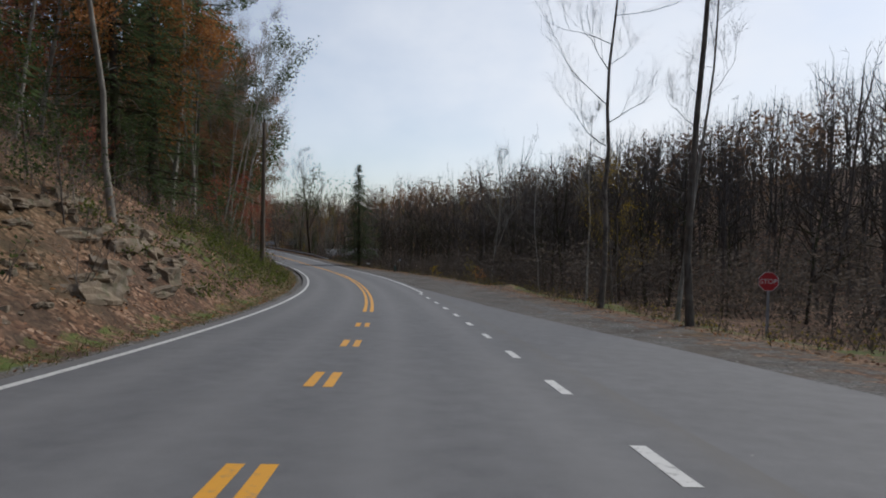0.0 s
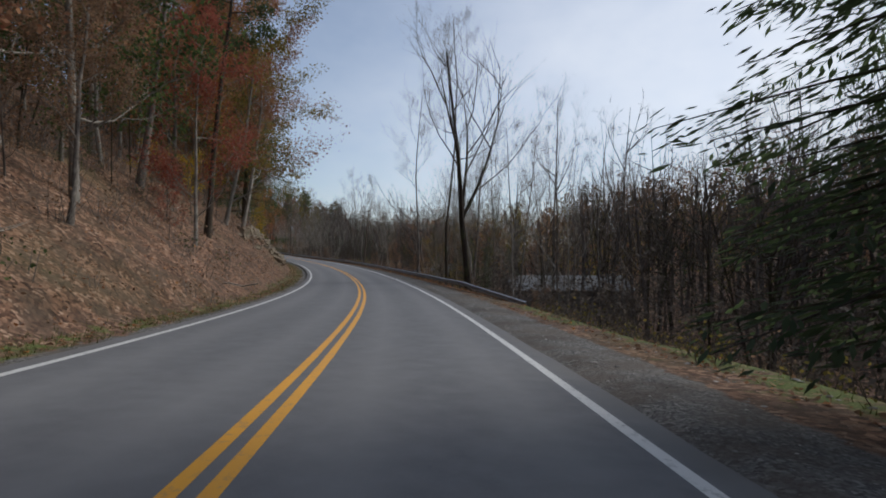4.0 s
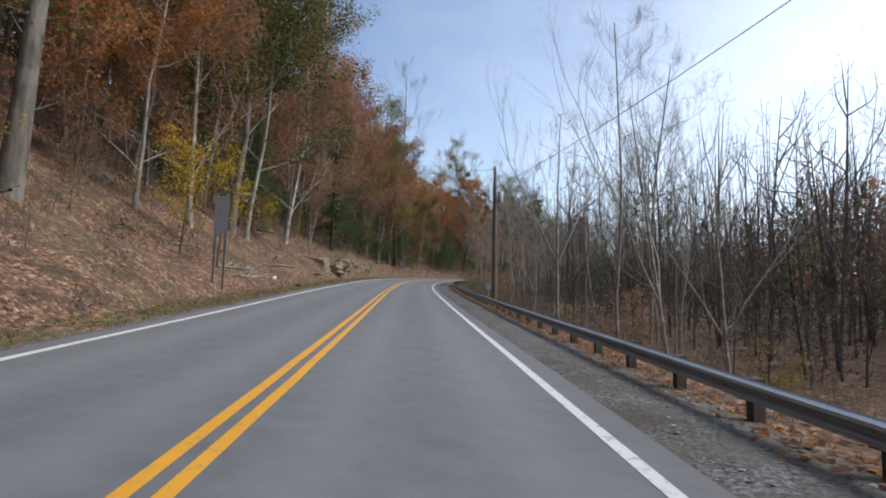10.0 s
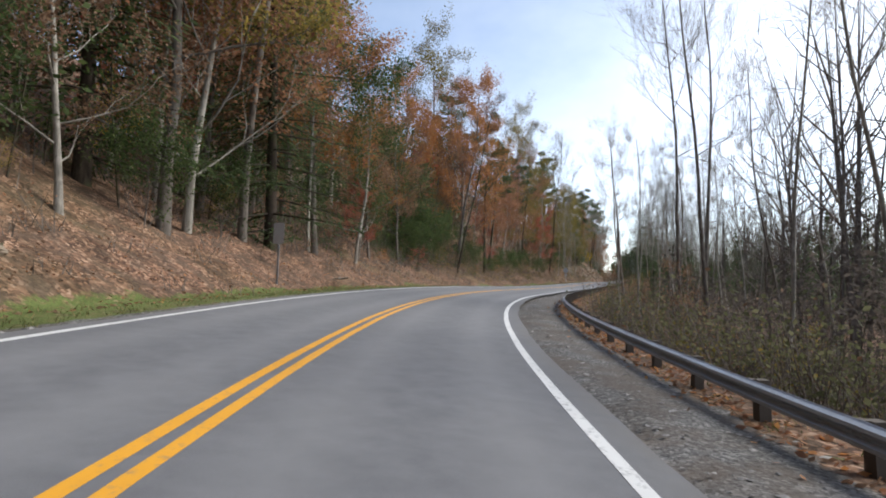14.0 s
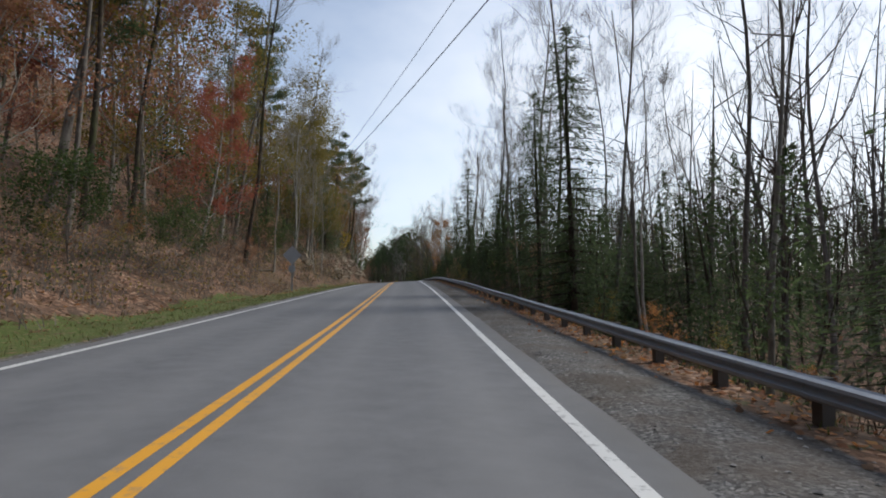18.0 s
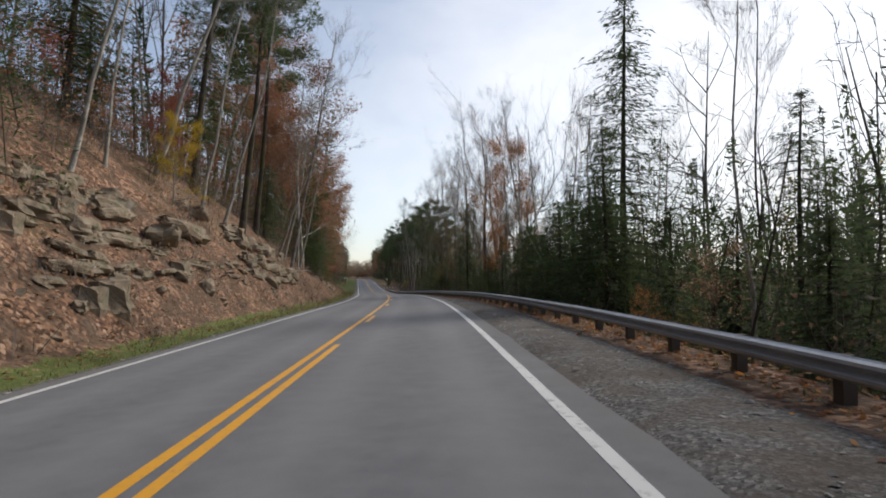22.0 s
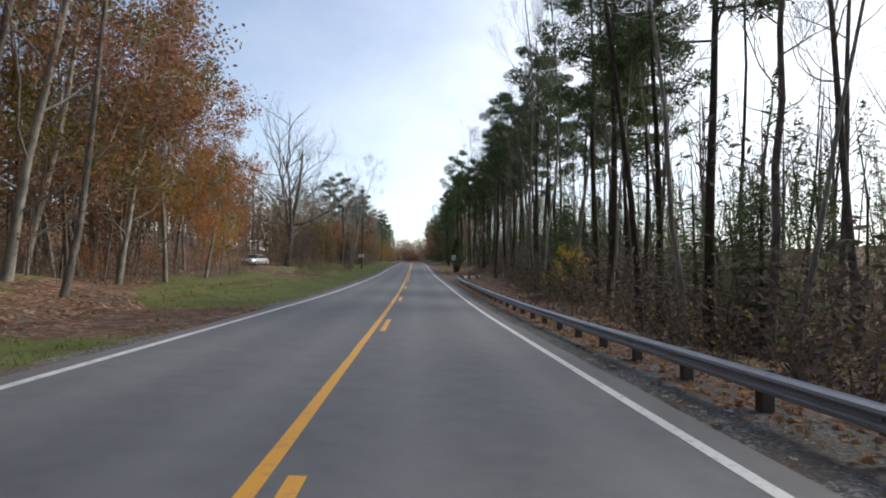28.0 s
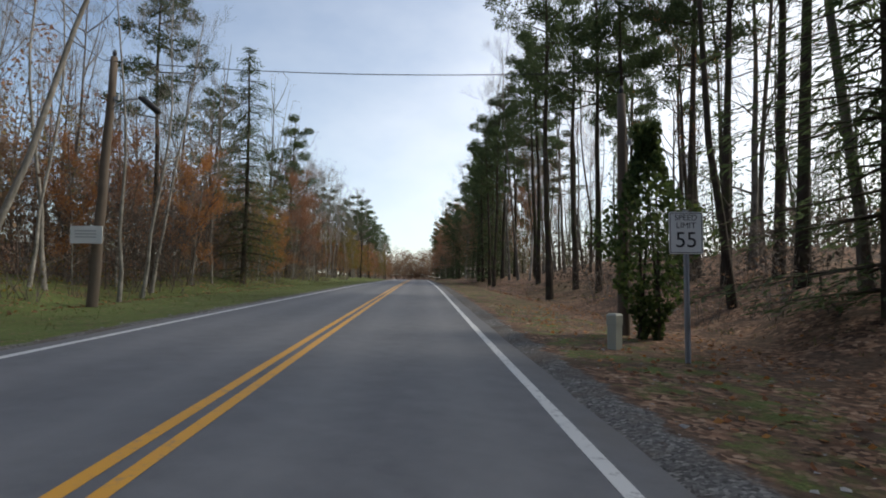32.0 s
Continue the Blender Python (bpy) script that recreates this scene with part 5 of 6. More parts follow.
# mixed woods: stretches of arclength with what grows on each side
LEFT_MIX = ((-58, 60, "conifer1 brown0 conifer0 conifer1 bare1 bare3 rust1 brown1 bare1 conifer0 orange1 conifer1"), (60, 115, "rust0 green0 red1 brown0 green1 rust1 bare1 conifer1 brown1"),
            (115, 175, "green1 rust1 brown0 orange0 bare1 bare3 green1 brown1 rust1 conifer0 olive1 rust0"), (175, 235, "orange0 rust0 rust1 olive1 bare1 green1 olive0 orange1 bare3 brown0 green1 conifer1"),
            (235, 300, "rust0 orange0 olive0 rust1 bare1 bare3 conifer2 brown1 brown0 green1 olive1 bare0 conifer0 rust1"), (300, 345, "orange0 red1 conifer0 green1 rust0 orange1 bare1 conifer2 brown0"),
            (345, 400, "bare1 bare0 brown1 olive1 conifer1 bare3 rust1 red1 bare5 olive0"), (400, 445, "bare3 conifer0 bare1 conifer0 brown0 olive1 bare1 conifer2 red1 bare0 conifer1"),
            (445, 490, "bare1 bare3 conifer0 bare3 rust1 brown0 bare1 conifer2 conifer1 bare1 rust0"), (490, 525, "conifer2 conifer0 bare1 rust1 conifer2 brown0 olive1 bare3 bare1 conifer0"),
            (525, 575, "rust1 bare1 brown0 bare3 rust0 bare0 olive1 orange1"), (575, 620, "rust0 orange1 rust1 bare1 brown0 bare3 olive1 orange0"),
            (620, 700, "bare1 bare3 rust1 brown1 olive1 bare3 orange1 bare1"), (700, 860, "rust1 bare1 brown0 olive1 orange1 conifer1"))
RIGHT_MIX = ((-58, 80, "bare0 bare1 bare3 bare2 bare4 bare0 bare1"), (80, 115, "bare1 bare0 sparse bare4 bare3"), (115, 180, "bare1 bare0 bare4 sparse bare3 bare1 bare0"),
             (180, 250, "bare0 bare1 bare3 bare4 bare3 bare1"), (250, 325, "bare1 bare0 bare3 bare1 bare3 bare1 bare0"), (325, 400, "bare0 bare1 conifer2 bare1 bare1 bare0 bare3"),
             (400, 470, "bare1 bare1 bare0 conifer0 sparse bare2 bare4 bare5 conifer2 bare1"), (470, 530, "bare1 bare0 sparse_orange bare2 sparse bare0 conifer2 bare1 bare3 sparse_orange"),
             (530, 600, "conifer1 bare5 bare0 bare1 bare2 conifer2 conifer1 bare0"), (600, 690, "conifer1 bare1 bare5 conifer1 bare2 sparse_orange bare0 bare5"), (690, 860, "conifer1 bare1 brown1 conifer0 rust1 bare0"))
CAPS = {"bare_tree": 190, "slender_tree": 190, "sapling": 120, "oak_tree": 210, "maple_tree": 150, "hickory_tree": 190, "evergreen_tree": 190}


def fill_woods(mix, side, first, out, step, deep):
    """Candidate places row by row from the edge of the wood."""
    for a, b, kinds in mix:
        kinds = kinds.split()
        s = a
        while s < b:
            o = float(np.interp(s, LS, first)) + RNG.uniform(0, 1.5)
            k = 0
            while o < deep:
                q = s + RNG.uniform(-1.6, 1.6)
                kind = kinds[int(RNG.integers(len(kinds)))]
                size = RNG.uniform(0.95, 1.4) if side < 0 and q < 612 else RNG.uniform(0.75, 1.15)
                if side < 0 and 262 < q < 345:
                    size *= 1.22
                if side < 0 and q > 622 and KINDS[kind][3] == "autumn tree":
                    size *= 0.55
                if side > 0 and q < 250 and KINDS[kind][3] == "autumn tree":
                    size *= 0.6
                if side > 0 and 96 < q < 182:
                    size *= 0.72
                if side > 0 and 182 <= q < 330:
                    size *= 0.85
                thin = side > 0 and 205 < q < 335 and RNG.uniform() < 0.42
                gap = thin or side > 0 and (147 < q < 213 and o < 36 or 338 < q < 364 and o < 20 and k % 3 or q < 112 and o < 18)
                gap = gap or (side < 0 and (24 < q < 58 and o < 10.3 or 318 < q < 402 and (k + int(q)) % 2 or 546 < q < 586 and o < 13 or 586 <= q < 630 and o < 26))
                if not gap:
                    WOODS.append((k, q, side * o, kind, size))
                o += RNG.uniform(*out) * (1 + k * 0.22)
                k += 1
            s += step * RNG.uniform(0.8, 1.2)


WOODS = []
COUNT = {}
L_TREE = [f + (2.2 if q < 545 else 1.5) for f, q in zip(L_FOOT, LS)]
L_TREE = [max(t, f + (0.72 if 120 < q < 300 or 425 < q < 478 else 0.42) * tp / max(tn, .2)) if q < 545 else t for t, f, tp, tn, q in zip(L_TREE, L_FOOT, L_TOP, L_TAN, LS)]
R_TREE = [e + 2.2 for e in R_EDGE]
fill_woods(LEFT_MIX, -1, L_TREE, (2.1, 3.7), 4.1, 27)
fill_woods(RIGHT_MIX, 1, R_TREE, (2.2, 4.0), 4.2, 19)
for k in range(7):                       # the rows nearest to the road first, evenly along it
    row = [w for w in WOODS if w[0] == k]
    RNG.shuffle(row)
    for _, q, o, kind, size in row:
        q, o, size = float(q), float(o), float(size)
        name = KINDS[str(kind)][0]
        if COUNT.get(name, 0) < CAPS[name] and free(q, o, 1.3):
            evergreen = KINDS[str(kind)][3] == "evergreen"
            reach_out = RNG.normal(7.5, 5.0) if o < 0 and q < 600 and o > -17 else RNG.normal(0, 2.2)     # trees on the steep bank lean out to the light
            plant(str(kind), q, o, size, None, reach_out * (0.3 if evergreen else 0.5 if KINDS[str(kind)][3] == "autumn tree" else 1.0), RNG.normal(0, 2.5))
            COUNT[name] = COUNT.get(name, 0) + 1


# ---- far woods: too many to count ----
def far_woods(name, label, spots, leaf, bark, tall, width, count, size, twig=0):
    wood, lf = Shape(), Shape()
    rng = np.random.default_rng(len(spots))
    pts, tips = [], []
    for s, o in spots:
        if tall > 3.0 and (150 < s < 222 and 6 < o < 33) or tall > 6 and (147 < s < 213 and 6 < o < 24 or 338 < s < 366 and 6 < o < 26 or s < 112 and 0 < o < 18 or 588 < s < 630 and -25 < o < -8):
            continue
        if 596 < s < 618 and -25 < o < -8 or s < 36 and 0 < o < 18.5 or 60 < s < 108 and 0 < o < 13 and tall > 3.6:
            continue
        p = at(s, o, None, -0.3)
        h = tall * rng.uniform(0.65, 1.25)
        top = p + Vector((rng.normal(0, 0.9), rng.normal(0, 0.9), h))
        r = min(0.16, tall * rng.uniform(0.005, 0.0095)) if tall > 8 else tall * rng.uniform(0.0035, 0.0065)
        mid = p.lerp(top, 0.55) + Vector((rng.normal(0, 0.25), rng.normal(0, 0.25), 0))
        wood.tube([p, mid, top] if leaf != "tangle" else [p, p.lerp(mid, 0.5), mid], (r, r * 0.7, 0.015), 4)
        for k in range(twig):               # limbs that rise and spread to a rounded crown
            a = k * 2.4 + rng.uniform(-0.5, 0.5)
            t = rng.uniform(0.30, 0.85)
            q = mid.lerp(top, (t - 0.55) / 0.45) if t > 0.55 else p.lerp(mid, t / 0.55)
            ze = rng.uniform(max(t + 0.08, 0.5), 1.03)
            out = width * math.sqrt(max(0.08, 1 - ((ze - 0.62) / 0.44) ** 2)) * rng.uniform(0.6, 1.2)
            e = p.lerp(top, ze) + Vector((math.cos(a), math.sin(a), 0)) * out
            bow = q.lerp(e, 0.5) + Vector((math.cos(a), math.sin(a), -0.25)) * out * rng.uniform(0.05, 0.28)
            wood.tube([q, bow, e], (r * 0.42, r * 0.27, 0.008), 3)
            tips += [((q.lerp(bow, 2 * w) if w < 0.5 else bow.lerp(e, 2 * w - 1)), (e - q).normalized()) for w in (0.4, 0.62, 0.8, 0.92, 1.0)]
        if count:
            u = rng.uniform(0, 1, count)
            a = rng.uniform(0, 6.283, count)
            w = width * rng.uniform(0.75, 1.25)
            if leaf == "needle":
                rad = w * (1 - u) ** 0.8 * np.sqrt(rng.uniform(0.05, 1, count)) * (0.7 + 0.3 * np.sin(u * 60))
                z = h * (0.10 + 0.92 * u)
            else:
                lobe = 1 + 0.3 * np.sin(a * 3 + u * 9 + p.x)
                rad = w * np.sqrt(rng.uniform(0, 1, count)) * np.sqrt(np.clip(1 - (2 * u - 0.9) ** 2, 0.05, 1)) * lobe
                z = h * (0.30 + 0.74 * u)
                if leaf == "tangle":
                    rad, z = w * np.sqrt(rng.uniform(0, 1, count)) * (1 - 0.55 * u) * lobe, h * (0.02 + 0.95 * u)
            pts.append(np.stack([p.x + rad * np.cos(a), p.y + rad * np.sin(a), p.z + z], 1))
    if twig:
        sprigs(wood, tips, rng, 1, 0.062 * tall, 0.019 if tall > 8 else 0.008, 1.1)
    if count:
        lf.leaves(np.concatenate(pts), size, rng, flat=0.0 if leaf == "twiggy" else 0.3, droop={"needle": 0.25, "twiggy": -0.7, "brushy": -0.4}.get(leaf, 0.0), slim={"needle": 0.34, "twiggy": 0.10, "brushy": 0.26, "tangle": 0.55}.get(leaf, 1.0))
        root = new(name, lf.mesh(name, LEAVES[leaf]))
        child("trunk_mass", wood.mesh("trunk_mass", bark), root)
    else:
        root = new(name, wood.mesh(name, bark))
    return tagged(root, label, "woods", kind="stuff")


def spots(n, side, lo, hi, *ranges):
    """Random places from the edge of the trees outwards, within stretches of arclength."""
    out = []
    edge = L_TREE if side < 0 else R_TREE
    ranges = ranges or ((-58, 880),)
    while len(out) < n:
        a, b = ranges[int(RNG.integers(len(ranges)))]
        s = RNG.uniform(a, b)
        o = float(np.interp(s, LS, edge)) + lo + (hi - lo) * RNG.uniform(0, 1) ** 1.35
        if side > 0 and 230 < s < 340 and o > 80:
            continue
        if side < 0 and 546 < s < 640 and o < 15:
            continue
        out.append((s, side * o))
    return out


far_woods("rusty_woods", "dense hillside wood in rusty brown foliage", spots(290, -1, 13, 60), "rust", BARK, 17, 3.2, 330, 0.38)
far_woods("orange_woods", "hillside trees in orange autumn foliage", spots(190, -1, 13, 60, (120, 350), (180, 345)), "orange", BARK, 17, 3.1, 330, 0.37)
far_woods("brown_woods", "hillside trees with dull brown foliage", spots(180, -1, 13, 60) + spots(110, 1, 30, 85, (60, 330)), "brown", BARK, 15, 3.0, 270, 0.36)
far_woods("olive_woods", "olive and yellowing trees on the slopes", spots(170, -1, 13, 60, (170, 460), (540, 880)) + spots(70, 1, 26, 65, (100, 190), (420, 560)), "olive", BARK, 14, 2.8, 270, 0.34)
far_woods("green_woods", "dark green understorey trees on the slope", spots(210, -1, 1.5, 36, (60, 120), (230, 350), (230, 440)), "green", BARK_DARK, 8, 2.4, 330, 0.24)
far_woods("red_woods", "red maples among the hillside trees", spots(46, -1, 3, 30, (50, 110), (225, 440)), "red", BARK, 12, 2.5, 180, 0.48)
far_woods("leafless_woods", "leafless grey woods of thin upright trees", spots(480, 1, 9, 95) + spots(100, 1, 12, 60, (180, 330)) + spots(260, -1, 4, 60), "brown", TWIG, 18, 3.6, 0, 0.3, twig=10)
far_woods("hillside_woods", "dark leafless woods covering the far hillside", spots(390, 1, 17, 60, (5, 140), (55, 140)) + spots(150, 1, 30, 100, (25, 150)) + spots(80, 1, 14, 60, (150, 240)) + spots(60, 1, 45, 110, (100, 300)) + spots(90, 1, 8, 80, (230, 470)) + spots(90, 1, 20, 55, (352, 470)), "brown", TWIG, 15, 3.9, 0, 0.3, twig=14)
far_woods("evergreen_woods", "dark evergreen woods", spots(130, 1, 14, 60, (330, 880), (400, 530), (600, 720)) + spots(80, 1, 16, 75, (140, 330)) + spots(70, 1, 22, 85, (335, 480)) + spots(80, -1, 5, 50, (-58, 110), (395, 540), (300, 345)), "needle", BARK_DARK, 13, 2.8, 320, 0.52)
far_woods("valley_hemlocks", "dense dark hemlock woods below the road", spots(200, 1, 5, 34, (340, 600), (358, 470)) + spots(80, 1, 20, 58, (345, 425)), "needle", BARK_DARK, 9.5, 2.7, 420, 0.34)
far_woods("valley_brushwood", "dark leafless brushwood filling the valley", spots(190, 1, 10, 50, (225, 560)), "brushy", BARK_DARK, 7.5, 3.0, 260, 0.36, twig=6)
far_woods("hemlock_thicket", "dark dense thicket of young hemlocks", spots(270, 1, -0.4, 22, (335, 620), (395, 530), (440, 530)) + spots(70, -1, 0, 12, (300, 350), (395, 440), (440, 500)), "needle", BARK_DARK, 5.5, 2.0, 430, 0.21)
far_woods("hemlock_understorey", "dark low hemlock understorey right behind the guardrail", spots(110, 1, 0.4, 10, (358, 420), (358, 450)), "needle", BARK_DARK, 4.2, 1.8, 380, 0.20)
far_woods("grey_thicket", "dense grey thicket of leafless brush", spots(150, 1, 3, 30, (110, 330)) + spots(60, 1, 2, 25, (330, 620)), "brown", TWIG, 5.0, 2.4, 0, 0.2, twig=10)
far_woods("roadside_thicket", "grey leafless roadside brush at the field edge", spots(150, -1, 0.3, 9, (598, 690), (600, 650)), "twiggy", TWIG, 5.5, 2.2, 170, 0.5, twig=9)
far_woods("road_end_woods", "autumn woods across the far end of the road", [(RNG.uniform(850, 899), RNG.uniform(-70, 70)) for _ in range(130)] + [(RNG.uniform(893, 899), RNG.uniform(-14, 14)) for _ in range(24)], "brown", BARK, 13, 4.0, 240, 0.45, twig=6)
far_woods("hollow_trees", "dark leafless trees in the hollow", spots(120, 1, 8, 36, (15, 130), (40, 130)), "brown", BARK_DARK, 11, 3.2, 0, 0.3, twig=14)
far_woods("dark_hollow_woods", "dark dense brushwood in the hollow beside the road", spots(120, 1, 3, 34, (58, 128), (80, 128)) + spots(40, 1, 8, 34, (20, 60)), "tangle", BARK_DARK, 5.2, 2.6, 200, 0.27)
far_woods("dark_understorey", "dark dense tangle of brush under the trees of the hollow", spots(280, 1, 1.5, 40, (-10, 130), (30, 130)) + spots(120, 1, 4.5, 22, (5, 80)) + spots(110, 1, 4, 34, (130, 340)), "tangle", BARK_DARK, 4.4, 2.6, 200, 0.27)
far_woods("hillside_understorey", "dark brush and saplings all over the far hillside", spots(260, 1, 26, 95, (-20, 130), (20, 130)), "tangle", BARK_DARK, 5.0, 4.0, 190, 0.42)
far_woods("roadside_understorey", "dark dense brush behind the guardrail", spots(230, 1, 0.2, 18, (345, 640), (520, 640)) + spots(150, 1, 0.5, 24, (555, 660)), "tangle", BARK_DARK, 3.4, 2.3, 200, 0.22)
far_woods("valley_tangle", "dark brushwood between the bare trees of the valley", spots(150, 1, 1.0, 30, (470, 560)) + spots(110, 1, 3, 45, (288, 352)), "tangle", BARK_DARK, 5.5, 3.0, 210, 0.28)
far_woods("low_dark_brush", "low dark brush on the forest floor beside the guardrail", spots(300, 1, -0.6, 12, (538, 612), (538, 645)), "tangle", BARK_DARK, 2.2, 1.7, 150, 0.17)
far_woods("road_end_brush", "low autumn brush across the far end of the road", [(RNG.uniform(890, 899), RNG.uniform(-45, 45)) for _ in range(40)] + [(RNG.uniform(896, 899.5), RNG.uniform(-9, 9)) for _ in range(16)], "brown", BARK, 7, 3.4, 240, 0.40)
far_woods("field_edge_woods", "rusty and brown woods behind the roadside field", spots(130, -1, 4, 36, (540, 700), (545, 640)), "rust", BARK, 12.5, 3.0, 230, 0.17, twig=9)
far_woods("field_edge_brush", "dull brown trees and brush behind the field", spots(190, -1, 4, 34, (540, 720), (545, 640)), "brown", BARK, 9, 2.8, 300, 0.24)
far_woods("field_edge_bare", "leafless trees behind the roadside field", spots(170, -1, 2, 34, (540, 760)), "brown", TWIG, 15, 3.3, 0, 0.3, twig=10)
far_woods("pine_wood_edge", "dark evergreens and thickets beside the bend", spots(90, 1, 2, 30, (535, 612), (600, 720)), "needle", BARK_DARK, 8, 2.2, 640, 0.22)
far_woods("far_slope_autumn", "rusty half-bare woods on the slope across the valley", spots(150, 1, 32, 85, (140, 300), (180, 260)), "rust", BARK, 13, 3.2, 190, 0.34, twig=6)
far_woods("far_slope_brush", "brown woods on the far slope", spots(220, 1, 42, 105, (60, 300)), "brown", BARK, 13, 3.0, 130, 0.6)
far_woods("distant_woods", "distant wooded rise where the road ends", [(RNG.uniform(800, 899), q * RNG.uniform(9, 150)) for q in (-1, 1) for _ in range(170)] + [(RNG.uniform(896, 899.5), RNG.uniform(-12, 12)) for _ in range(26)], "brown", BARK, 12, 3.4, 200, 0.42)


# ---- undergrowth, fallen leaves, grass: stuff ----
def undergrowth(name, label, leaf, n, side, lo, hi, ranges, tall, stems=8, per=30, size=0.10):
    wood, lf = Shape(), Shape()
    rng = np.random.default_rng(n + int(lo * 10))
    pts = []
    for _ in range(n):
        a, b = ranges[int(rng.integers(len(ranges)))]
        s = rng.uniform(a, b)
        edge = float(np.interp(s, LS, R_EDGE if side > 0 else L_FOOT))
        if side > 0 and 104 < s < 600:
            edge = max(edge, rail_at(s) + 0.5)
        o = side * (edge + rng.uniform(lo, hi))
        if side < 0 and (546 < s < 596 and abs(o) < 14 or 597 < s < 618 and 12 < abs(o) < 25) or side > 0 and s < 36 and o < 18 and tall > 0.6:
            continue
        p = at(s, o, None, -0.05)
        for k in range(stems):
            h = tall * rng.uniform(0.4, 1.2)
            d = Vector((rng.normal(0, 0.32), rng.normal(0, 0.32), 1)) * h
            q = p + Vector((rng.normal(0, 0.3), rng.normal(0, 0.3), 0))
            mid = q + d * 0.55 + Vector(rng.normal(0, 0.08, 3))
            wood.tube([q, q + d], (0.014, 0.004), 3)
            for j in range(per // stems):
                t = rng.uniform(0.3, 1.05)
                e = q + d * t + Vector(rng.normal(0, 0.16, 3))
                pts.append(tuple(e))
    lf.leaves(pts, size, rng)
    root = new(name, lf.mesh(name, LEAVES[leaf]))
    child("stems", wood.mesh("stems", TWIG), root)
    tagged(root, label, "undergrowth", kind="stuff")


undergrowth("brown_undergrowth", "dry brown brush and bare stems along the road", "brown", 900, 1, 0.6, 9, ((-30, 640), (80, 640)), 1.5)
undergrowth("tall_bank_brush", "tall tangled brown and russet brush above the bank", "brown", 480, -1, 5.2, 14, ((-30, 560),), 2.9, 8, 72, 0.12)
undergrowth("russet_brush", "russet leafy brush above the bank", "rust", 260, -1, 5.2, 14, ((60, 500),), 2.8, 8, 76, 0.12)
undergrowth("low_bank_brush", "dull brown weeds and brush covering the lower bank", "brown", 330, -1, 0.9, 8, ((0, 115), (300, 430), (330, 430)), 1.2, 8, 40, 0.10)
undergrowth("green_bank_weeds", "low dull green weeds on the bank", "green", 120, -1, 0.9, 8, ((0, 115), (300, 430)), 0.8, 8, 48, 0.10)
undergrowth("bank_undergrowth", "dry brown saplings and brush on the bank", "brown", 640, -1, 3.2, 12, ((-30, 700),), 1.2)
undergrowth("rust_undergrowth", "rust-coloured brush on the slope", "rust", 320, -1, 2.5, 12, ((120, 500),), 1.3)
undergrowth("sage_brush", "grey-green bushes and brambles behind the guardrail", "sage", 420, 1, 0.8, 10, ((228, 340), (250, 300)), 2.0, 8, 72, 0.10)
undergrowth("grey_weeds", "tall grey-brown weeds and brambles behind the guardrail", "brown", 160, 1, 0.6, 8, ((160, 338),), 1.7, 9, 45, 0.08)
undergrowth("olive_undergrowth", "olive-green brambles behind the guardrail", "olive", 420, 1, 0.8, 7, ((110, 340), (250, 340), (420, 600)), 1.4, 8, 40)
undergrowth("green_undergrowth", "dark green rhododendron thickets", "green", 330, -1, 3.5, 12, ((240, 440), (300, 350), (470, 530), (0, 60)), 1.5, 8, 64, 0.12)
undergrowth("field_undergrowth", "yellowed weeds and brush beside the field", "olive", 380, -1, 0.3, 9, ((556, 700), (590, 680)), 1.2, 8, 30)
undergrowth("field_back_brush", "tangled brown and rusty brush behind the field", "brown", 330, -1, 5.0, 18, ((552, 720),), 2.6, 8, 64, 0.12)
undergrowth("field_back_weeds", "rusty brush at the edge of the field", "rust", 200, -1, 5.5, 14, ((556, 690),), 1.9, 8, 64, 0.11)
undergrowth("tall_brush", "tall bare saplings and brush below the road", "brown", 170, 1, 3, 20, ((130, 640),), 3.4, 7, 14, 0.13)


undergrowth("ivy_ground_cover", "low green ivy and weeds on the leafy bank", "ivy", 250, -1, 0.3, 4.2, ((20, 52), (29, 44)), 0.3, 8, 56, 0.11)
undergrowth("dry_weeds", "dry straw-brown weeds along the foot of the bank", "brown", 620, -1, -0.2, 4.5, ((60, 540), (300, 480)), 0.55, 8, 24, 0.10)
undergrowth("pull_off_weeds", "straw and green weeds along the pull-off", "olive", 300, 1, -0.6, 3.5, ((10, 104),), 0.45, 8, 24, 0.08)
undergrowth("verge_weeds", "rust and straw weeds on the low slope", "olive", 260, -1, 0.5, 6.0, ((330, 420),), 0.7, 8, 30, 0.10)


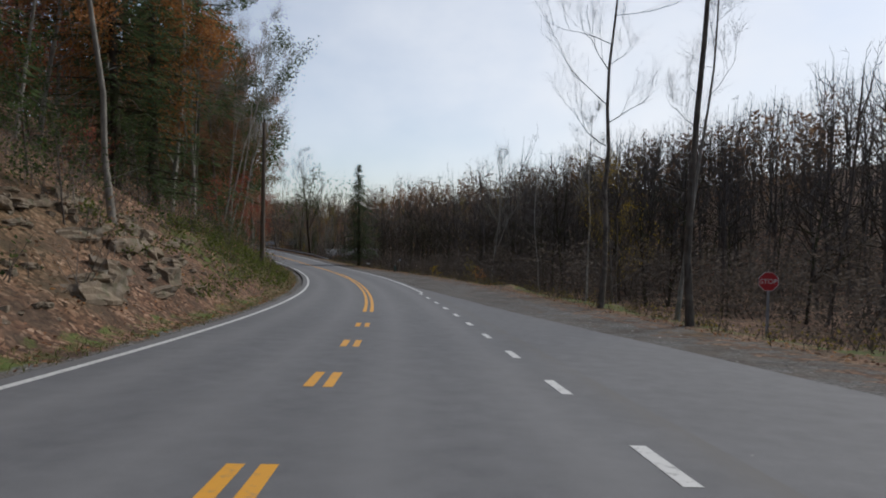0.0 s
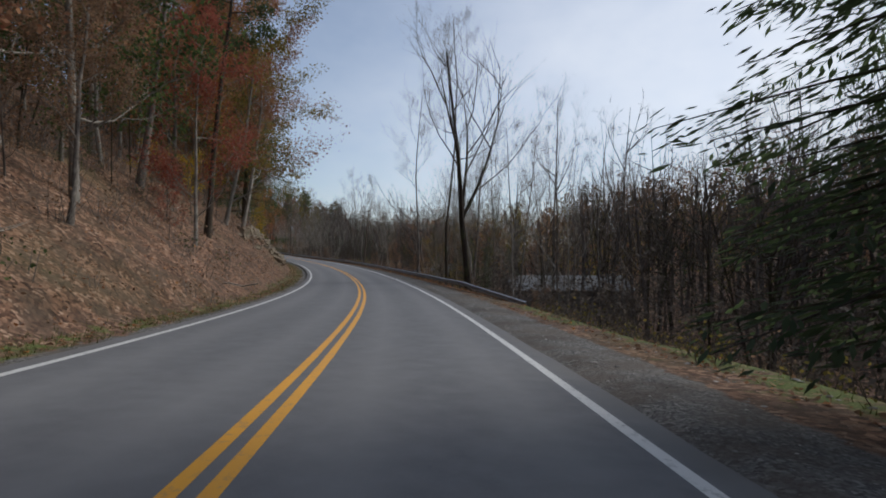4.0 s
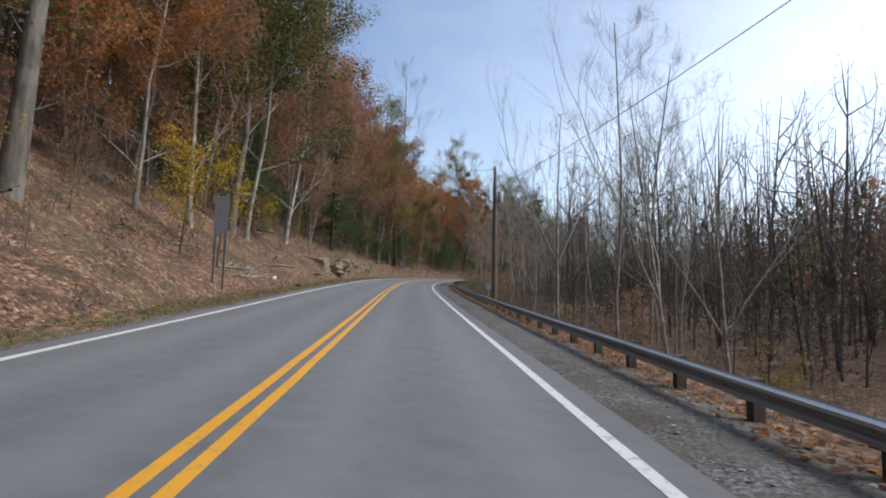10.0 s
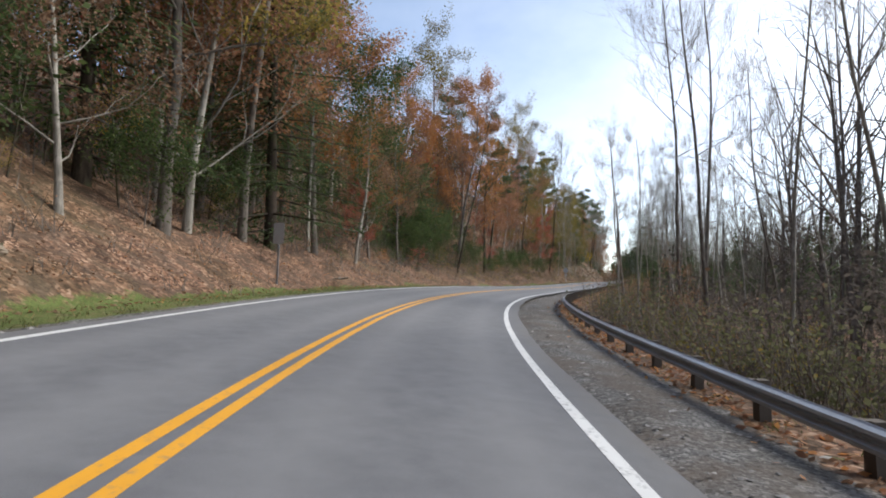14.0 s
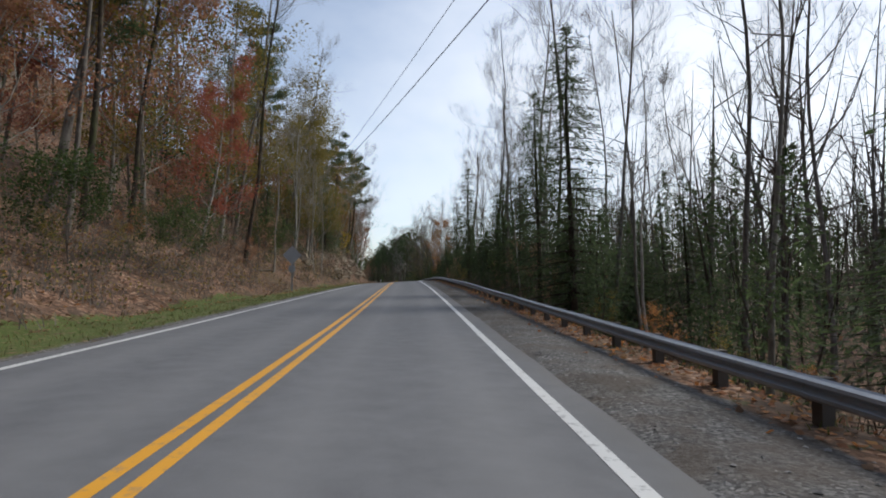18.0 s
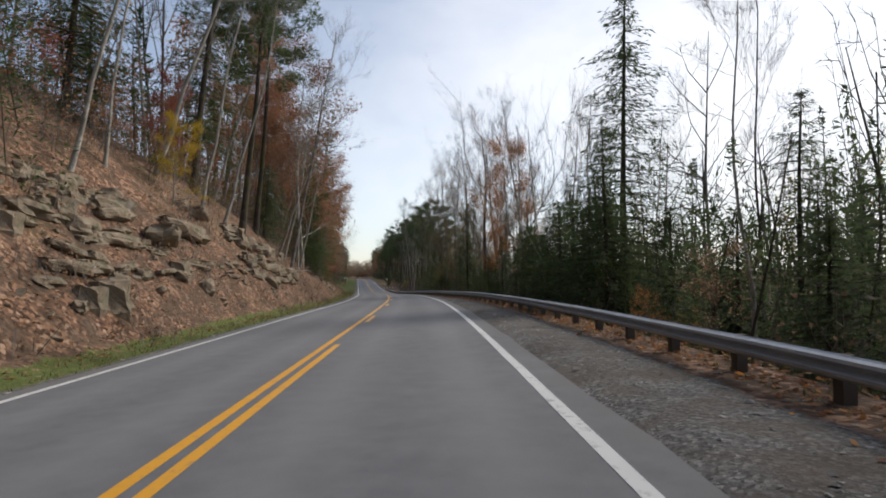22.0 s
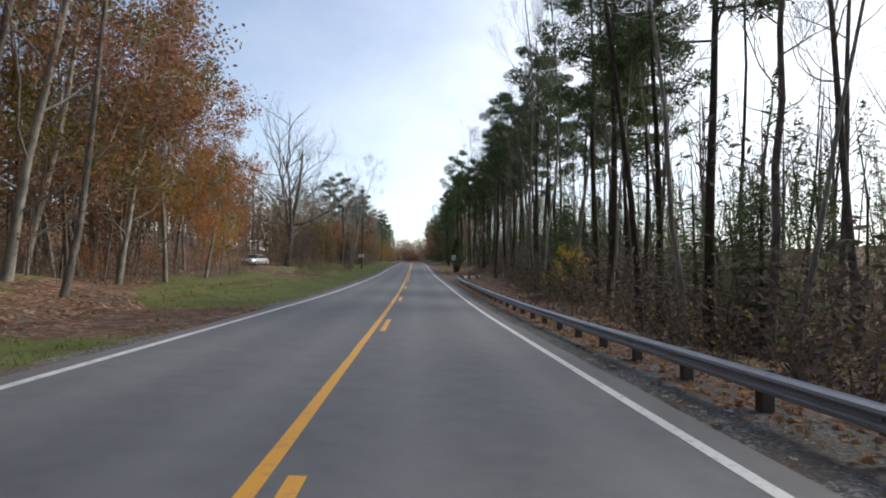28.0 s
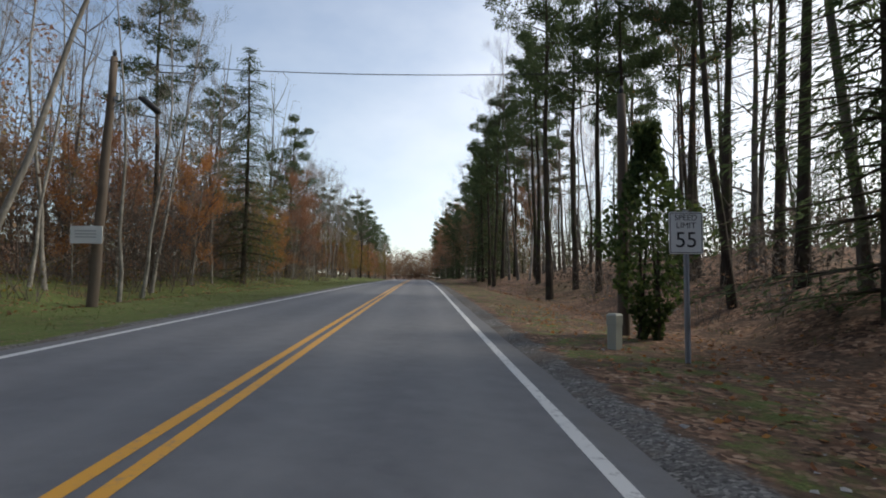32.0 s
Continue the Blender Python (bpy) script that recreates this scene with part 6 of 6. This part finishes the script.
def fallen_leaves():
    rng = np.random.default_rng(5)
    lf = {c: [] for c in ("rust", "orange", "brown")}
    for _ in range(70000):
        side = -1 if rng.uniform() < 0.68 else 1
        s = rng.uniform(-10, 660)
        if side < 0:
            a = float(np.interp(s, LS, L_FOOT)) - 0.5 + rng.exponential(2.4)
        else:
            a = (rail_at(s) - 0.4 if 104 < s < 600 else float(np.interp(s, LS, R_EDGE)) - 1.2) + rng.exponential(1.0)
        if a > 12 or a < 4.1:
            continue
        p = at(s, side * a, None, 0.018)
        lf[("rust", "brown", "brown", "brown", "orange", "rust", "brown", "brown")[int(rng.integers(8))]].append(tuple(p))
    for _ in range(26000):                 # drifted against the posts
        s = rng.uniform(106, 640)
        a = rail_at(s) + rng.normal(0.15, 0.4) if s < 600 else rng.uniform(5.0, 10.0)
        lf[("rust", "orange", "brown", "rust")[int(rng.integers(4))]].append(tuple(at(s, a, None, 0.02)))
    for c, p in lf.items():
        sh = Shape()
        sh.leaves(p, 0.10, rng, flat=0.85)
        tagged(new("fallen_leaves", sh.mesh("fallen_leaves", LEAVES[c])), "dry fallen %s leaves lying on the roadside" % c, "leaves", kind="stuff")


fallen_leaves()


def grass():
    rng = np.random.default_rng(6)
    sh = Shape()
    for _ in range(26000):
        s = rng.uniform(-10, 690)
        side = -1 if rng.uniform() < 0.75 else 1
        if side < 0:
            foot = float(np.interp(s, LS, L_FOOT))
            a = 4.15 + (foot - 3.9) * rng.uniform(0, 1) + (rng.uniform(0, 5) if s > 560 else 0)
            if 548 < s < 592 and abs(a - 6.5 - 0.42 * (s - 548)) < 2.2:
                continue
        else:
            a = (rail_at(s) + rng.uniform(-0.3, 1.6)) if 104 < s < 598 else float(np.interp(s, LS, R_EDGE)) + rng.uniform(-0.8, 1.5)
        p = at(s, side * a, None, -0.02)
        for k in range(4):
            h = rng.uniform(0.03, 0.13)
            d = Vector((rng.normal(0, 0.05), rng.normal(0, 0.05), h))
            w = Vector((rng.normal(0, 1), rng.normal(0, 1), 0)).normalized() * 0.012
            q = p + Vector((rng.normal(0, 0.06), rng.normal(0, 0.06), 0))
            sh.face((q - w, q + w, q + d))
    m = Mat("grass_blades")
    c = m.ramp(m.island(), (0.0, (0.055, 0.07, 0.022)), (0.5, (0.13, 0.145, 0.045)), (0.8, (0.20, 0.17, 0.06)), (1.0, (0.30, 0.23, 0.11)))
    tagged(new("grass", sh.mesh("grass", m.done(c, 0.8, leaf=0.3))), "short green and straw-coloured verge grass", "grass", kind="stuff")


grass()


def gravel_stones():
    """Coarse loose stones of the shoulder."""
    rng = np.random.default_rng(8)
    sh = Shape()
    for _ in range(15000):
        s = rng.uniform(4, 640)
        if rng.uniform() < 0.82:
            o = rng.uniform(3.9, (rail_at(s) if 104 < s < 600 else min(9.0, float(np.interp(s, LS, R_EDGE)))) - 0.1)
        else:
            o = -rng.uniform(3.8, 4.4)
        p = at(s, o)
        r = rng.choice((0.018, 0.028, 0.042, 0.06), p=(0.42, 0.34, 0.18, 0.06))
        a = rng.uniform(0, 6.28)
        b = len(sh.v)
        for k in range(4):
            w = r * rng.uniform(0.7, 1.3)
            sh.v.append((p.x + w * math.cos(a + k * 1.57), p.y + w * math.sin(a + k * 1.57), p.z + r * rng.uniform(0.0, 0.35)))
        sh.v.append((p.x + r * rng.normal(0, 0.25), p.y + r * rng.normal(0, 0.25), p.z + r * rng.uniform(0.35, 0.65)))
        sh.f += [(b + k, b + (k + 1) % 4, b + 4) for k in range(4)]
    m = Mat("gravel_stone")
    c = m.ramp(m.island(), (0.0, (0.12, 0.116, 0.11)), (0.7, (0.21, 0.20, 0.19)), (1.0, (0.36, 0.345, 0.32)))
    tagged(new("loose_gravel", sh.mesh("loose_gravel", m.done(c, 0.9, m.noise(60, 3), 0.3, 0.005))), "loose grey gravel stones on the road shoulder", "gravel", kind="stuff")


gravel_stones()


# ---- rock outcrops in the cut bank ----
def rock_mesh(seed, sx, sy, sz):
    """An irregular broken block with chipped corners."""
    rng = np.random.default_rng(seed)
    bm = bmesh.new()
    for cx in (-1, 1):
        for cy in (-1, 1):
            for cz in (-1, 1):
                p = np.array([cx, cy, cz]) * rng.uniform(0.5, 1.0, 3)
                for ax in range(2):
                    q = p.copy()
                    q[ax] *= rng.uniform(0.45, 0.95)
                    q[2] *= rng.uniform(0.8, 1.0)
                    bm.verts.new((q[0] * sx / 2, q[1] * sy / 2, q[2] * sz / 2))
    bmesh.ops.convex_hull(bm, input=bm.verts)
    for v in [v for v in bm.verts if not v.link_faces]:
        bm.verts.remove(v)
    me = bpy.data.meshes.new("rock")
    bm.to_mesh(me)
    bm.free()
    me.materials.append(ROCK)
    return me


ROCKS = [rock_mesh(600 + i, *sz) for i, sz in enumerate(((1.1, .9, .5), (.8, .6, .35), (.55, .5, .3), (1.0, .7, .28), (.7, .7, .5), (.9, .6, .4)))]


def ledge_mesh(seed, sx, sy, sz):
    """A blocky slab of bedrock: flat broken faces, knocked-off corners, an uneven front."""
    rng = np.random.default_rng(seed)
    bm = bmesh.new()
    bmesh.ops.create_cube(bm, size=1.0)
    bmesh.ops.subdivide_edges(bm, edges=bm.edges[:], cuts=3, use_grid_fill=True)
    for v in bm.verts:
        c = v.co
        edges = sum(abs(abs(x) - 0.5) < 0.01 for x in c)
        n = Vector((noise.noise((c.x * 2.3 + seed, c.y * 2, c.z * 2)), noise.noise((c.x * 2, c.y * 2.3 + seed, c.z * 2)), noise.noise((c.x * 2, c.y * 2, c.z * 2.3 + seed))))
        k = {3: 0.80, 2: 0.93}.get(edges, 1.0) + rng.uniform(-0.05, 0.05)
        n = n + 0.35 * Vector((noise.noise((c.x * 7 + seed, c.y * 7, c.z * 7)), noise.noise((c.x * 7, c.y * 7 + seed, c.z * 7)), noise.noise((c.x * 7, c.y * 7, c.z * 7 + seed))))
        v.co = Vector(((c.x * k + 0.16 * n.x) * sx, (c.y * k + 0.22 * n.y) * sy, (c.z * (0.5 + 0.5 * k) + 0.13 * n.z) * sz))
    me = bpy.data.meshes.new("ledge")
    bm.to_mesh(me)
    bm.free()
    me.materials.append(ROCK)
    return me


LEDGES = [ledge_mesh(640 + i, *sz) for i, sz in enumerate(((2.4, 1.3, .62), (1.7, 1.2, .8), (3.2, 1.4, .55), (1.2, 1.0, .5), (2.0, 1.3, .42), (1.5, 1.1, 1.0), (2.8, 1.2, .8)))]


def outcrop(s0, s1, beds, low, high, label, big=1.0, loose=40, sunk=0.12):
    """Beds of blocks that step out of the bank, with loose stones under them."""
    p = at((s0 + s1) / 2, -float(np.interp((s0 + s1) / 2, LS, L_FOOT)) - 1)
    root = thing("rock_outcrop", Matrix.Translation(p), label, "rock outcrop")
    rng = np.random.default_rng(int(s0))

    def lay(name, mesh, s, h, inset, k, m):
        foot, t = float(np.interp(s, LS, L_FOOT)), float(np.interp(s, LS, L_TAN))
        q = at(s, -(foot + 0.35 + h / t + inset), None, -sunk * k)
        hd = math.degrees(float(np.interp(s, ARC, RH)))
        child(name, mesh, root, m=pose(q.x - p.x, q.y - p.y, q.z - p.z, 0, 0, hd + 90) @ m)
    for i in range(beds):
        h = low + (high - low) * (i + 0.5) / beds
        a = s0 + (s1 - s0) * rng.uniform(0.0, 0.4)
        b = s1 - (s1 - s0) * rng.uniform(0.0, 0.4)
        s, step = a, 0.0
        while s < b:
            k = big * float(rng.choice((0.4, 0.6, 0.85, 1.25), p=(0.28, 0.34, 0.26, 0.12)))
            n = int(rng.integers(len(LEDGES)))
            step = k * (2.4, 1.7, 3.2, 1.2, 2.0, 1.5, 2.8)[n]
            if rng.uniform() < 0.8:
                lay("ledge", LEDGES[n], s + step / 2, max(0.2, h + rng.normal(0, 0.22)), 0.40 * k + rng.uniform(-0.15, 0.3), k, pose(0, 0, 0, rng.normal(-4, 30 * (0.36 - sunk)), rng.normal(1.5, 25 * (0.36 - sunk)), rng.normal(0, 14)) @ Matrix.Diagonal((k, k, k * rng.uniform(0.8, 1.6), 1)))
            s += step * rng.uniform(0.72, 0.98)
    for _ in range(loose):
        k = big * rng.choice((0.25, 0.4, 0.6, 0.85), p=(0.34, 0.34, 0.2, 0.12))
        lay("rock", ROCKS[int(rng.integers(len(ROCKS)))], rng.uniform(s0, s1), rng.uniform(0.1, high * 0.85), 0.15 * k, k, pose(0, 0, 0, rng.normal(8, 12), rng.normal(0, 12), rng.uniform(0, 360)) @ Matrix.Diagonal((k, k, k * rng.uniform(0.7, 1.3), 1)))


outcrop(12, 30, 5, 0.3, 2.6, "mossy broken rock outcrop in the leafy bank", 0.4, 60)
outcrop(124, 150, 7, 0.5, 3.4, "layered tan sandstone outcrop in the road cut", 0.62, 90, 0.2)
outcrop(150, 166, 6, 0.4, 3.2, "crumbling tan sandstone in the bank", 0.55, 70, 0.22)
outcrop(166, 184, 4, 0.3, 2.4, "tan sandstone rocks in the bank", 0.5, 60, 0.2)
outcrop(246, 265, 3, 0.35, 1.75, "pale layered sandstone ledge in the bank", 1.25, 40, 0.26)
outcrop(265, 282, 3, 0.4, 1.2, "low broken sandstone ledge in the bank", 0.55, 40, 0.2)
outcrop(404, 432, 6, 0.4, 3.4, "tumbled sandstone blocks in the steep bank", 0.6, 90)
outcrop(432, 447, 8, 0.5, 4.6, "broken sandstone blocks in the steep bank", 0.65, 110)
outcrop(447, 468, 6, 0.8, 4.0, "stepped sandstone ledges in the road cut", 0.85, 80)
outcrop(484, 500, 2, 0.4, 1.6, "scattered flat stones in the leafy bank", 0.5, 30)


# ---- dead wood lying on the banks ----
def dead_branch(s, o, length, turn, tilt, r):
    rng = np.random.default_rng(int(s * 10))
    root = thing("fallen_branch", facing(s, o, None, turn) @ pose(0, 0, r * 0.8, 0, 0, 0) @ pose(0, 0, 0, 0, tilt, 0), "grey dead branch lying on the leaf litter", "branch", "dead branches on the bank")
    sh = Shape()
    pts = [Vector((length * (k / 5 - 0.5), 0.12 * rng.normal(), 0.04 * rng.normal())) for k in range(6)]
    sh.tube(pts, [r * (1 - 0.12 * k) for k in range(6)], 6, cap=True)
    for k in (1, 2, 3, 4):
        d = Vector((rng.uniform(0.2, 0.6), rng.choice((-1, 1)) * rng.uniform(0.3, 0.7), rng.uniform(0.05, 0.3)))
        sh.tube([pts[k], pts[k] + d * 0.6, pts[k] + d * 1.1 + Vector((0.1, 0, 0.05))], (r * 0.5, r * 0.35, r * 0.12), 4)
    child("limb", sh.mesh("limb", BARK_PALE, smooth=True), root)


rng = np.random.default_rng(33)
for k in range(46):
    s = float(rng.uniform(8, 540))
    foot, t = float(np.interp(s, LS, L_FOOT)), float(np.interp(s, LS, L_TAN))
    dead_branch(s, -(foot + rng.uniform(0.6, 5.5)), float(rng.uniform(1.2, 3.6)), float(rng.uniform(0, 180)), 0.0, float(rng.uniform(0.025, 0.07)))
for k in range(12):
    s = float(rng.uniform(540, 640))
    dead_branch(s, float(rail_at(min(s, 600)) + rng.uniform(2, 6)) if s < 600 else float(rng.uniform(10, 14)), float(rng.uniform(1.2, 3.2)), float(rng.uniform(0, 180)), 0.0, float(rng.uniform(0.02, 0.05)))


# ---- ivy on the pole ----
def ivy(s, o, tall):
    rng = np.random.default_rng(91)
    root = thing("ivy", facing(s, o), "dense dark ivy hanging around the utility pole", "ivy")
    sh = Shape()
    n = 4200
    u = rng.uniform(0, 1, n) ** 0.8
    a = rng.uniform(0, 6.283, n)
    rad = (0.30 + 0.95 * np.sin(np.clip(u * 1.15, 0, 1) * 3.0) ** 2 * (1 + 0.35 * np.sin(u * 17 + a * 2))) * np.sqrt(rng.uniform(0.2, 1, n))
    sh.leaves(np.stack([rad * np.cos(a), rad * np.sin(a), 0.02 + u * (tall + 0.25)], 1), 0.15, rng, droop=0.4)
    child("foliage", sh.mesh("foliage", LEAVES["green"]), root)
    st = Shape()
    for k in range(4):
        a = k * 1.7
        st.tube([(0.3 * math.cos(a), 0.3 * math.sin(a), -0.1), (0.22 * math.cos(a + .6), 0.22 * math.sin(a + .6), tall * .4), (0.2 * math.cos(a + 1.3), 0.2 * math.sin(a + 1.3), tall * .9)], (0.045, 0.03, 0.012), 5)
    child("vine_stem", st.mesh("vine_stem", BARK_DARK), root)


ivy(627.6, 7.5, 5.0)


# ---- houses below the road ----
def gable_house(s, o, w, d, wall, roof, turn, label, wall_mat, roof_mat, sink=0.0):
    root = thing("house", facing(s, o, None, turn, -0.3 - sink), label, "house")
    sh = Shape()
    sh.v = [(-w / 2, -d / 2, 0), (w / 2, -d / 2, 0), (w / 2, d / 2, 0), (-w / 2, d / 2, 0), (-w / 2, -d / 2, wall), (w / 2, -d / 2, wall), (w / 2, d / 2, wall), (-w / 2, d / 2, wall), (0, -d / 2, wall + roof), (0, d / 2, wall + roof)]
    sh.f = [(0, 1, 5, 8, 4), (2, 3, 7, 9, 6), (1, 2, 6, 5), (3, 0, 4, 7)]
    child("wall", sh.mesh("wall", wall_mat), root)
    for sx in (-1, 1):
        rf = Shape()
        over = 0.35
        k = roof / (w / 2)
        a = [(0, -d / 2 - over, wall + roof + 0.06), (sx * (w / 2 + over), -d / 2 - over, wall - k * over + 0.06), (sx * (w / 2 + over), d / 2 + over, wall - k * over + 0.06), (0, d / 2 + over, wall + roof + 0.06)]
        rf.v = a + [(x, y, z + 0.09) for x, y, z in a]
        rf.f = [(0, 1, 2, 3), (7, 6, 5, 4), (0, 4, 5, 1), (1, 5, 6, 2), (2, 6, 7, 3), (3, 7, 4, 0)]
        child("roof", rf.mesh("roof", roof_mat), root, "weathered grey metal roof")
        for wy in (-d / 4, d / 4):
            win = Shape()
            win.box((sx * (w / 2 + 0.02), wy, wall * 0.55), (0.06, 0.9, 1.1))
            child("window", win.mesh("window", SIGN_SHADE_BLACK), root, "dark window pane")
    dr = Shape()
    dr.box((0.3, -d / 2 - 0.02, 1.0), (0.9, 0.06, 2.0))
    child("door", dr.mesh("door", POSTWOOD), root)


SIDING = mat_plain("grey_siding", (0.14, 0.135, 0.13), 0.8, 0.25)
BARNWOOD = mat_plain("weathered_barn_boards", (0.20, 0.165, 0.13), 0.9, 0.4)
ROOFING = mat_plain("grey_roof_sheets", (0.14, 0.145, 0.15), 0.8, 0.3)
gable_house(140.5, 25.5, 7.5, 13, 3.2, 1.4, 78, "low grey house with a pale metal roof below the road", SIDING, ROOFING, 0.4)
gable_house(202, 41, 4.4, 6.0, 2.5, 1.7, 24, "small weathered shed with a gable roof in the valley", BARNWOOD, ROOFING)
gable_house(209.5, 36, 4.6, 5.4, 2.0, 1.2, 20, "brown barn with a rusty roof among the trees", BARNWOOD, ROOFING)


# ---- things left beside the road ----
CONCRETE = mat_plain("weathered_concrete", (0.36, 0.35, 0.33), 0.9, 0.35)
pipe = thing("culvert_end", facing(228.6, -5.15, None, 12), "short pale concrete culvert end in the ditch", "culvert")
sh = Shape()
sh.box((0, 0.42, 0.16), (0.46, 0.9, 0.06))
for x in (-0.2, 0.2):
    sh.box((x, 0.42, 0.0), (0.06, 0.9, 0.30))
sh.box((0, 0.42, -0.14), (0.46, 0.9, 0.05))
child("box", sh.mesh("box", CONCRETE), pipe)
# black sheet set inside the mouth, painting the culvert's inner shade
sh = Shape()
sh.box((0, 0.30, 0.0), (0.33, 0.02, 0.24))
child("opening", sh.mesh("opening", SIGN_SHADE_BLACK), pipe, "black sheet for the shade inside the culvert")

jug = thing("plastic_jug", facing(226.6, -6.05, None, 30, 0.06) @ pose(0, 0, 0, 0, 62, 0), "white plastic jug thrown away on the leaves", "jug")
JUG = mat_plain("white_jug_plastic", (0.78, 0.78, 0.76), 0.4, 0.1)
sh = Shape()
sh.tube([(0, 0, -0.13), (0, 0, -0.12), (0, 0, 0.02), (0, 0, 0.10), (0, 0, 0.14), (0, 0, 0.16)], (0.06, 0.075, 0.078, 0.055, 0.022, 0.022), 12, cap=True)
child("body", sh.mesh("body", JUG, smooth=True), jug)
sh = Shape()
sh.tube([(0.06, 0, 0.0), (0.11, 0, 0.03), (0.10, 0, 0.10), (0.03, 0, 0.12)], (0.012,) * 4, 6)
child("handle", sh.mesh("handle", JUG, smooth=True), jug)
sh = Shape()
sh.tube([(0, 0, 0.155), (0, 0, 0.185)], (0.026, 0.026), 10, cap=True)
child("cap", sh.mesh("cap", NAVY, smooth=True), jug, "dark screw cap")

# a car parked at the end of the dirt drive
CAR_PAINT = mat_plain("silver_car_paint", (0.55, 0.56, 0.57), 0.3, 0.08, 0.4)
CAR_GLASS = mat_plain("dark_car_glass", (0.02, 0.022, 0.025), 0.08, 0.1)
RUBBER = mat_plain("tyre_rubber", (0.02, 0.02, 0.02), 0.9, 0.2)
LAMP = mat_plain("clear_headlight_glass", (0.7, 0.7, 0.68), 0.15, 0.1)


def loft(sections):
    """Closed hull through rectangles (y, half width low, half width high, low, high)."""
    sh = Shape()
    for y, a, b, z0, z1 in sections:
        sh.v += [(-a, y, z0), (a, y, z0), (a * 1.02, y, (z0 + z1) / 2), (b, y, z1), (-b, y, z1), (-a * 1.02, y, (z0 + z1) / 2)]
    n = len(sections)
    for i in range(n - 1):
        for j in range(6):
            k = (j + 1) % 6
            sh.f.append((6 * i + j, 6 * i + k, 6 * i + 6 + k, 6 * i + 6 + j))
    sh.f += [tuple(range(5, -1, -1)), tuple(6 * (n - 1) + j for j in range(6))]
    return sh


car = thing("parked_car", facing(613.6, -20.2, None, -14), "silver car parked at the end of the dirt drive", "car")
child("body", loft([(-2.2, .70, .62, .35, .62), (-2.05, .84, .76, .22, .80), (-1.0, .88, .80, .20, .92), (1.3, .88, .80, .20, .95), (2.0, .85, .76, .24, .92), (2.2, .74, .66, .36, .70)]).mesh("body", CAR_PAINT, smooth=True), car)
child("cabin", loft([(-1.1, .76, .72, .88, .93), (-0.45, .76, .60, .90, 1.40), (0.9, .76, .60, .92, 1.42), (1.6, .76, .70, .92, .98)]).mesh("cabin", CAR_GLASS, smooth=False), car, "dark glazed cabin")
child("roof", loft([(-0.5, .61, .55, 1.385, 1.43), (0.95, .61, .55, 1.40, 1.445)]).mesh("roof", CAR_PAINT), car, "silver roof panel")
sh = Shape()
sh.box((0, -2.13, 0.46), (1.1, 0.14, 0.16))
child("grille", sh.mesh("grille", SIGN_SHADE_BLACK), car, "dark front grille")
for x in (-0.62, 0.62):
    sh = Shape()
    sh.tube([(x, -2.02, 0.66), (x, -2.14, 0.65)], (0.12, 0.10), 10, cap=True)
    child("headlight", sh.mesh("headlight", LAMP, smooth=True), car, "clear headlight")
for x in (-0.80, 0.80):
    for y in (-1.35, 1.35):
        sh = Shape()
        sh.tube([(x - 0.1, y, 0.31), (x - 0.09, y, 0.31), (x + 0.09, y, 0.31), (x + 0.1, y, 0.31)], (0.26, 0.32, 0.32, 0.26), 18, cap=True)
        w = child("wheel", sh.mesh("wheel", RUBBER, smooth=True), car, "black tyre")
        sh = Shape()
        sg = 1 if x > 0 else -1
        sh.tube([(x + sg * 0.08, y, 0.31), (x + sg * 0.115, y, 0.31)], (0.19, 0.16), 14, cap=True)
        child("rim", sh.mesh("rim", STEEL, smooth=True), w, "grey wheel rim")
